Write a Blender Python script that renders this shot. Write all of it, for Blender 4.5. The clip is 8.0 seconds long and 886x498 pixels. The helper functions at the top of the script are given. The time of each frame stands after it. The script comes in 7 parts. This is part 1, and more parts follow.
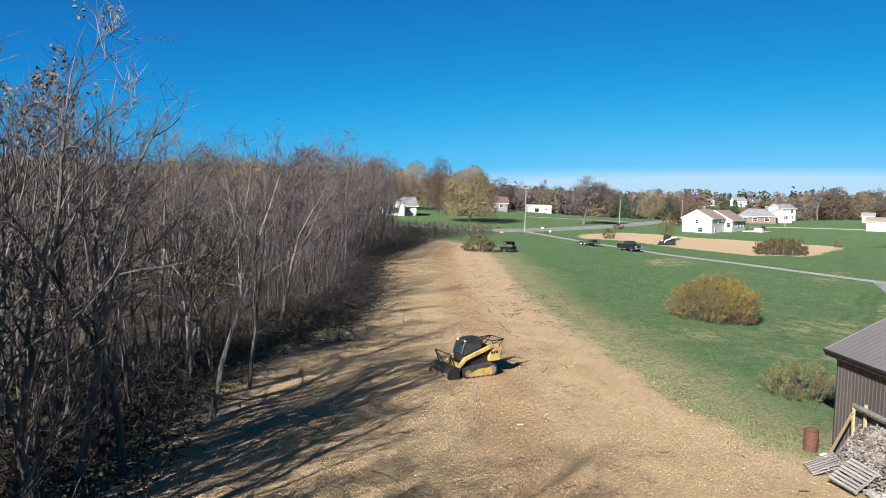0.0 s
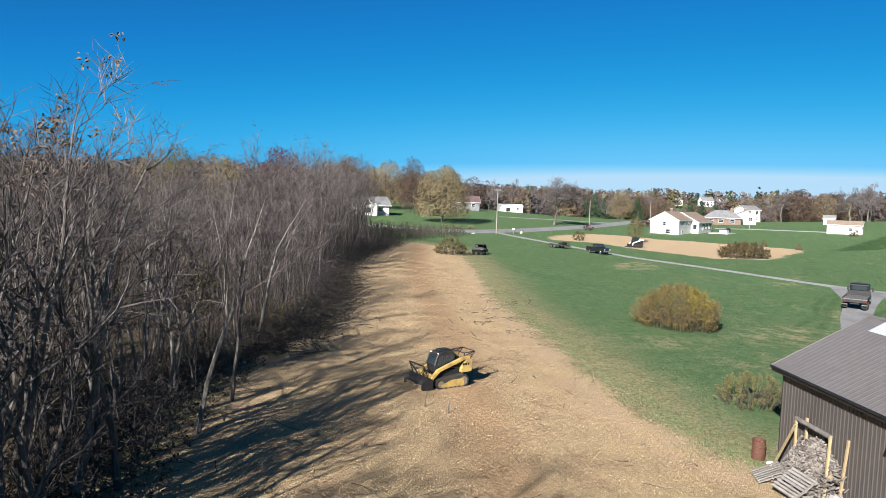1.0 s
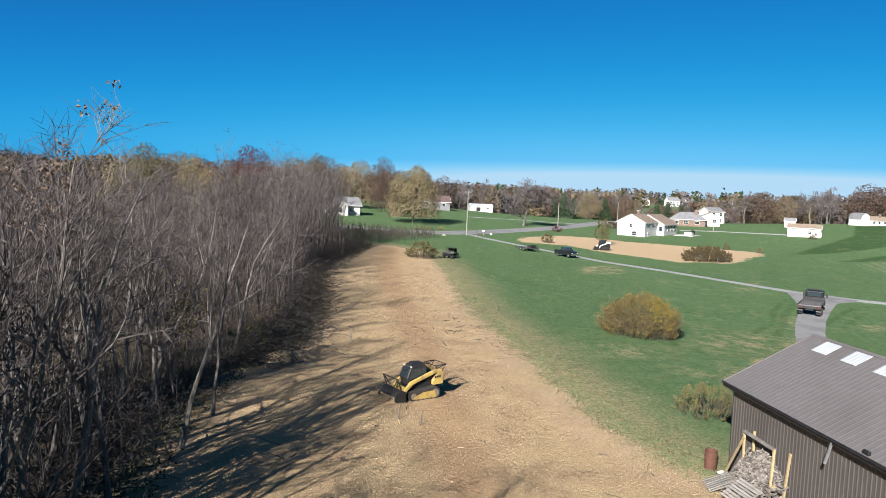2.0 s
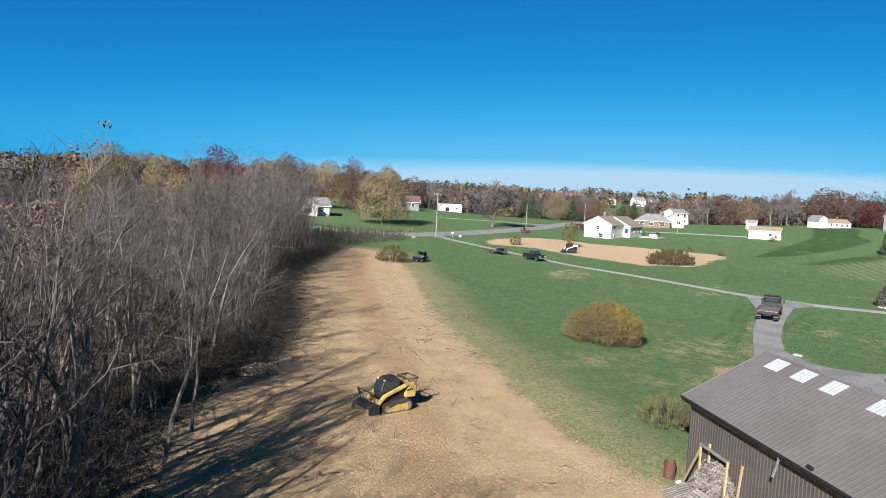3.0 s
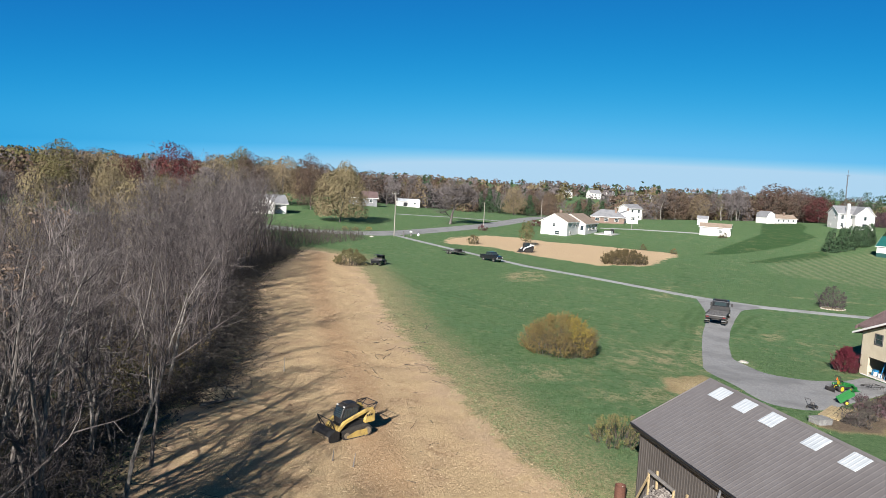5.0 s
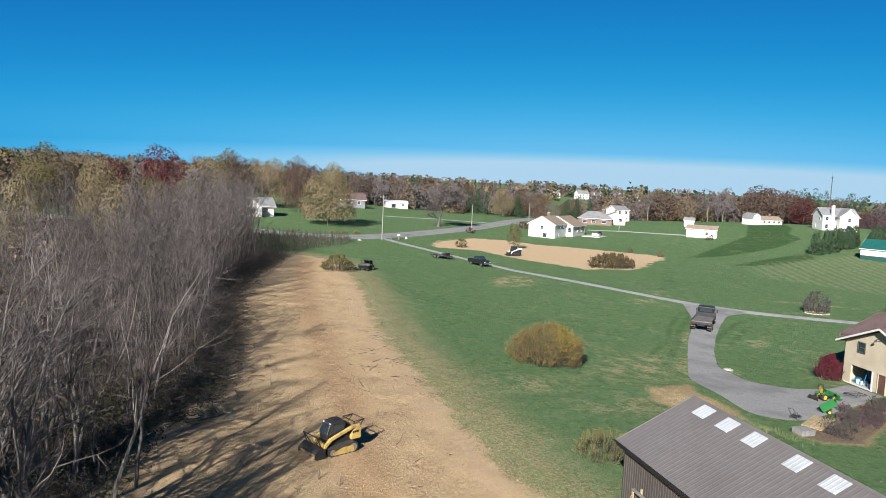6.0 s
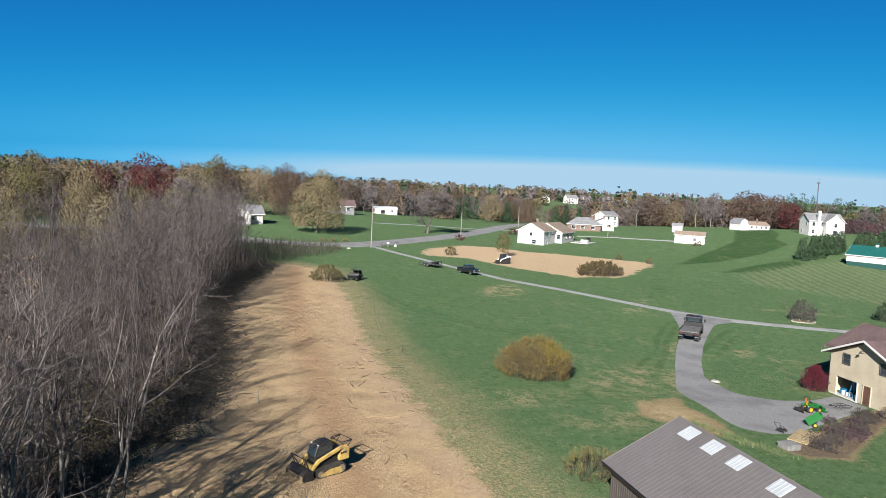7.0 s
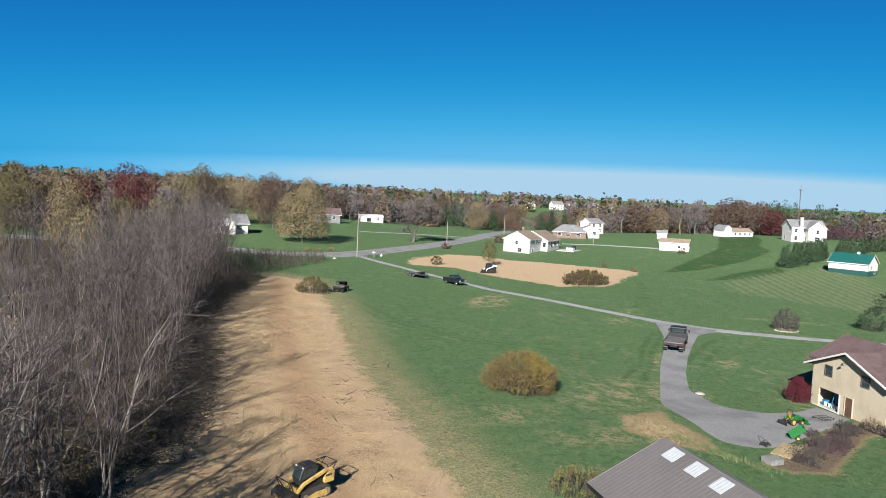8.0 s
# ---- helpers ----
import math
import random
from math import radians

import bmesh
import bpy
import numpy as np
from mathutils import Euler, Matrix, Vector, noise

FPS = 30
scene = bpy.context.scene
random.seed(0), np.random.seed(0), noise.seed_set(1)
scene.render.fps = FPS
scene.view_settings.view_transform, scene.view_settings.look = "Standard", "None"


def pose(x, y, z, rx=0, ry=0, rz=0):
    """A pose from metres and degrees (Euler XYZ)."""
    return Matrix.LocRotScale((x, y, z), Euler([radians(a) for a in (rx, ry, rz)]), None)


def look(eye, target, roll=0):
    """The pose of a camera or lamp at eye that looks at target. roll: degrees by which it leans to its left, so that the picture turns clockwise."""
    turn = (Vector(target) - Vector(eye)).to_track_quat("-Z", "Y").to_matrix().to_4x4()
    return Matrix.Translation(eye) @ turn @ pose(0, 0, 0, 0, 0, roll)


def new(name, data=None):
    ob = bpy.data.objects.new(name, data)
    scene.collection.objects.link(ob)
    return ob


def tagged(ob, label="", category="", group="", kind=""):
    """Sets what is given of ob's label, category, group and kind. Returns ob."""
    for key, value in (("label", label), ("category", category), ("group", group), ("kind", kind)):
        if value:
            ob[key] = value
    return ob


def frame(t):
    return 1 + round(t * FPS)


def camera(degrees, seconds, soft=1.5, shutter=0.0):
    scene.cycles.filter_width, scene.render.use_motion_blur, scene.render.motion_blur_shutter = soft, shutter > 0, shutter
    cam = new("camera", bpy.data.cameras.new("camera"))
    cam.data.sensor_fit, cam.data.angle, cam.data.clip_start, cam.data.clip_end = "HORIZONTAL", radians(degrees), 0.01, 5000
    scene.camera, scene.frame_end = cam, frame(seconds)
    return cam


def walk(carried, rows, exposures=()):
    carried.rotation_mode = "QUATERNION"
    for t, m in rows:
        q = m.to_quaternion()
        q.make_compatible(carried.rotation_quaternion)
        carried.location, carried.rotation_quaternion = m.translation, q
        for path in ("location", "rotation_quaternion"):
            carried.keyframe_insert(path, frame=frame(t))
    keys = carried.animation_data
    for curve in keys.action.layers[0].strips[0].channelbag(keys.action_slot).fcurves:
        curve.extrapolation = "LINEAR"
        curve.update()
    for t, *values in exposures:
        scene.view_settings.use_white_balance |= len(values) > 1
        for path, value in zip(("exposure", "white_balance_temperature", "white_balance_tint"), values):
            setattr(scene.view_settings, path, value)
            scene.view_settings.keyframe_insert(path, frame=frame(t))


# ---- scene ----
cam = camera(62.2, 8.0, soft=0.8)
# seconds, eye x, y, z, yaw to the left, pitch up, roll
PATH = [
    (0.0, 0.218, -1.201, 8.857, 1.651, -3.955, 1.475),
    (0.5, 0.157, -2.068, 9.465, 0.603, -4.092, 1.745),
    (1.0, 0.077, -2.897, 10.080, -0.561, -4.197, 1.977),
    (1.5, -0.021, -3.731, 10.737, -1.700, -4.312, 2.257),
    (3.0, -0.557, -5.804, 12.661, -5.398, -4.497, 2.905),
    (3.5, -0.702, -6.239, 13.256, -6.511, -4.579, 3.100),
    (4.0, -0.796, -6.380, 13.837, -7.626, -4.726, 3.140),
    (4.5, -0.779, -6.400, 14.420, -8.215, -5.021, 3.065),
    (6.0, -0.631, -6.424, 16.025, -9.605, -5.117, 3.018),
    (6.5, -0.591, -6.485, 16.557, -9.929, -4.985, 2.967),
    (7.0, -0.537, -6.502, 17.058, -10.377, -4.786, 2.893),
    (7.5, -0.485, -6.461, 17.506, -11.009, -4.524, 2.803),
    (8.0, -0.472, -6.508, 17.997, -11.420, -4.293, 2.703),
]
walk(cam, [(t, pose(x, y, z, 0, 0, yaw) @ pose(0, 0, 0, 90 + pitch, 0, 0) @ pose(0, 0, 0, 0, 0, roll)) for t, x, y, z, yaw, pitch, roll in PATH],
     [(0.0, 1.33), (2.0, 1.27), (4.0, 1.2), (8.0, 1.12)])

# ---- world, sun ----
SUN_AZ, SUN_EL = 27.0, 27.0   # the shadows run this many degrees to the right of +y; height of the sun
world = bpy.data.worlds.new("sky")
scene.world = world
world.use_nodes = True
wt = world.node_tree
sky = wt.nodes.new("ShaderNodeTexSky")
sky.sky_type = "NISHITA"
sky.sun_disc = False
sky.sun_elevation = radians(SUN_EL)
sky.sun_rotation = radians(180 + SUN_AZ)
sky.air_density, sky.dust_density, sky.ozone_density, sky.altitude = 1.0, 0.35, 3.0, 150


def sky_math(op, a, b):
    n = wt.nodes.new("ShaderNodeMath")
    n.operation = op
    for k, v in enumerate((a, b)):
        if isinstance(v, bpy.types.NodeSocket):
            wt.links.new(v, n.inputs[k])
        else:
            n.inputs[k].default_value = v
    return n.outputs[0]


# a clear, deep blue autumn sky over a thin pale haze
split, join = wt.nodes.new("ShaderNodeSeparateColor"), wt.nodes.new("ShaderNodeCombineColor")
wt.links.new(sky.outputs[0], split.inputs[0])
rising = sky_math("MULTIPLY", sky_math("POWER", sky_math("DIVIDE", split.outputs[1], 8.36), 1.25), 0.505)
hazy = sky_math("MULTIPLY", sky_math("POWER", sky_math("DIVIDE", split.outputs[0], 7.8), 2.5), 0.70)
green = sky_math("MINIMUM", sky_math("MAXIMUM", rising, hazy), 0.68)
red = sky_math("MINIMUM", sky_math("ADD", sky_math("MULTIPLY", sky_math("POWER", sky_math("DIVIDE", green, 0.43), 4.8), 0.048), 0.008), sky_math("MULTIPLY", green, 0.74))
blue = sky_math("MINIMUM", sky_math("MULTIPLY", sky_math("POWER", green, 0.46), 1.19), sky_math("MINIMUM", sky_math("MULTIPLY", green, 2.9), 0.89))
for k, c in enumerate((red, green, blue)):
    wt.links.new(c, join.inputs[k])
wt.links.new(join.outputs[0], wt.nodes["Background"].inputs[0])
wt.nodes["Background"].inputs[1].default_value = 0.435
sun_data = bpy.data.lights.new("sun", "SUN")
sun_data.energy, sun_data.angle, sun_data.color = 5.6, radians(0.5), (1.0, 0.965, 0.93)
sun = new("sun", sun_data)
_a, _e = radians(SUN_AZ), radians(SUN_EL)
sun.matrix_world = look((0, 0, 60), (math.sin(_a) * math.cos(_e) * 50, math.cos(_a) * math.cos(_e) * 50, 60 - math.sin(_e) * 50))


# ---- materials ----
def nodes_of(name):
    m = bpy.data.materials.new(name)
    m.use_nodes = True
    t = m.node_tree
    return m, t, t.nodes["Principled BSDF"]


def nd(t, kind, **kw):
    n = t.nodes.new(kind)
    for key, v in kw.items():
        if key in n.inputs:
            n.inputs[key].default_value = v
    return n


def noise_tex(t, vec, scale, detail=4.0, rough=0.6):
    n = nd(t, "ShaderNodeTexNoise", Scale=scale, Detail=detail, Roughness=rough)
    t.links.new(vec, n.inputs["Vector"])
    return n.outputs["Fac"]


def ramp(t, fac, lo, hi):
    n = nd(t, "ShaderNodeMapRange")
    n.inputs["From Min"].default_value, n.inputs["From Max"].default_value = lo, hi
    n.interpolation_type = "SMOOTHSTEP"
    t.links.new(fac, n.inputs["Value"])
    return n.outputs["Result"]


def mix(t, fac, a, b):
    n = t.nodes.new("ShaderNodeMix")
    n.data_type = "RGBA"
    for sock, v in ((0, fac), (6, a), (7, b)):
        if isinstance(v, bpy.types.NodeSocket):
            t.links.new(v, n.inputs[sock])
        elif sock == 0:
            n.inputs[0].default_value = v
        else:
            n.inputs[sock].default_value = (*v, 1)
    return n.outputs[2]


def calc(t, op, a, b=0.0):
    n = t.nodes.new("ShaderNodeMath")
    n.operation = op
    for k, v in enumerate((a, b)):
        if isinstance(v, bpy.types.NodeSocket):
            t.links.new(v, n.inputs[k])
        else:
            n.inputs[k].default_value = v
    return n.outputs[0]


def bump(t, bsdf, height, strength, dist=0.02):
    n = nd(t, "ShaderNodeBump", Strength=strength, Distance=dist)
    t.links.new(height, n.inputs["Height"])
    t.links.new(n.outputs[0], bsdf.inputs["Normal"])


def coords(t, stretch=(1, 1, 1), which="Object"):
    c = t.nodes.new("ShaderNodeTexCoord")
    m = t.nodes.new("ShaderNodeMapping")
    m.inputs["Scale"].default_value = stretch
    t.links.new(c.outputs[which], m.inputs[0])
    return m.outputs[0]


def surf(name, c1, c2, c3=None, big=0.8, fine=14.0, rough=0.8, metal=0.0, relief=0.3, grain=40.0, stretch=(1, 1, 1),
         vary=0.0, island=0.0, spec=0.3):
    """A surface with a broad and a fine variation of colour, a fine relief and, for repeats, a shift from one to the next."""
    m, t, b = nodes_of(name)
    c1, c2, c3 = [[0.87 * x for x in c] for c in (c1, c2, c3 or [0.7 * x for x in c1])]
    v = coords(t, stretch)
    col = mix(t, ramp(t, noise_tex(t, v, fine, 5), 0.32, 0.68), c1, c2)
    col = mix(t, calc(t, "MULTIPLY", ramp(t, noise_tex(t, v, big, 3), 0.4, 0.75), 0.8), col, c3)
    for amount, kind, sock in ((vary, "ShaderNodeObjectInfo", "Random"), (island, "ShaderNodeNewGeometry", "Random Per Island")):
        if amount:
            i = t.nodes.new(kind)
            hs = nd(t, "ShaderNodeHueSaturation")
            t.links.new(calc(t, "MULTIPLY_ADD", i.outputs[sock], 2 * amount), hs.inputs["Value"])
            hs.inputs["Value"].links[0].from_node.inputs[2].default_value = 1 - amount
            t.links.new(calc(t, "MULTIPLY_ADD", i.outputs[sock], 0.06 * amount), hs.inputs["Hue"])
            hs.inputs["Hue"].links[0].from_node.inputs[2].default_value = 0.5 - 0.03 * amount
            t.links.new(col, hs.inputs["Color"])
            col = hs.outputs[0]
    t.links.new(col, b.inputs["Base Color"])
    b.inputs["Roughness"].default_value, b.inputs["Metallic"].default_value = rough, metal
    b.inputs["Specular IOR Level"].default_value = spec
    if relief:
        bump(t, b, noise_tex(t, v, grain, 4), relief, 0.02)
    return m


def glass(name, tint=(0.02, 0.03, 0.035)):
    m, t, b = nodes_of(name)
    b.inputs["Base Color"].default_value = (*tint, 1)
    b.inputs["Roughness"].default_value, b.inputs["Specular IOR Level"].default_value = 0.05, 0.8
    return m


M_BARK = surf("bark_grey", (0.08, 0.07, 0.062), (0.175, 0.156, 0.14), (0.042, 0.036, 0.032), 1.5, 9, 0.9, relief=0.6, stretch=(1, 1, 0.25), vary=0.45)
M_TWIG = surf("twig", (0.054, 0.044, 0.041), (0.118, 0.10, 0.097), (0.027, 0.022, 0.02), 0.9, 6, 0.9, relief=0, vary=0.4, island=0.5)
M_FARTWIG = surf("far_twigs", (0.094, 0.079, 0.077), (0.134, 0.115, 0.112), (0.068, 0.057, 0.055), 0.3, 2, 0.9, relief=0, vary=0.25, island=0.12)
M_BRUSH = surf("dead_brush", (0.040, 0.034, 0.028), (0.088, 0.076, 0.063), (0.022, 0.018, 0.015), 0.5, 3, 0.95, relief=0, vary=0.3)


def leaf_mat(name, c1, c2, c3):
    return surf(name, c1, c2, c3, 0.35, 2.5, 0.7, relief=0, vary=0.18, island=0.14, spec=0.2)


M_LEAF_TAN = leaf_mat("leaf_tan", (0.175, 0.132, 0.08), (0.15, 0.115, 0.068), (0.115, 0.088, 0.054))
M_LEAF_YELLOW = leaf_mat("leaf_yellow", (0.185, 0.148, 0.08), (0.155, 0.125, 0.068), (0.115, 0.094, 0.052))
M_LEAF_RUST = leaf_mat("leaf_rust", (0.088, 0.056, 0.038), (0.076, 0.052, 0.037), (0.056, 0.04, 0.031))
M_LEAF_RED = leaf_mat("leaf_red", (0.085, 0.018, 0.019), (0.062, 0.016, 0.017), (0.044, 0.013, 0.014))
M_LEAF_OLIVE = leaf_mat("leaf_olive", (0.08, 0.075, 0.03), (0.11, 0.085, 0.035), (0.05, 0.05, 0.024))
M_LEAF_GREEN = leaf_mat("leaf_evergreen", (0.026, 0.052, 0.024), (0.04, 0.068, 0.03), (0.018, 0.036, 0.02))
M_LEAF_DEAD = leaf_mat("leaf_dead", (0.12, 0.085, 0.062), (0.14, 0.10, 0.078), (0.085, 0.062, 0.05))
M_LEAF_LIME = leaf_mat("leaf_yellow_green", (0.15, 0.138, 0.045), (0.105, 0.09, 0.042), (0.07, 0.058, 0.034))
M_LITTER = leaf_mat("leaf_litter", (0.085, 0.055, 0.034), (0.11, 0.078, 0.05), (0.055, 0.038, 0.025))


# ---- helpers for shapes ----
def H(x, y):
    """The height of the ground."""
    x, y = np.asarray(x, float), np.asarray(y, float)
    z = -0.026 * x
    for px, py, s, h in ((52, 65, 22, -1.2), (10, 26, 9, -0.9), (225, 270, 85, 12.0), (-70, 330, 90, 7.0), (243, 657, 90, 9.0)):
        z = z + h * np.exp(-((x - px) ** 2 + (y - py) ** 2) / (2 * s * s))
    far = np.clip((np.hypot(x, y) - 420) / 900, 0, 1)
    return z * (1 - far) + far * 21.0


def hz(x, y):
    return float(H(x, y))


def mesh_of(name, verts, faces, mats=(), smooth=False, slots=None):
    me = bpy.data.meshes.new(name)
    me.from_pydata(verts, [], faces)
    for m in mats:
        me.materials.append(m)
    if slots is not None:
        me.polygons.foreach_set("material_index", slots)
    if smooth:
        me.polygons.foreach_set("use_smooth", [True] * len(me.polygons))
    me.update()
    return me


def part(name, bm, material, parent, label=""):
    """Links a bmesh as one mesh object under a thing or a part."""
    me = bpy.data.meshes.new(name)
    bm.to_mesh(me)
    bm.free()
    me.materials.append(material)
    ob = new(name, me)
    ob.parent = parent
    return tagged(ob, label)


def thing(name, label, category, m, group="", kind=""):
    ob = new(name)
    ob.empty_display_size = 0.3
    ob.matrix_world = m
    return tagged(ob, label, category, group, kind)


def stand(x, y, turn=0.0, up=0.0):
    """A pose on the ground."""
    return pose(x, y, hz(x, y) + up, 0, 0, turn)


def box(bm, c, s, m=None, bevel=0.0, turn=(0, 0, 0)):
    """A block with centre c and size s."""
    v = bmesh.ops.create_cube(bm, size=1.0)["verts"]
    mat = Matrix.LocRotScale(Vector(c), Euler([radians(a) for a in turn]), Vector(s))
    bmesh.ops.transform(bm, matrix=(m @ mat) if m else mat, verts=v)
    if bevel:
        e = list({e for w in v for e in w.link_edges})
        bmesh.ops.bevel(bm, geom=e, offset=bevel, segments=1, affect="EDGES", clamp_overlap=True)
    return bm


def blk(c, s, bevel=0.0, turn=(0, 0, 0)):
    return box(bmesh.new(), c, s, None, bevel, turn)


def rod(bm, a, b, r, r2=None, n=8):
    """A round bar from a to b."""
    a, b = Vector(a), Vector(b)
    d = b - a
    q = d.to_track_quat("Z", "Y").to_matrix().to_4x4()
    bmesh.ops.create_cone(bm, cap_ends=True, segments=n, radius1=r, radius2=r if r2 is None else r2, depth=d.length,
                          matrix=Matrix.Translation((a + b) / 2) @ q)
    return bm


def rods(pairs, r, n=6):
    bm = bmesh.new()
    for a, b in pairs:
        rod(bm, a, b, r, n=n)
    return bm


def prism(outline, lo, hi, axis="y", bevel=0.0):
    """An outline in two axes, drawn out along the third from lo to hi."""
    bm = bmesh.new()
    put = {"y": lambda p, d: (p[0], d, p[1]), "x": lambda p, d: (d, p[0], p[1]), "z": lambda p, d: (p[0], p[1], d)}[axis]
    f = bm.faces.new([bm.verts.new(put(p, lo)) for p in outline])
    r = bmesh.ops.extrude_face_region(bm, geom=[f])
    v = [g for g in r["geom"] if isinstance(g, bmesh.types.BMVert)]
    bmesh.ops.translate(bm, verts=v, vec=Vector(put((0, 0), hi - lo)))
    bmesh.ops.recalc_face_normals(bm, faces=bm.faces)
    if bevel:
        bmesh.ops.bevel(bm, geom=list(bm.edges), offset=bevel, segments=1, affect="EDGES", clamp_overlap=True)
    return bm


def inside(px, py, poly):
    """Signed distance in metres to a closed outline, positive within."""
    px, py = np.asarray(px, float), np.asarray(py, float)
    d, hit = np.full(px.shape, 1e9), np.zeros(px.shape, bool)
    for (ax, ay), (bx, by) in zip(poly, poly[1:] + poly[:1]):
        ex, ey = bx - ax, by - ay
        k = np.clip(((px - ax) * ex + (py - ay) * ey) / (ex * ex + ey * ey), 0, 1)
        d = np.minimum(d, np.hypot(px - ax - k * ex, py - ay - k * ey))
        if ey:
            hit ^= ((ay > py) != (by > py)) & (px < ex * (py - ay) / ey + ax)
    return np.where(hit, d, -d)


def spaced(stops):
    """Grid lines: (from, to, step) stretches, end to end."""
    out = []
    for a, b, s in stops:
        out += list(np.linspace(a, b, max(1, round((b - a) / s)), endpoint=False))
    return np.array(out + [stops[-1][1]])


# ---- ground ----
CHIPS = [(1.4, 134), (-5, 138), (-9, 120), (-10.5, 105), (-11, 86), (-8, 62), (-8, 48), (-10, 38), (-10.5, 30), (-10, 20), (-10, 6), (16, 6), (15.2, 22),
         (14.4, 27), (12.3, 30.5), (11.0, 35), (10.0, 41), (8.8, 48), (7.9, 56), (6.6, 66), (5.9, 78), (5.6, 96), (4.6, 114)]
WOODS = [(-8.6, 133), (-12, 106), (-12, 86), (-9, 62), (-8.8, 48), (-10.5, 38), (-11, 30), (-11, 6), (-60, -120), (-900, -200), (-900, 230), (-120, 215), (-45, 170), (-14, 160)]
SOIL = [(26.7, 175), (32, 187), (42, 198), (52, 198), (58.5, 190), (67, 188), (79.5, 181), (89, 175), (86, 168), (77, 158), (69.7, 146), (55, 141.5), (49.7, 148), (42.7, 156), (37.6, 168), (28, 168)]
STRAW = [(34.5, 57.0), (29, 54), (27, 50), (30, 46), (33, 44), (34.2, 49), (33.6, 53.5)]
BED = [(34.5, 42.5), (36, 40.2), (39.5, 40), (45, 44.6), (51, 49.4), (57, 52.6), (54.3, 54.6), (48, 51.5), (42, 47), (37.5, 43.6)]
SWATH = [(94, 172), (119, 200), (145, 227), (172, 270), (196, 282), (180, 252), (166, 234), (161, 219), (137, 198), (111, 180)]
SWATH_2 = [(98, 159), (116, 173), (141, 189), (137, 178), (117, 165)]
# dry and worn places in the grass: x, y, half widths, turn
WORN = [(33, 63, 9, 4.5, 40, 0.9), (17, 53, 4, 2.6, 20, 0.9), (33.2, 118, 7.0, 3.0, 60, 1.9), (51, 104, 4.5, 2.0, 60, 0.9), (54.8, 78, 2.2, 1.5, 50, 1.1), (42.4, 63.0, 2.0, 1.0, 60, 0.9), (58.6, 74.5, 2.0, 1.4, 0, 0.7),
        (45.0, 78.0, 5.0, 0.9, 60, 0.9), (39.0, 67.5, 5.5, 0.9, 60, 0.9), (36, 60.5, 2.6, 1.0, 75, 1.0), (12, 43, 7, 1.6, 105, 0.7), (10.5, 58, 9, 1.4, 100, 0.7), (24, 48, 5, 2.2, 20, 0.7),
        (52, 60.5, 2.6, 1.4, 100, 0.9), (84, 108, 8, 1.2, -20, 0.8), (57, 112, 5, 1.2, 50, 0.8)]
TRACKS = [[(54.4, 96.6), (50.2, 90.9), (46.0, 84.3), (42.3, 77.2), (36, 69)], [(57.1, 100), (51.9, 90.8), (46.6, 82.8), (43.6, 77.0), (38, 68)], [(49.0, 77.9), (53.9, 84.0), (59.0, 89.6), (63.3, 93.5)],
          [(50.9, 77.2), (55.8, 83.2), (60.5, 88.4)], [(80.5, 159), (73.7, 141.5), (60.7, 117)], [(82.3, 158), (75.6, 141), (62.6, 116)], [(6.5, 118), (12, 96), (22, 84), (36, 78)], [(8.2, 118), (13.8, 97), (23.5, 85.5), (37, 79.6)]]
STRIPES = [(102, 157), (118, 170), (156, 189), (154, 164), (128, 117), (112, 119), (104, 132), (97, 144)]


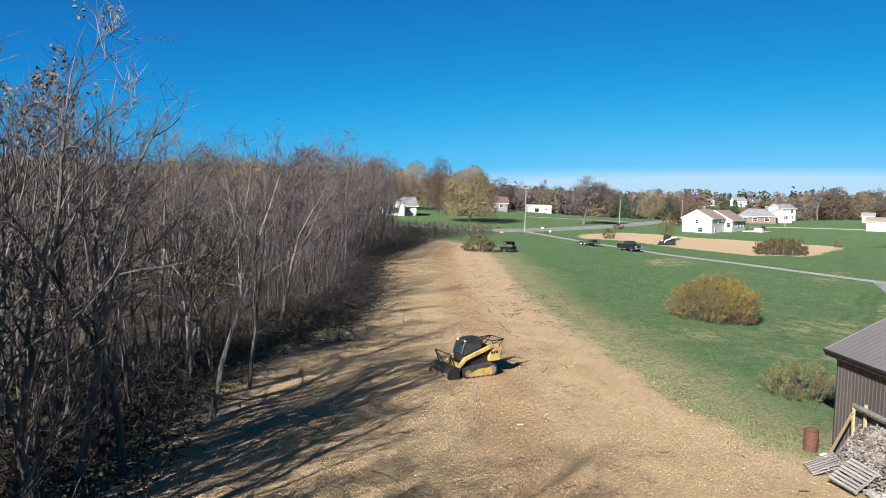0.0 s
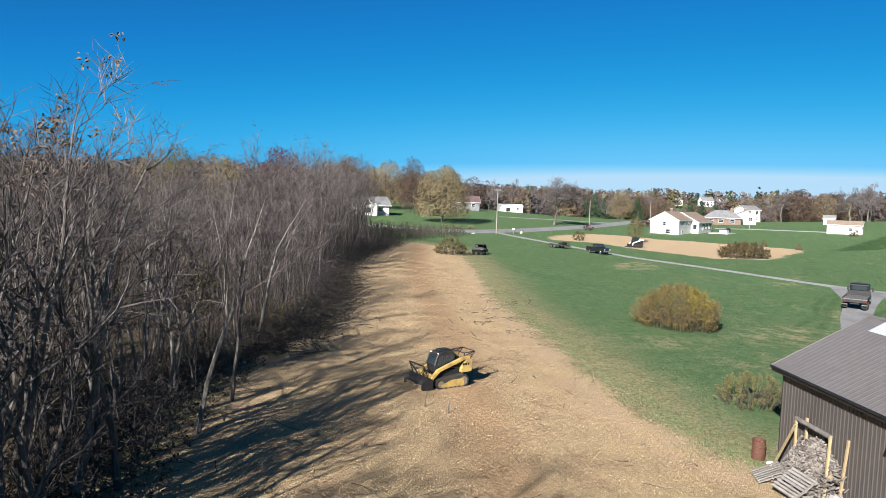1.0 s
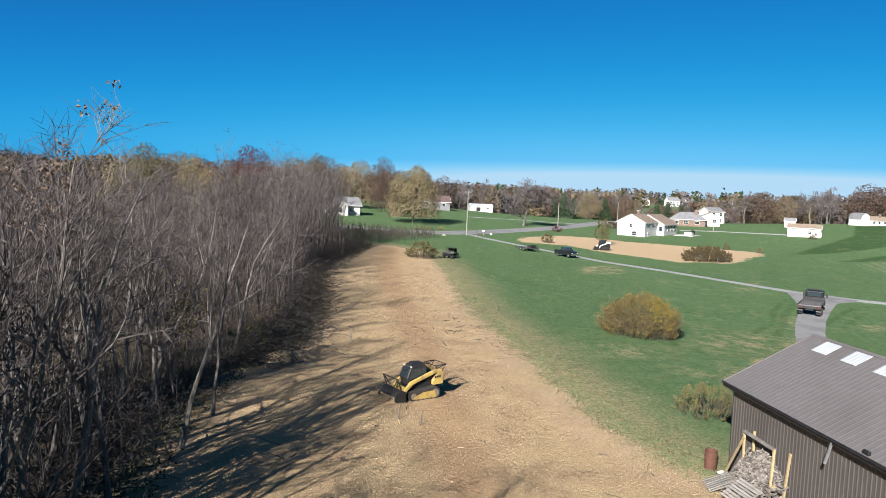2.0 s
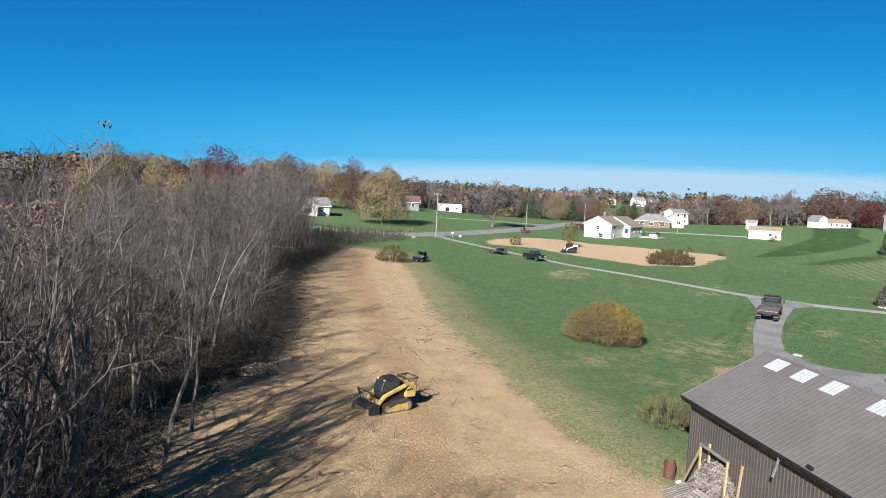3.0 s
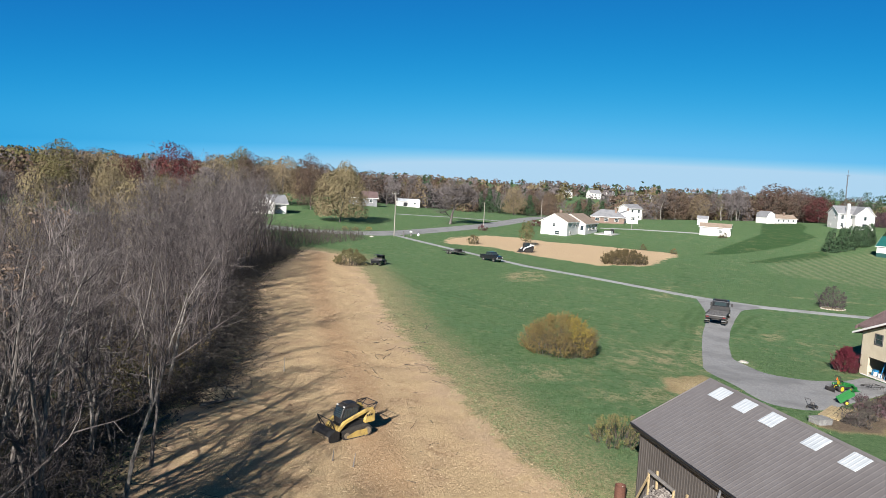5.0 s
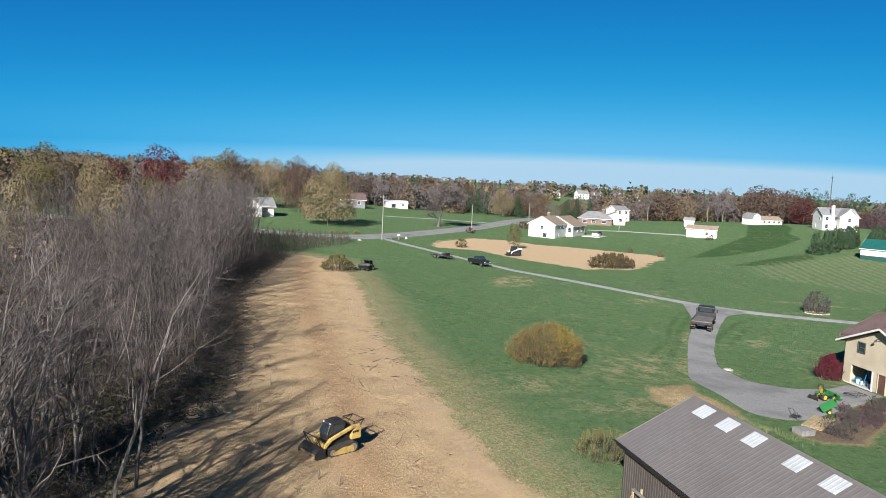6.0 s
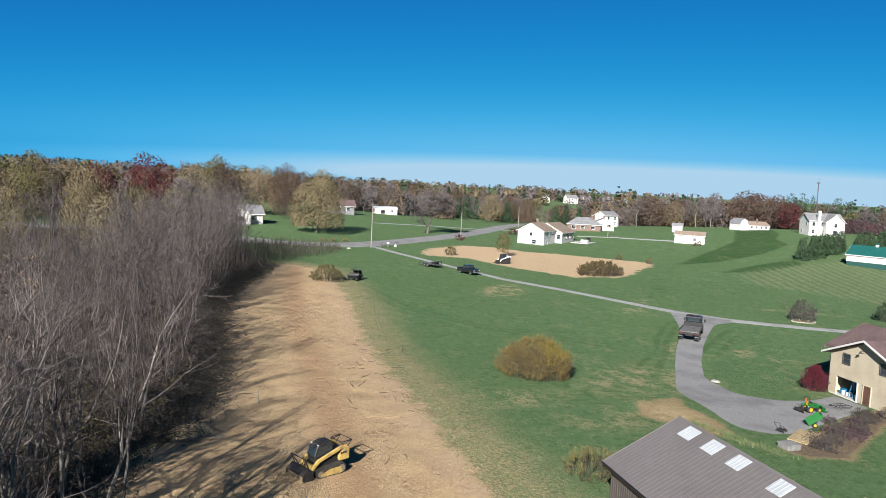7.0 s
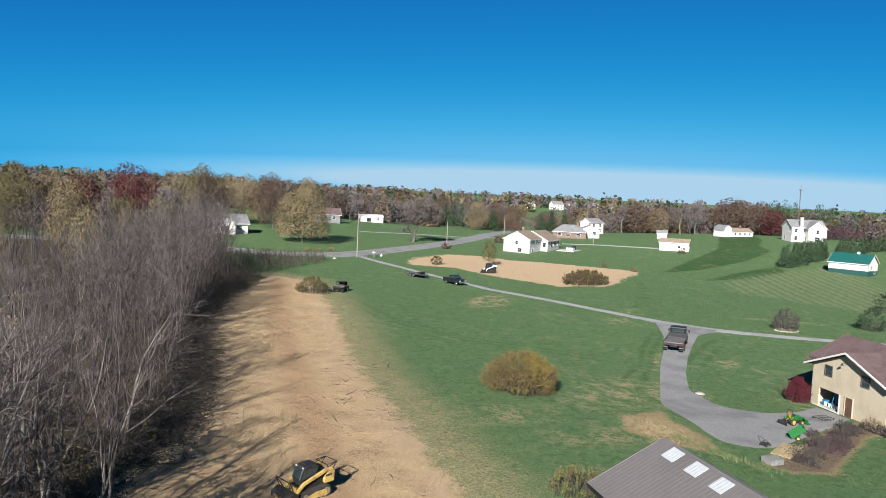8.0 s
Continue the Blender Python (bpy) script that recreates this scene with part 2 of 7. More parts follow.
def ground():
    xs = spaced([(-3600, -700, 240), (-700, -140, 25), (-140, -30, 4), (-30, -14, 1.2), (-14, 62, 0.66), (62, 205, 2.5), (205, 360, 10), (360, 800, 40), (800, 3600, 240)])
    ys = spaced([(-1400, -80, 80), (-80, 6, 6), (6, 130, 0.66), (130, 290, 2.4), (290, 480, 10), (480, 900, 40), (900, 4200, 260)])
    X, Y = np.meshgrid(xs, ys)
    rng = np.random.default_rng(3)
    Z = H(X, Y)
    chips, woods, soil = inside(X, Y, CHIPS), inside(X, Y, WOODS), inside(X, Y, SOIL)
    near = np.clip((chips + 1) / 3, 0, 1) * (np.hypot(X, Y) < 170)
    lump = np.zeros_like(Z)
    for k in range(26):
        w = rng.uniform(0.25, 2.2)
        a = rng.uniform(0, 6.28)
        lump += np.sin(w * (X * math.cos(a) + Y * math.sin(a)) + rng.uniform(0, 6.28)) / (8 * w ** 0.5)
    Z = Z + near * lump * 0.10 + np.clip(woods / 4, 0, 1) * lump * 0.16
    n, m = len(xs), len(ys)
    idx = np.arange(n * m).reshape(m, n)
    faces = np.stack([idx[:-1, :-1], idx[:-1, 1:], idx[1:, 1:], idx[1:, :-1]], -1).reshape(-1, 4)
    me = mesh_of("ground", np.stack([X, Y, Z], -1).reshape(-1, 3).tolist(), faces.tolist(), smooth=True)
    straw, bed = inside(X, Y, STRAW), inside(X, Y, BED)
    worn = np.zeros_like(Z)
    for cx, cy, rx, ry, turn, k in WORN:
        c, s = math.cos(radians(turn)), math.sin(radians(turn))
        u, w = ((X - cx) * c + (Y - cy) * s) / rx, (-(X - cx) * s + (Y - cy) * c) / ry
        worn = np.maximum(worn, k * np.exp(-(u * u + w * w) ** 1.5))
    rut = np.full_like(Z, 9.0)
    for line in TRACKS:
        for (ax, ay), (bx, by) in zip(line, line[1:]):
            ex, ey = bx - ax, by - ay
            k = np.clip(((X - ax) * ex + (Y - ay) * ey) / (ex * ex + ey * ey), 0, 1)
            rut = np.minimum(rut, np.hypot(X - ax - k * ex, Y - ay - k * ey))
    middle = np.abs(X - np.interp(Y, [6, 30, 48, 62, 80, 100, 130], [4, 2.6, 1.5, 0.2, -1.5, -2.5, -3]))
    for name, val in (("chips", chips), ("woods", woods), ("soil", soil), ("straw", np.maximum(straw, bed)), ("swath", np.maximum(inside(X, Y, SWATH), inside(X, Y, SWATH_2))), ("stripes", inside(X, Y, STRIPES)), ("worn", worn), ("bed", bed), ("rut", rut), ("middle", middle)):
        at = me.attributes.new(name, "FLOAT", "POINT")
        at.data.foreach_set("value", np.clip(val, -30, 30).ravel())
    ob = new("ground", me)
    return tagged(ob, "mown green field with a strip of fresh wood chips and bare soil", "ground", kind="structure")


def ground_mat():
    m, t, b = nodes_of("ground_cover")
    v = coords(t)

    def attr(n):
        a = t.nodes.new("ShaderNodeAttribute")
        a.attribute_name = n
        return a.outputs["Fac"]

    broad, mid, fine, grit = noise_tex(t, v, 0.06, 3), noise_tex(t, v, 0.45, 5), noise_tex(t, v, 5.0, 5, 0.7), noise_tex(t, v, 17.0, 4, 0.75)
    grass = mix(t, ramp(t, fine, 0.22, 0.78), (0.062, 0.122, 0.047), (0.15, 0.206, 0.104))
    grass = mix(t, ramp(t, broad, 0.4, 0.62), grass, mix(t, ramp(t, grit, 0.3, 0.7), (0.072, 0.136, 0.058), (0.128, 0.19, 0.096)))
    grass = mix(t, calc(t, "MULTIPLY", ramp(t, attr("swath"), -0.6, 0.9), 0.95), grass, (0.036, 0.078, 0.027))
    band = t.nodes.new("ShaderNodeTexWave")
    band.inputs["Scale"].default_value, band.inputs["Distortion"].default_value = 0.12, 1.2
    turned = t.nodes.new("ShaderNodeMapping")
    turned.inputs["Rotation"].default_value = (0, 0, radians(18))
    t.links.new(v, turned.inputs[0])
    t.links.new(turned.outputs[0], band.inputs["Vector"])
    grass = mix(t, calc(t, "MULTIPLY", calc(t, "MULTIPLY", ramp(t, attr("stripes"), -2, 4), calc(t, "ADD", calc(t, "MULTIPLY", ramp(t, band.outputs["Fac"], 0.25, 0.75), 0.75), 0.2)), 0.9), grass, (0.19, 0.21, 0.12))
    flat = coords(t, (1.0, 0.85, 1))
    streak = noise_tex(t, flat, 0.5, 5, 0.65)
    dry = calc(t, "MULTIPLY", ramp(t, broad, 0.42, 0.58), ramp(t, streak, 0.50, 0.62))
    worn = calc(t, "MULTIPLY", calc(t, "MAXIMUM", ramp(t, mid, 0.56, 0.72), dry), ramp(t, fine, 0.36, 0.62))
    grass = mix(t, calc(t, "MULTIPLY", worn, 0.6), grass, (0.27, 0.235, 0.13))
    thin = calc(t, "MULTIPLY", calc(t, "SUBTRACT", attr("worn"), 0.0), ramp(t, calc(t, "ADD", calc(t, "MULTIPLY", streak, 0.55), calc(t, "MULTIPLY", fine, 0.45)), 0.45, 0.57))
    grass = mix(t, calc(t, "MULTIPLY", thin, 1.0), grass, mix(t, ramp(t, grit, 0.3, 0.7), (0.24, 0.195, 0.11), (0.46, 0.39, 0.24)))
    rolled = calc(t, "MULTIPLY", ramp(t, attr("rut"), 0.6, 0.2), ramp(t, mid, 0.35, 0.55))
    grass = mix(t, calc(t, "MULTIPLY", rolled, 0.5), grass, (0.042, 0.08, 0.028))
    blotch = noise_tex(t, v, 1.3, 6, 0.75)
    grass = mix(t, calc(t, "MULTIPLY", ramp(t, blotch, 0.48, 0.60), 0.75), grass, (0.060, 0.113, 0.042))
    speck = nd(t, "ShaderNodeTexVoronoi", Scale=1.6)
    t.links.new(v, speck.inputs["Vector"])
    grass = mix(t, calc(t, "MULTIPLY", ramp(t, speck.outputs["Distance"], 0.16, 0.05), ramp(t, mid, 0.45, 0.6)), grass, (0.40, 0.36, 0.26))
    chip = mix(t, ramp(t, grit, 0.3, 0.7), (0.27, 0.182, 0.098), (0.68, 0.52, 0.325))
    chip = mix(t, ramp(t, mid, 0.42, 0.7), chip, mix(t, ramp(t, fine, 0.35, 0.65), (0.25, 0.165, 0.10), (0.50, 0.36, 0.225)))
    vor = nd(t, "ShaderNodeTexVoronoi", Scale=9.0)
    t.links.new(v, vor.inputs["Vector"])
    chip = mix(t, calc(t, "MULTIPLY", ramp(t, vor.outputs["Distance"], 0.35, 0.1), 0.4), chip, (0.74, 0.59, 0.40))
    chip = mix(t, calc(t, "MULTIPLY", ramp(t, calc(t, "ADD", attr("middle"), calc(t, "MULTIPLY", mid, 4.0)), 4.6, 2.2), 0.6), chip, mix(t, ramp(t, fine, 0.3, 0.7), (0.24, 0.145, 0.085), (0.42, 0.275, 0.165)))
    dirt = mix(t, ramp(t, grit, 0.3, 0.7), (0.40, 0.285, 0.185), (0.56, 0.42, 0.28))
    chip = mix(t, calc(t, "MULTIPLY", ramp(t, attr("chips"), 4.0, 1.0), ramp(t, mid, 0.38, 0.6)), chip, dirt)
    litter = mix(t, ramp(t, fine, 0.3, 0.7), (0.068, 0.053, 0.038), (0.15, 0.12, 0.082))
    litter = mix(t, ramp(t, mid, 0.5, 0.7), litter, (0.05, 0.058, 0.026))
    bare = mix(t, ramp(t, fine, 0.3, 0.7), (0.43, 0.315, 0.195), (0.55, 0.415, 0.275))
    hay = mix(t, ramp(t, fine, 0.3, 0.7), (0.22, 0.165, 0.09), (0.38, 0.30, 0.175))
    ragged = calc(t, "ADD", calc(t, "MULTIPLY", calc(t, "SUBTRACT", mid, 0.5), 5.0), calc(t, "MULTIPLY", calc(t, "SUBTRACT", fine, 0.5), 2.2))
    col = mix(t, ramp(t, calc(t, "ADD", attr("soil"), calc(t, "MULTIPLY", ragged, 1.3)), -0.6, 0.8), grass, bare)
    edge = calc(t, "ADD", attr("chips"), ragged)
    # thin, yellowed grass along the strip
    col = mix(t, calc(t, "MULTIPLY", ramp(t, edge, -7.0, -0.2), 0.5), col, (0.21, 0.185, 0.095))
    sparse = calc(t, "MULTIPLY", ramp(t, calc(t, "ADD", edge, calc(t, "MULTIPLY", calc(t, "SUBTRACT", blotch, 0.5), 7.0)), -8.0, 0.4), ramp(t, calc(t, "ADD", calc(t, "MULTIPLY", fine, 0.6), calc(t, "MULTIPLY", grit, 0.4)), 0.42, 0.60))
    col = mix(t, calc(t, "MULTIPLY", sparse, 0.8), col, dirt)
    col = mix(t, ramp(t, edge, -0.8, 0.9), col, chip)
    col = mix(t, ramp(t, calc(t, "ADD", attr("woods"), calc(t, "MULTIPLY", ragged, 0.7)), -0.3, 1.2), col, litter)
    col = mix(t, ramp(t, calc(t, "ADD", attr("straw"), calc(t, "MULTIPLY", ragged, 0.35)), -0.4, 0.5), col, hay)
    col = mix(t, ramp(t, calc(t, "ADD", attr("bed"), calc(t, "MULTIPLY", ragged, 0.2)), 0.1, 0.7), col, mix(t, ramp(t, fine, 0.3, 0.7), (0.12, 0.088, 0.062), (0.23, 0.175, 0.125)))
    tone = nd(t, "ShaderNodeHueSaturation", Value=0.87, Saturation=1.06)
    t.links.new(col, tone.inputs["Color"])
    t.links.new(tone.outputs[0], b.inputs["Base Color"])
    b.inputs["Roughness"].default_value, b.inputs["Specular IOR Level"].default_value = 0.95, 0.1
    bump(t, b, calc(t, "ADD", calc(t, "MULTIPLY", fine, 1.5), grit), 0.9, 0.10)
    return m


GROUND = ground()
GROUND.data.materials.append(ground_mat())

M_ASPHALT = surf("worn_asphalt", (0.19, 0.187, 0.185), (0.26, 0.255, 0.248), (0.14, 0.137, 0.135), 0.35, 5, 0.92, relief=0.3, grain=30)
M_CONCRETE = surf("concrete", (0.36, 0.35, 0.33), (0.44, 0.43, 0.41), (0.3, 0.29, 0.275), 0.6, 8, 0.9, relief=0.2)
M_GRAVEL = surf("lane_gravel", (0.25, 0.25, 0.245), (0.33, 0.33, 0.32), (0.20, 0.20, 0.19), 0.3, 9, 0.95, relief=0.4, grain=20)


def ribbon(name, left, right, mat, label, lift=0.04, category="road", rough=0.05):
    """A road between two edge lines, laid over the ground, with a thin edge."""
    def fine(line, n):
        p = np.array(line, float)
        s = np.r_[0, np.cumsum(np.hypot(*np.diff(p, axis=0).T))]
        q = np.linspace(0, s[-1], n)
        out = np.stack([np.interp(q, s, p[:, 0]), np.interp(q, s, p[:, 1])], 1)
        for _ in range(max(2, n // 25)):
            out[1:-1] = (out[:-2] + 2 * out[1:-1] + out[2:]) / 4
        return out
    n = max(12, int(math.dist(left[0], left[-1]) / 0.6))
    a, b = fine(left, n), fine(right, n)
    k = 9
    rng = random.Random(name)
    verts, faces = [], []
    for i in range(n):
        for j in range(k):
            p = a[i] + (b[i] - a[i]) * (j / (k - 1))
            if j in (0, k - 1):
                p = p + np.array([rng.uniform(-1, 1), rng.uniform(-1, 1)]) * rough
            verts.append((p[0], p[1], hz(*p) + (lift if 0 < j < k - 1 else -0.03)))
    for i in range(n - 1):
        for j in range(k - 1):
            q = i * k + j
            faces.append((q, q + 1, q + k + 1, q + k))
    ob = new(name, mesh_of(name, verts, faces, [mat], smooth=True))
    return tagged(ob, label, category, kind="structure")


ribbon("road_lane", [(14.5, 186.8), (19.9, 174.3), (28.6, 155.0), (37.9, 134.5), (46.6, 123.5), (53.2, 114.0), (59.6, 105.5), (66.6, 99.8), (78.7, 94.8), (91.0, 90.8)],
       [(13.5, 183.5), (18.6, 171.5), (27.5, 152.5), (36.6, 132), (45.2, 121), (51.8, 111.5), (58, 103), (65, 97), (77, 92.5), (90, 88.5)], M_GRAVEL,
       "pale grey gravel lane across the field", 0.04, "road", 0.22)
ribbon("road_driveway", [(57.5, 104), (53.6, 93), (50, 86), (45.5, 78.5), (39.6, 67.4), (35.0, 58.5), (35.2, 53.4), (34.2, 46.5), (37.5, 45.0), (42.5, 48.0), (49.5, 52.6)],
       [(67, 97.5), (61, 95), (56.2, 88.5), (51.4, 81.5), (46.4, 73.2), (42.4, 65.5), (42.3, 59.5), (46, 57.6), (51, 58.5), (54.2, 60.6), (54.2, 55.5)], M_ASPHALT,
       "curved grey asphalt driveway with a few cracks", 0.05)
ribbon("road_house_lane", [(-40, 189), (-22, 186.5), (-10, 182)], [(-40, 187), (-22.5, 184.3), (-10, 179.5)], M_GRAVEL, "thin pale drive to the ranch house", 0.04)
ribbon("road_far_lane", [(22, 259), (43, 266), (64, 263), (78, 268)], [(22, 256.5), (43, 263), (64, 260.5), (80, 265)], M_GRAVEL, "thin pale lane across the far lawn", 0.05)
ribbon("road_ranch_drive", [(95, 247), (107, 244), (126, 231)], [(94, 244.5), (106, 241), (124, 228)], M_CONCRETE, "pale concrete drive behind the ranch", 0.05)
ribbon("road_public", [(-140, 190), (-14, 181), (-1, 182.5), (8, 186), (18.5, 197.4), (32.5, 216.4), (46.5, 236.4), (60.5, 260.4), (74.5, 288), (107, 349), (146, 410)],
       [(-140, 182), (-14, 172.5), (-1, 173.5), (12, 177), (25.5, 192.6), (39.5, 211.6), (53.5, 231.6), (67.5, 255.6), (81.5, 284), (115, 345), (154, 406)], M_ASPHALT, "grey two-lane country road", 0.05)


# ---- trees ----
class Twigs:
    """Collects tapered, many-sided tubes into one mesh."""

    def __init__(self):
        self.v, self.f = [], []

    def tube(self, pts, radii, n):
        base = len(self.v)
        for i, (p, r) in enumerate(zip(pts, radii)):
            d = (pts[min(i + 1, len(pts) - 1)] - pts[max(i - 1, 0)]).normalized()
            u = d.orthogonal().normalized()
            w = d.cross(u)
            if i == len(pts) - 1:
                self.v.append(p)
                break
            for k in range(n):
                a = 6.2832 * k / n
                self.v.append(p + (u * math.cos(a) + w * math.sin(a)) * r)
        rings = len(pts) - 1
        for i in range(rings - 1):
            for k in range(n):
                q, s = base + i * n + k, base + i * n + (k + 1) % n
                self.f.append((q, s, s + n, q + n))
        tip, last = base + rings * n, base + (rings - 1) * n
        for k in range(n):
            self.f.append((last + k, last + (k + 1) % n, tip))


def bent(rng, a, d, length, steps, wander, lift=0.0):
    pts = [Vector(a)]
    d = Vector(d).normalized()
    for _ in range(steps):
        d = (d + Vector((rng.gauss(0, wander), rng.gauss(0, wander), rng.gauss(0, wander * 0.6) + lift))).normalized()
        pts.append(pts[-1] + d * (length / steps))
    return pts


def along(pts, k):
    s = k * (len(pts) - 1)
    i = min(int(s), len(pts) - 2)
    return pts[i].lerp(pts[i + 1], s - i), (pts[i + 1] - pts[i]).normalized()


def aside(rng, d, spread):
    u = d.orthogonal().normalized()
    a = rng.uniform(0, 6.2832)
    s = u * math.cos(a) + d.cross(u) * math.sin(a)
    return (d * math.cos(spread) + s * math.sin(spread)).normalized()


def bare_tree(seed, h, r, limbs, twigs, start=0.35, spread=0.7, lean=0.05, fork=2, rise=0.12, thick=1.0, light=False, crook=0.085):
    """The meshes of a leafless tree: trunk with its leaders, and crown of limbs, branches and twigs; also the ends of its twigs."""
    rng = random.Random(seed)
    tk, cr, ends = Twigs(), Twigs(), []

    def twig(p, d, ln, r):
        tw = bent(rng, p, d, ln, 2, 0.3, rise * 0.5)
        cr.tube(tw, [r * thick, r * thick * 0.7, 0], 3)
        return tw[-1]

    trunk = bent(rng, (0, 0, -0.3), (rng.gauss(0, lean), rng.gauss(0, lean), 1), h, 13, crook, 0.05)
    tk.tube(trunk, [r * (1.3 if i == 0 else 1) * (1 - 0.9 * i / 13) for i in range(14)], 6)
    stems = [(trunk, r, h, start)]
    for _ in range(rng.choice((0, 1, 1, 2))):
        k = rng.uniform(max(0.12, start - 0.15), 0.55)
        p, d = along(trunk, k)
        ln = h * (1 - k) * rng.uniform(0.75, 1.0)
        lead = bent(rng, p, aside(rng, d, rng.uniform(0.3, 0.55)), ln, 9, crook * 1.1, 0.07)
        lr = r * (1 - 0.9 * k) * 0.72
        tk.tube(lead, [lr * (1 - 0.9 * i / 9) for i in range(10)], 5)
        stems.append((lead, lr, ln * 0.9, 0.2))
    for stem, sr, sh, s0 in stems:
        count = max(3, round(limbs * sh / h / len(stems) * 1.25))
        for i in range(count):
            k = s0 + (0.96 - s0) * (i + rng.random()) / count
            p, d = along(stem, k)
            ln = sh * (0.44 - 0.28 * k) * rng.uniform(0.6, 1.3)
            limb = bent(rng, p, aside(rng, d, spread * rng.uniform(0.65, 1.3)), ln, 6, 0.2, rise)
            lr = sr * (1.02 - k) * 0.46 + 0.011
            cr.tube(limb, [lr * (1 - 0.82 * j / 6) for j in range(7)], 3 if light else 4)
            for _ in range(fork):
                kk = rng.uniform(0.2, 0.85)
                p2, d2 = along(limb, kk)
                br = bent(rng, p2, aside(rng, d2, rng.uniform(0.5, 1.0)), ln * rng.uniform(0.35, 0.7), 3, 0.24, rise)
                cr.tube(br, [max(0.008, lr * 0.55) * thick ** 0.5 * (1 - 0.75 * j / 3) for j in range(4)], 3)
                for _ in range(twigs):
                    p3, d3 = along(br, rng.uniform(0.2, 1))
                    ends.append(twig(p3, aside(rng, d3, rng.uniform(0.4, 1.0)), h * rng.uniform(0.04, 0.085), 0.0095))
            for _ in range(twigs * 2):
                p3, d3 = along(limb, rng.uniform(0.35, 1))
                ends.append(twig(p3, aside(rng, d3, rng.uniform(0.4, 1.0)), h * rng.uniform(0.04, 0.09), 0.0105))
        for _ in range(twigs * 2):
            p3, d3 = along(stem, rng.uniform(0.78, 0.99))
            twig(p3, aside(rng, d3, 0.6), h * rng.uniform(0.04, 0.09), 0.011)
    return tk, cr, ends


def leaf_faces(rng, places, size, jitter, droop=0.0, flat=0.35, wide=0.6):
    """Small folded leaves scattered round places."""
    v, f = [], []
    for p in places:
        c = Vector(p) + Vector((rng.gauss(0, jitter), rng.gauss(0, jitter), rng.gauss(0, jitter) - droop))
        s = size * rng.uniform(0.6, 1.3)
        q = Euler((rng.uniform(-1.3, 1.3), rng.uniform(-1.3, 1.3), rng.uniform(0, 6.28))).to_matrix()
        b = len(v)
        v += [c + q @ Vector(k) for k in ((0, -s, 0), (s * wide, 0, s * flat), (0, s, 0), (-s * wide, 0, s * flat))]
        f += [(b, b + 1, b + 2), (b, b + 2, b + 3)]
    return v, f


def sprigs(rng, spots, size, wide=0.12, stray=0.45):
    """Slender sprays that point along the directions given with their places."""
    v, f = [], []
    for p, d in spots:
        d = (Vector(d) + Vector((rng.gauss(0, stray), rng.gauss(0, stray), rng.gauss(0, stray)))).normalized()
        u = d.orthogonal().normalized()
        a = rng.uniform(0, 6.28)
        u = (u * math.cos(a) + d.cross(u) * math.sin(a)) * wide
        s = size * rng.uniform(0.6, 1.3)
        b = len(v)
        v += [p - d * s * 0.5, p + u * s, p + d * s, p - u * s]
        f += [(b, b + 1, b + 2), (b, b + 2, b + 3)]
    return v, f


def lobed_crown(rng, n, h, w, base, size, pointed=False, lobes=15, ragged=0.26):
    """Leaves over the rounded boughs of a crown, facing outward as they do on a tree, with gaps between the boughs."""
    boughs = []
    for i in range(lobes):
        k = (i + 0.6) / lobes
        rad = w * (1.02 - k) ** 0.85 if pointed else w * math.sin(math.pi * min(0.93, 0.2 + 0.68 * k)) ** 0.75
        for _ in range(3 if pointed else 2):
            rl = (0.18 * w + 0.34 * rad) * rng.uniform(0.75, 1.2)
            a = i * 2.4 + rng.uniform(0, 6.28)
            rr = max(0.0, rad - rl * 0.8) * rng.uniform(0.6, 1.0)
            boughs.append((Vector((math.cos(a) * rr, math.sin(a) * rr, base + (h - base) * k - rl * 0.45)), rl))
    weights = [r * r for _c, r in boughs]
    out = Vector((rng.uniform(0, 40), rng.uniform(0, 40), 0))
    v, f = [], []
    tries = 0
    while len(f) < 2 * n and tries < 6 * n:
        tries += 1
        c, r = rng.choices(boughs, weights)[0]
        d = Vector((rng.gauss(0, 1), rng.gauss(0, 1), rng.gauss(0.1, 0.85))).normalized()
        p = c + Vector((d.x, d.y, d.z * 0.85)) * r * (1.06 - 0.3 * rng.random() ** 1.6)
        if noise.noise(p * 0.55 + out) > 0.42 or p.z < base * 0.6:
            continue
        if rng.random() < 0.75 and any((p - c2).length < r2 * 0.7 for c2, r2 in boughs if r2 != r):
            continue
        nrm = (d + Vector((rng.gauss(0, ragged), rng.gauss(0, ragged), rng.gauss(0, ragged) + 0.12))).normalized()
        u = nrm.orthogonal().normalized()
        a = rng.uniform(0, 6.28)
        u, t = u * math.cos(a) + nrm.cross(u) * math.sin(a), nrm.cross(u) * math.cos(a) - u * math.sin(a)
        s = size * rng.uniform(0.55, 1.25)
        b = len(v)
        v += [p - t * s, p + u * s * 0.62 + nrm * s * 0.2, p + t * s, p - u * s * 0.62 + nrm * s * 0.2]
        f += [(b, b + 1, b + 2), (b, b + 2, b + 3)]
    return v, f


def tree_thing(name, label, category, trunk_me, crown_me, m, group="", extra=None):
    t = thing(name, label, category, m, group)
    for pn, me, lab in (("trunk", trunk_me, ""), ("crown", crown_me, ""), ("foliage", extra, "last brown leaves hanging on the twigs")):
        if me:
            tagged(new(pn, me), lab).parent = t
    return t


def twig_mesh(name, tw, mat):
    return mesh_of(name, [tuple(p) for p in tw.v], tw.f, [mat])


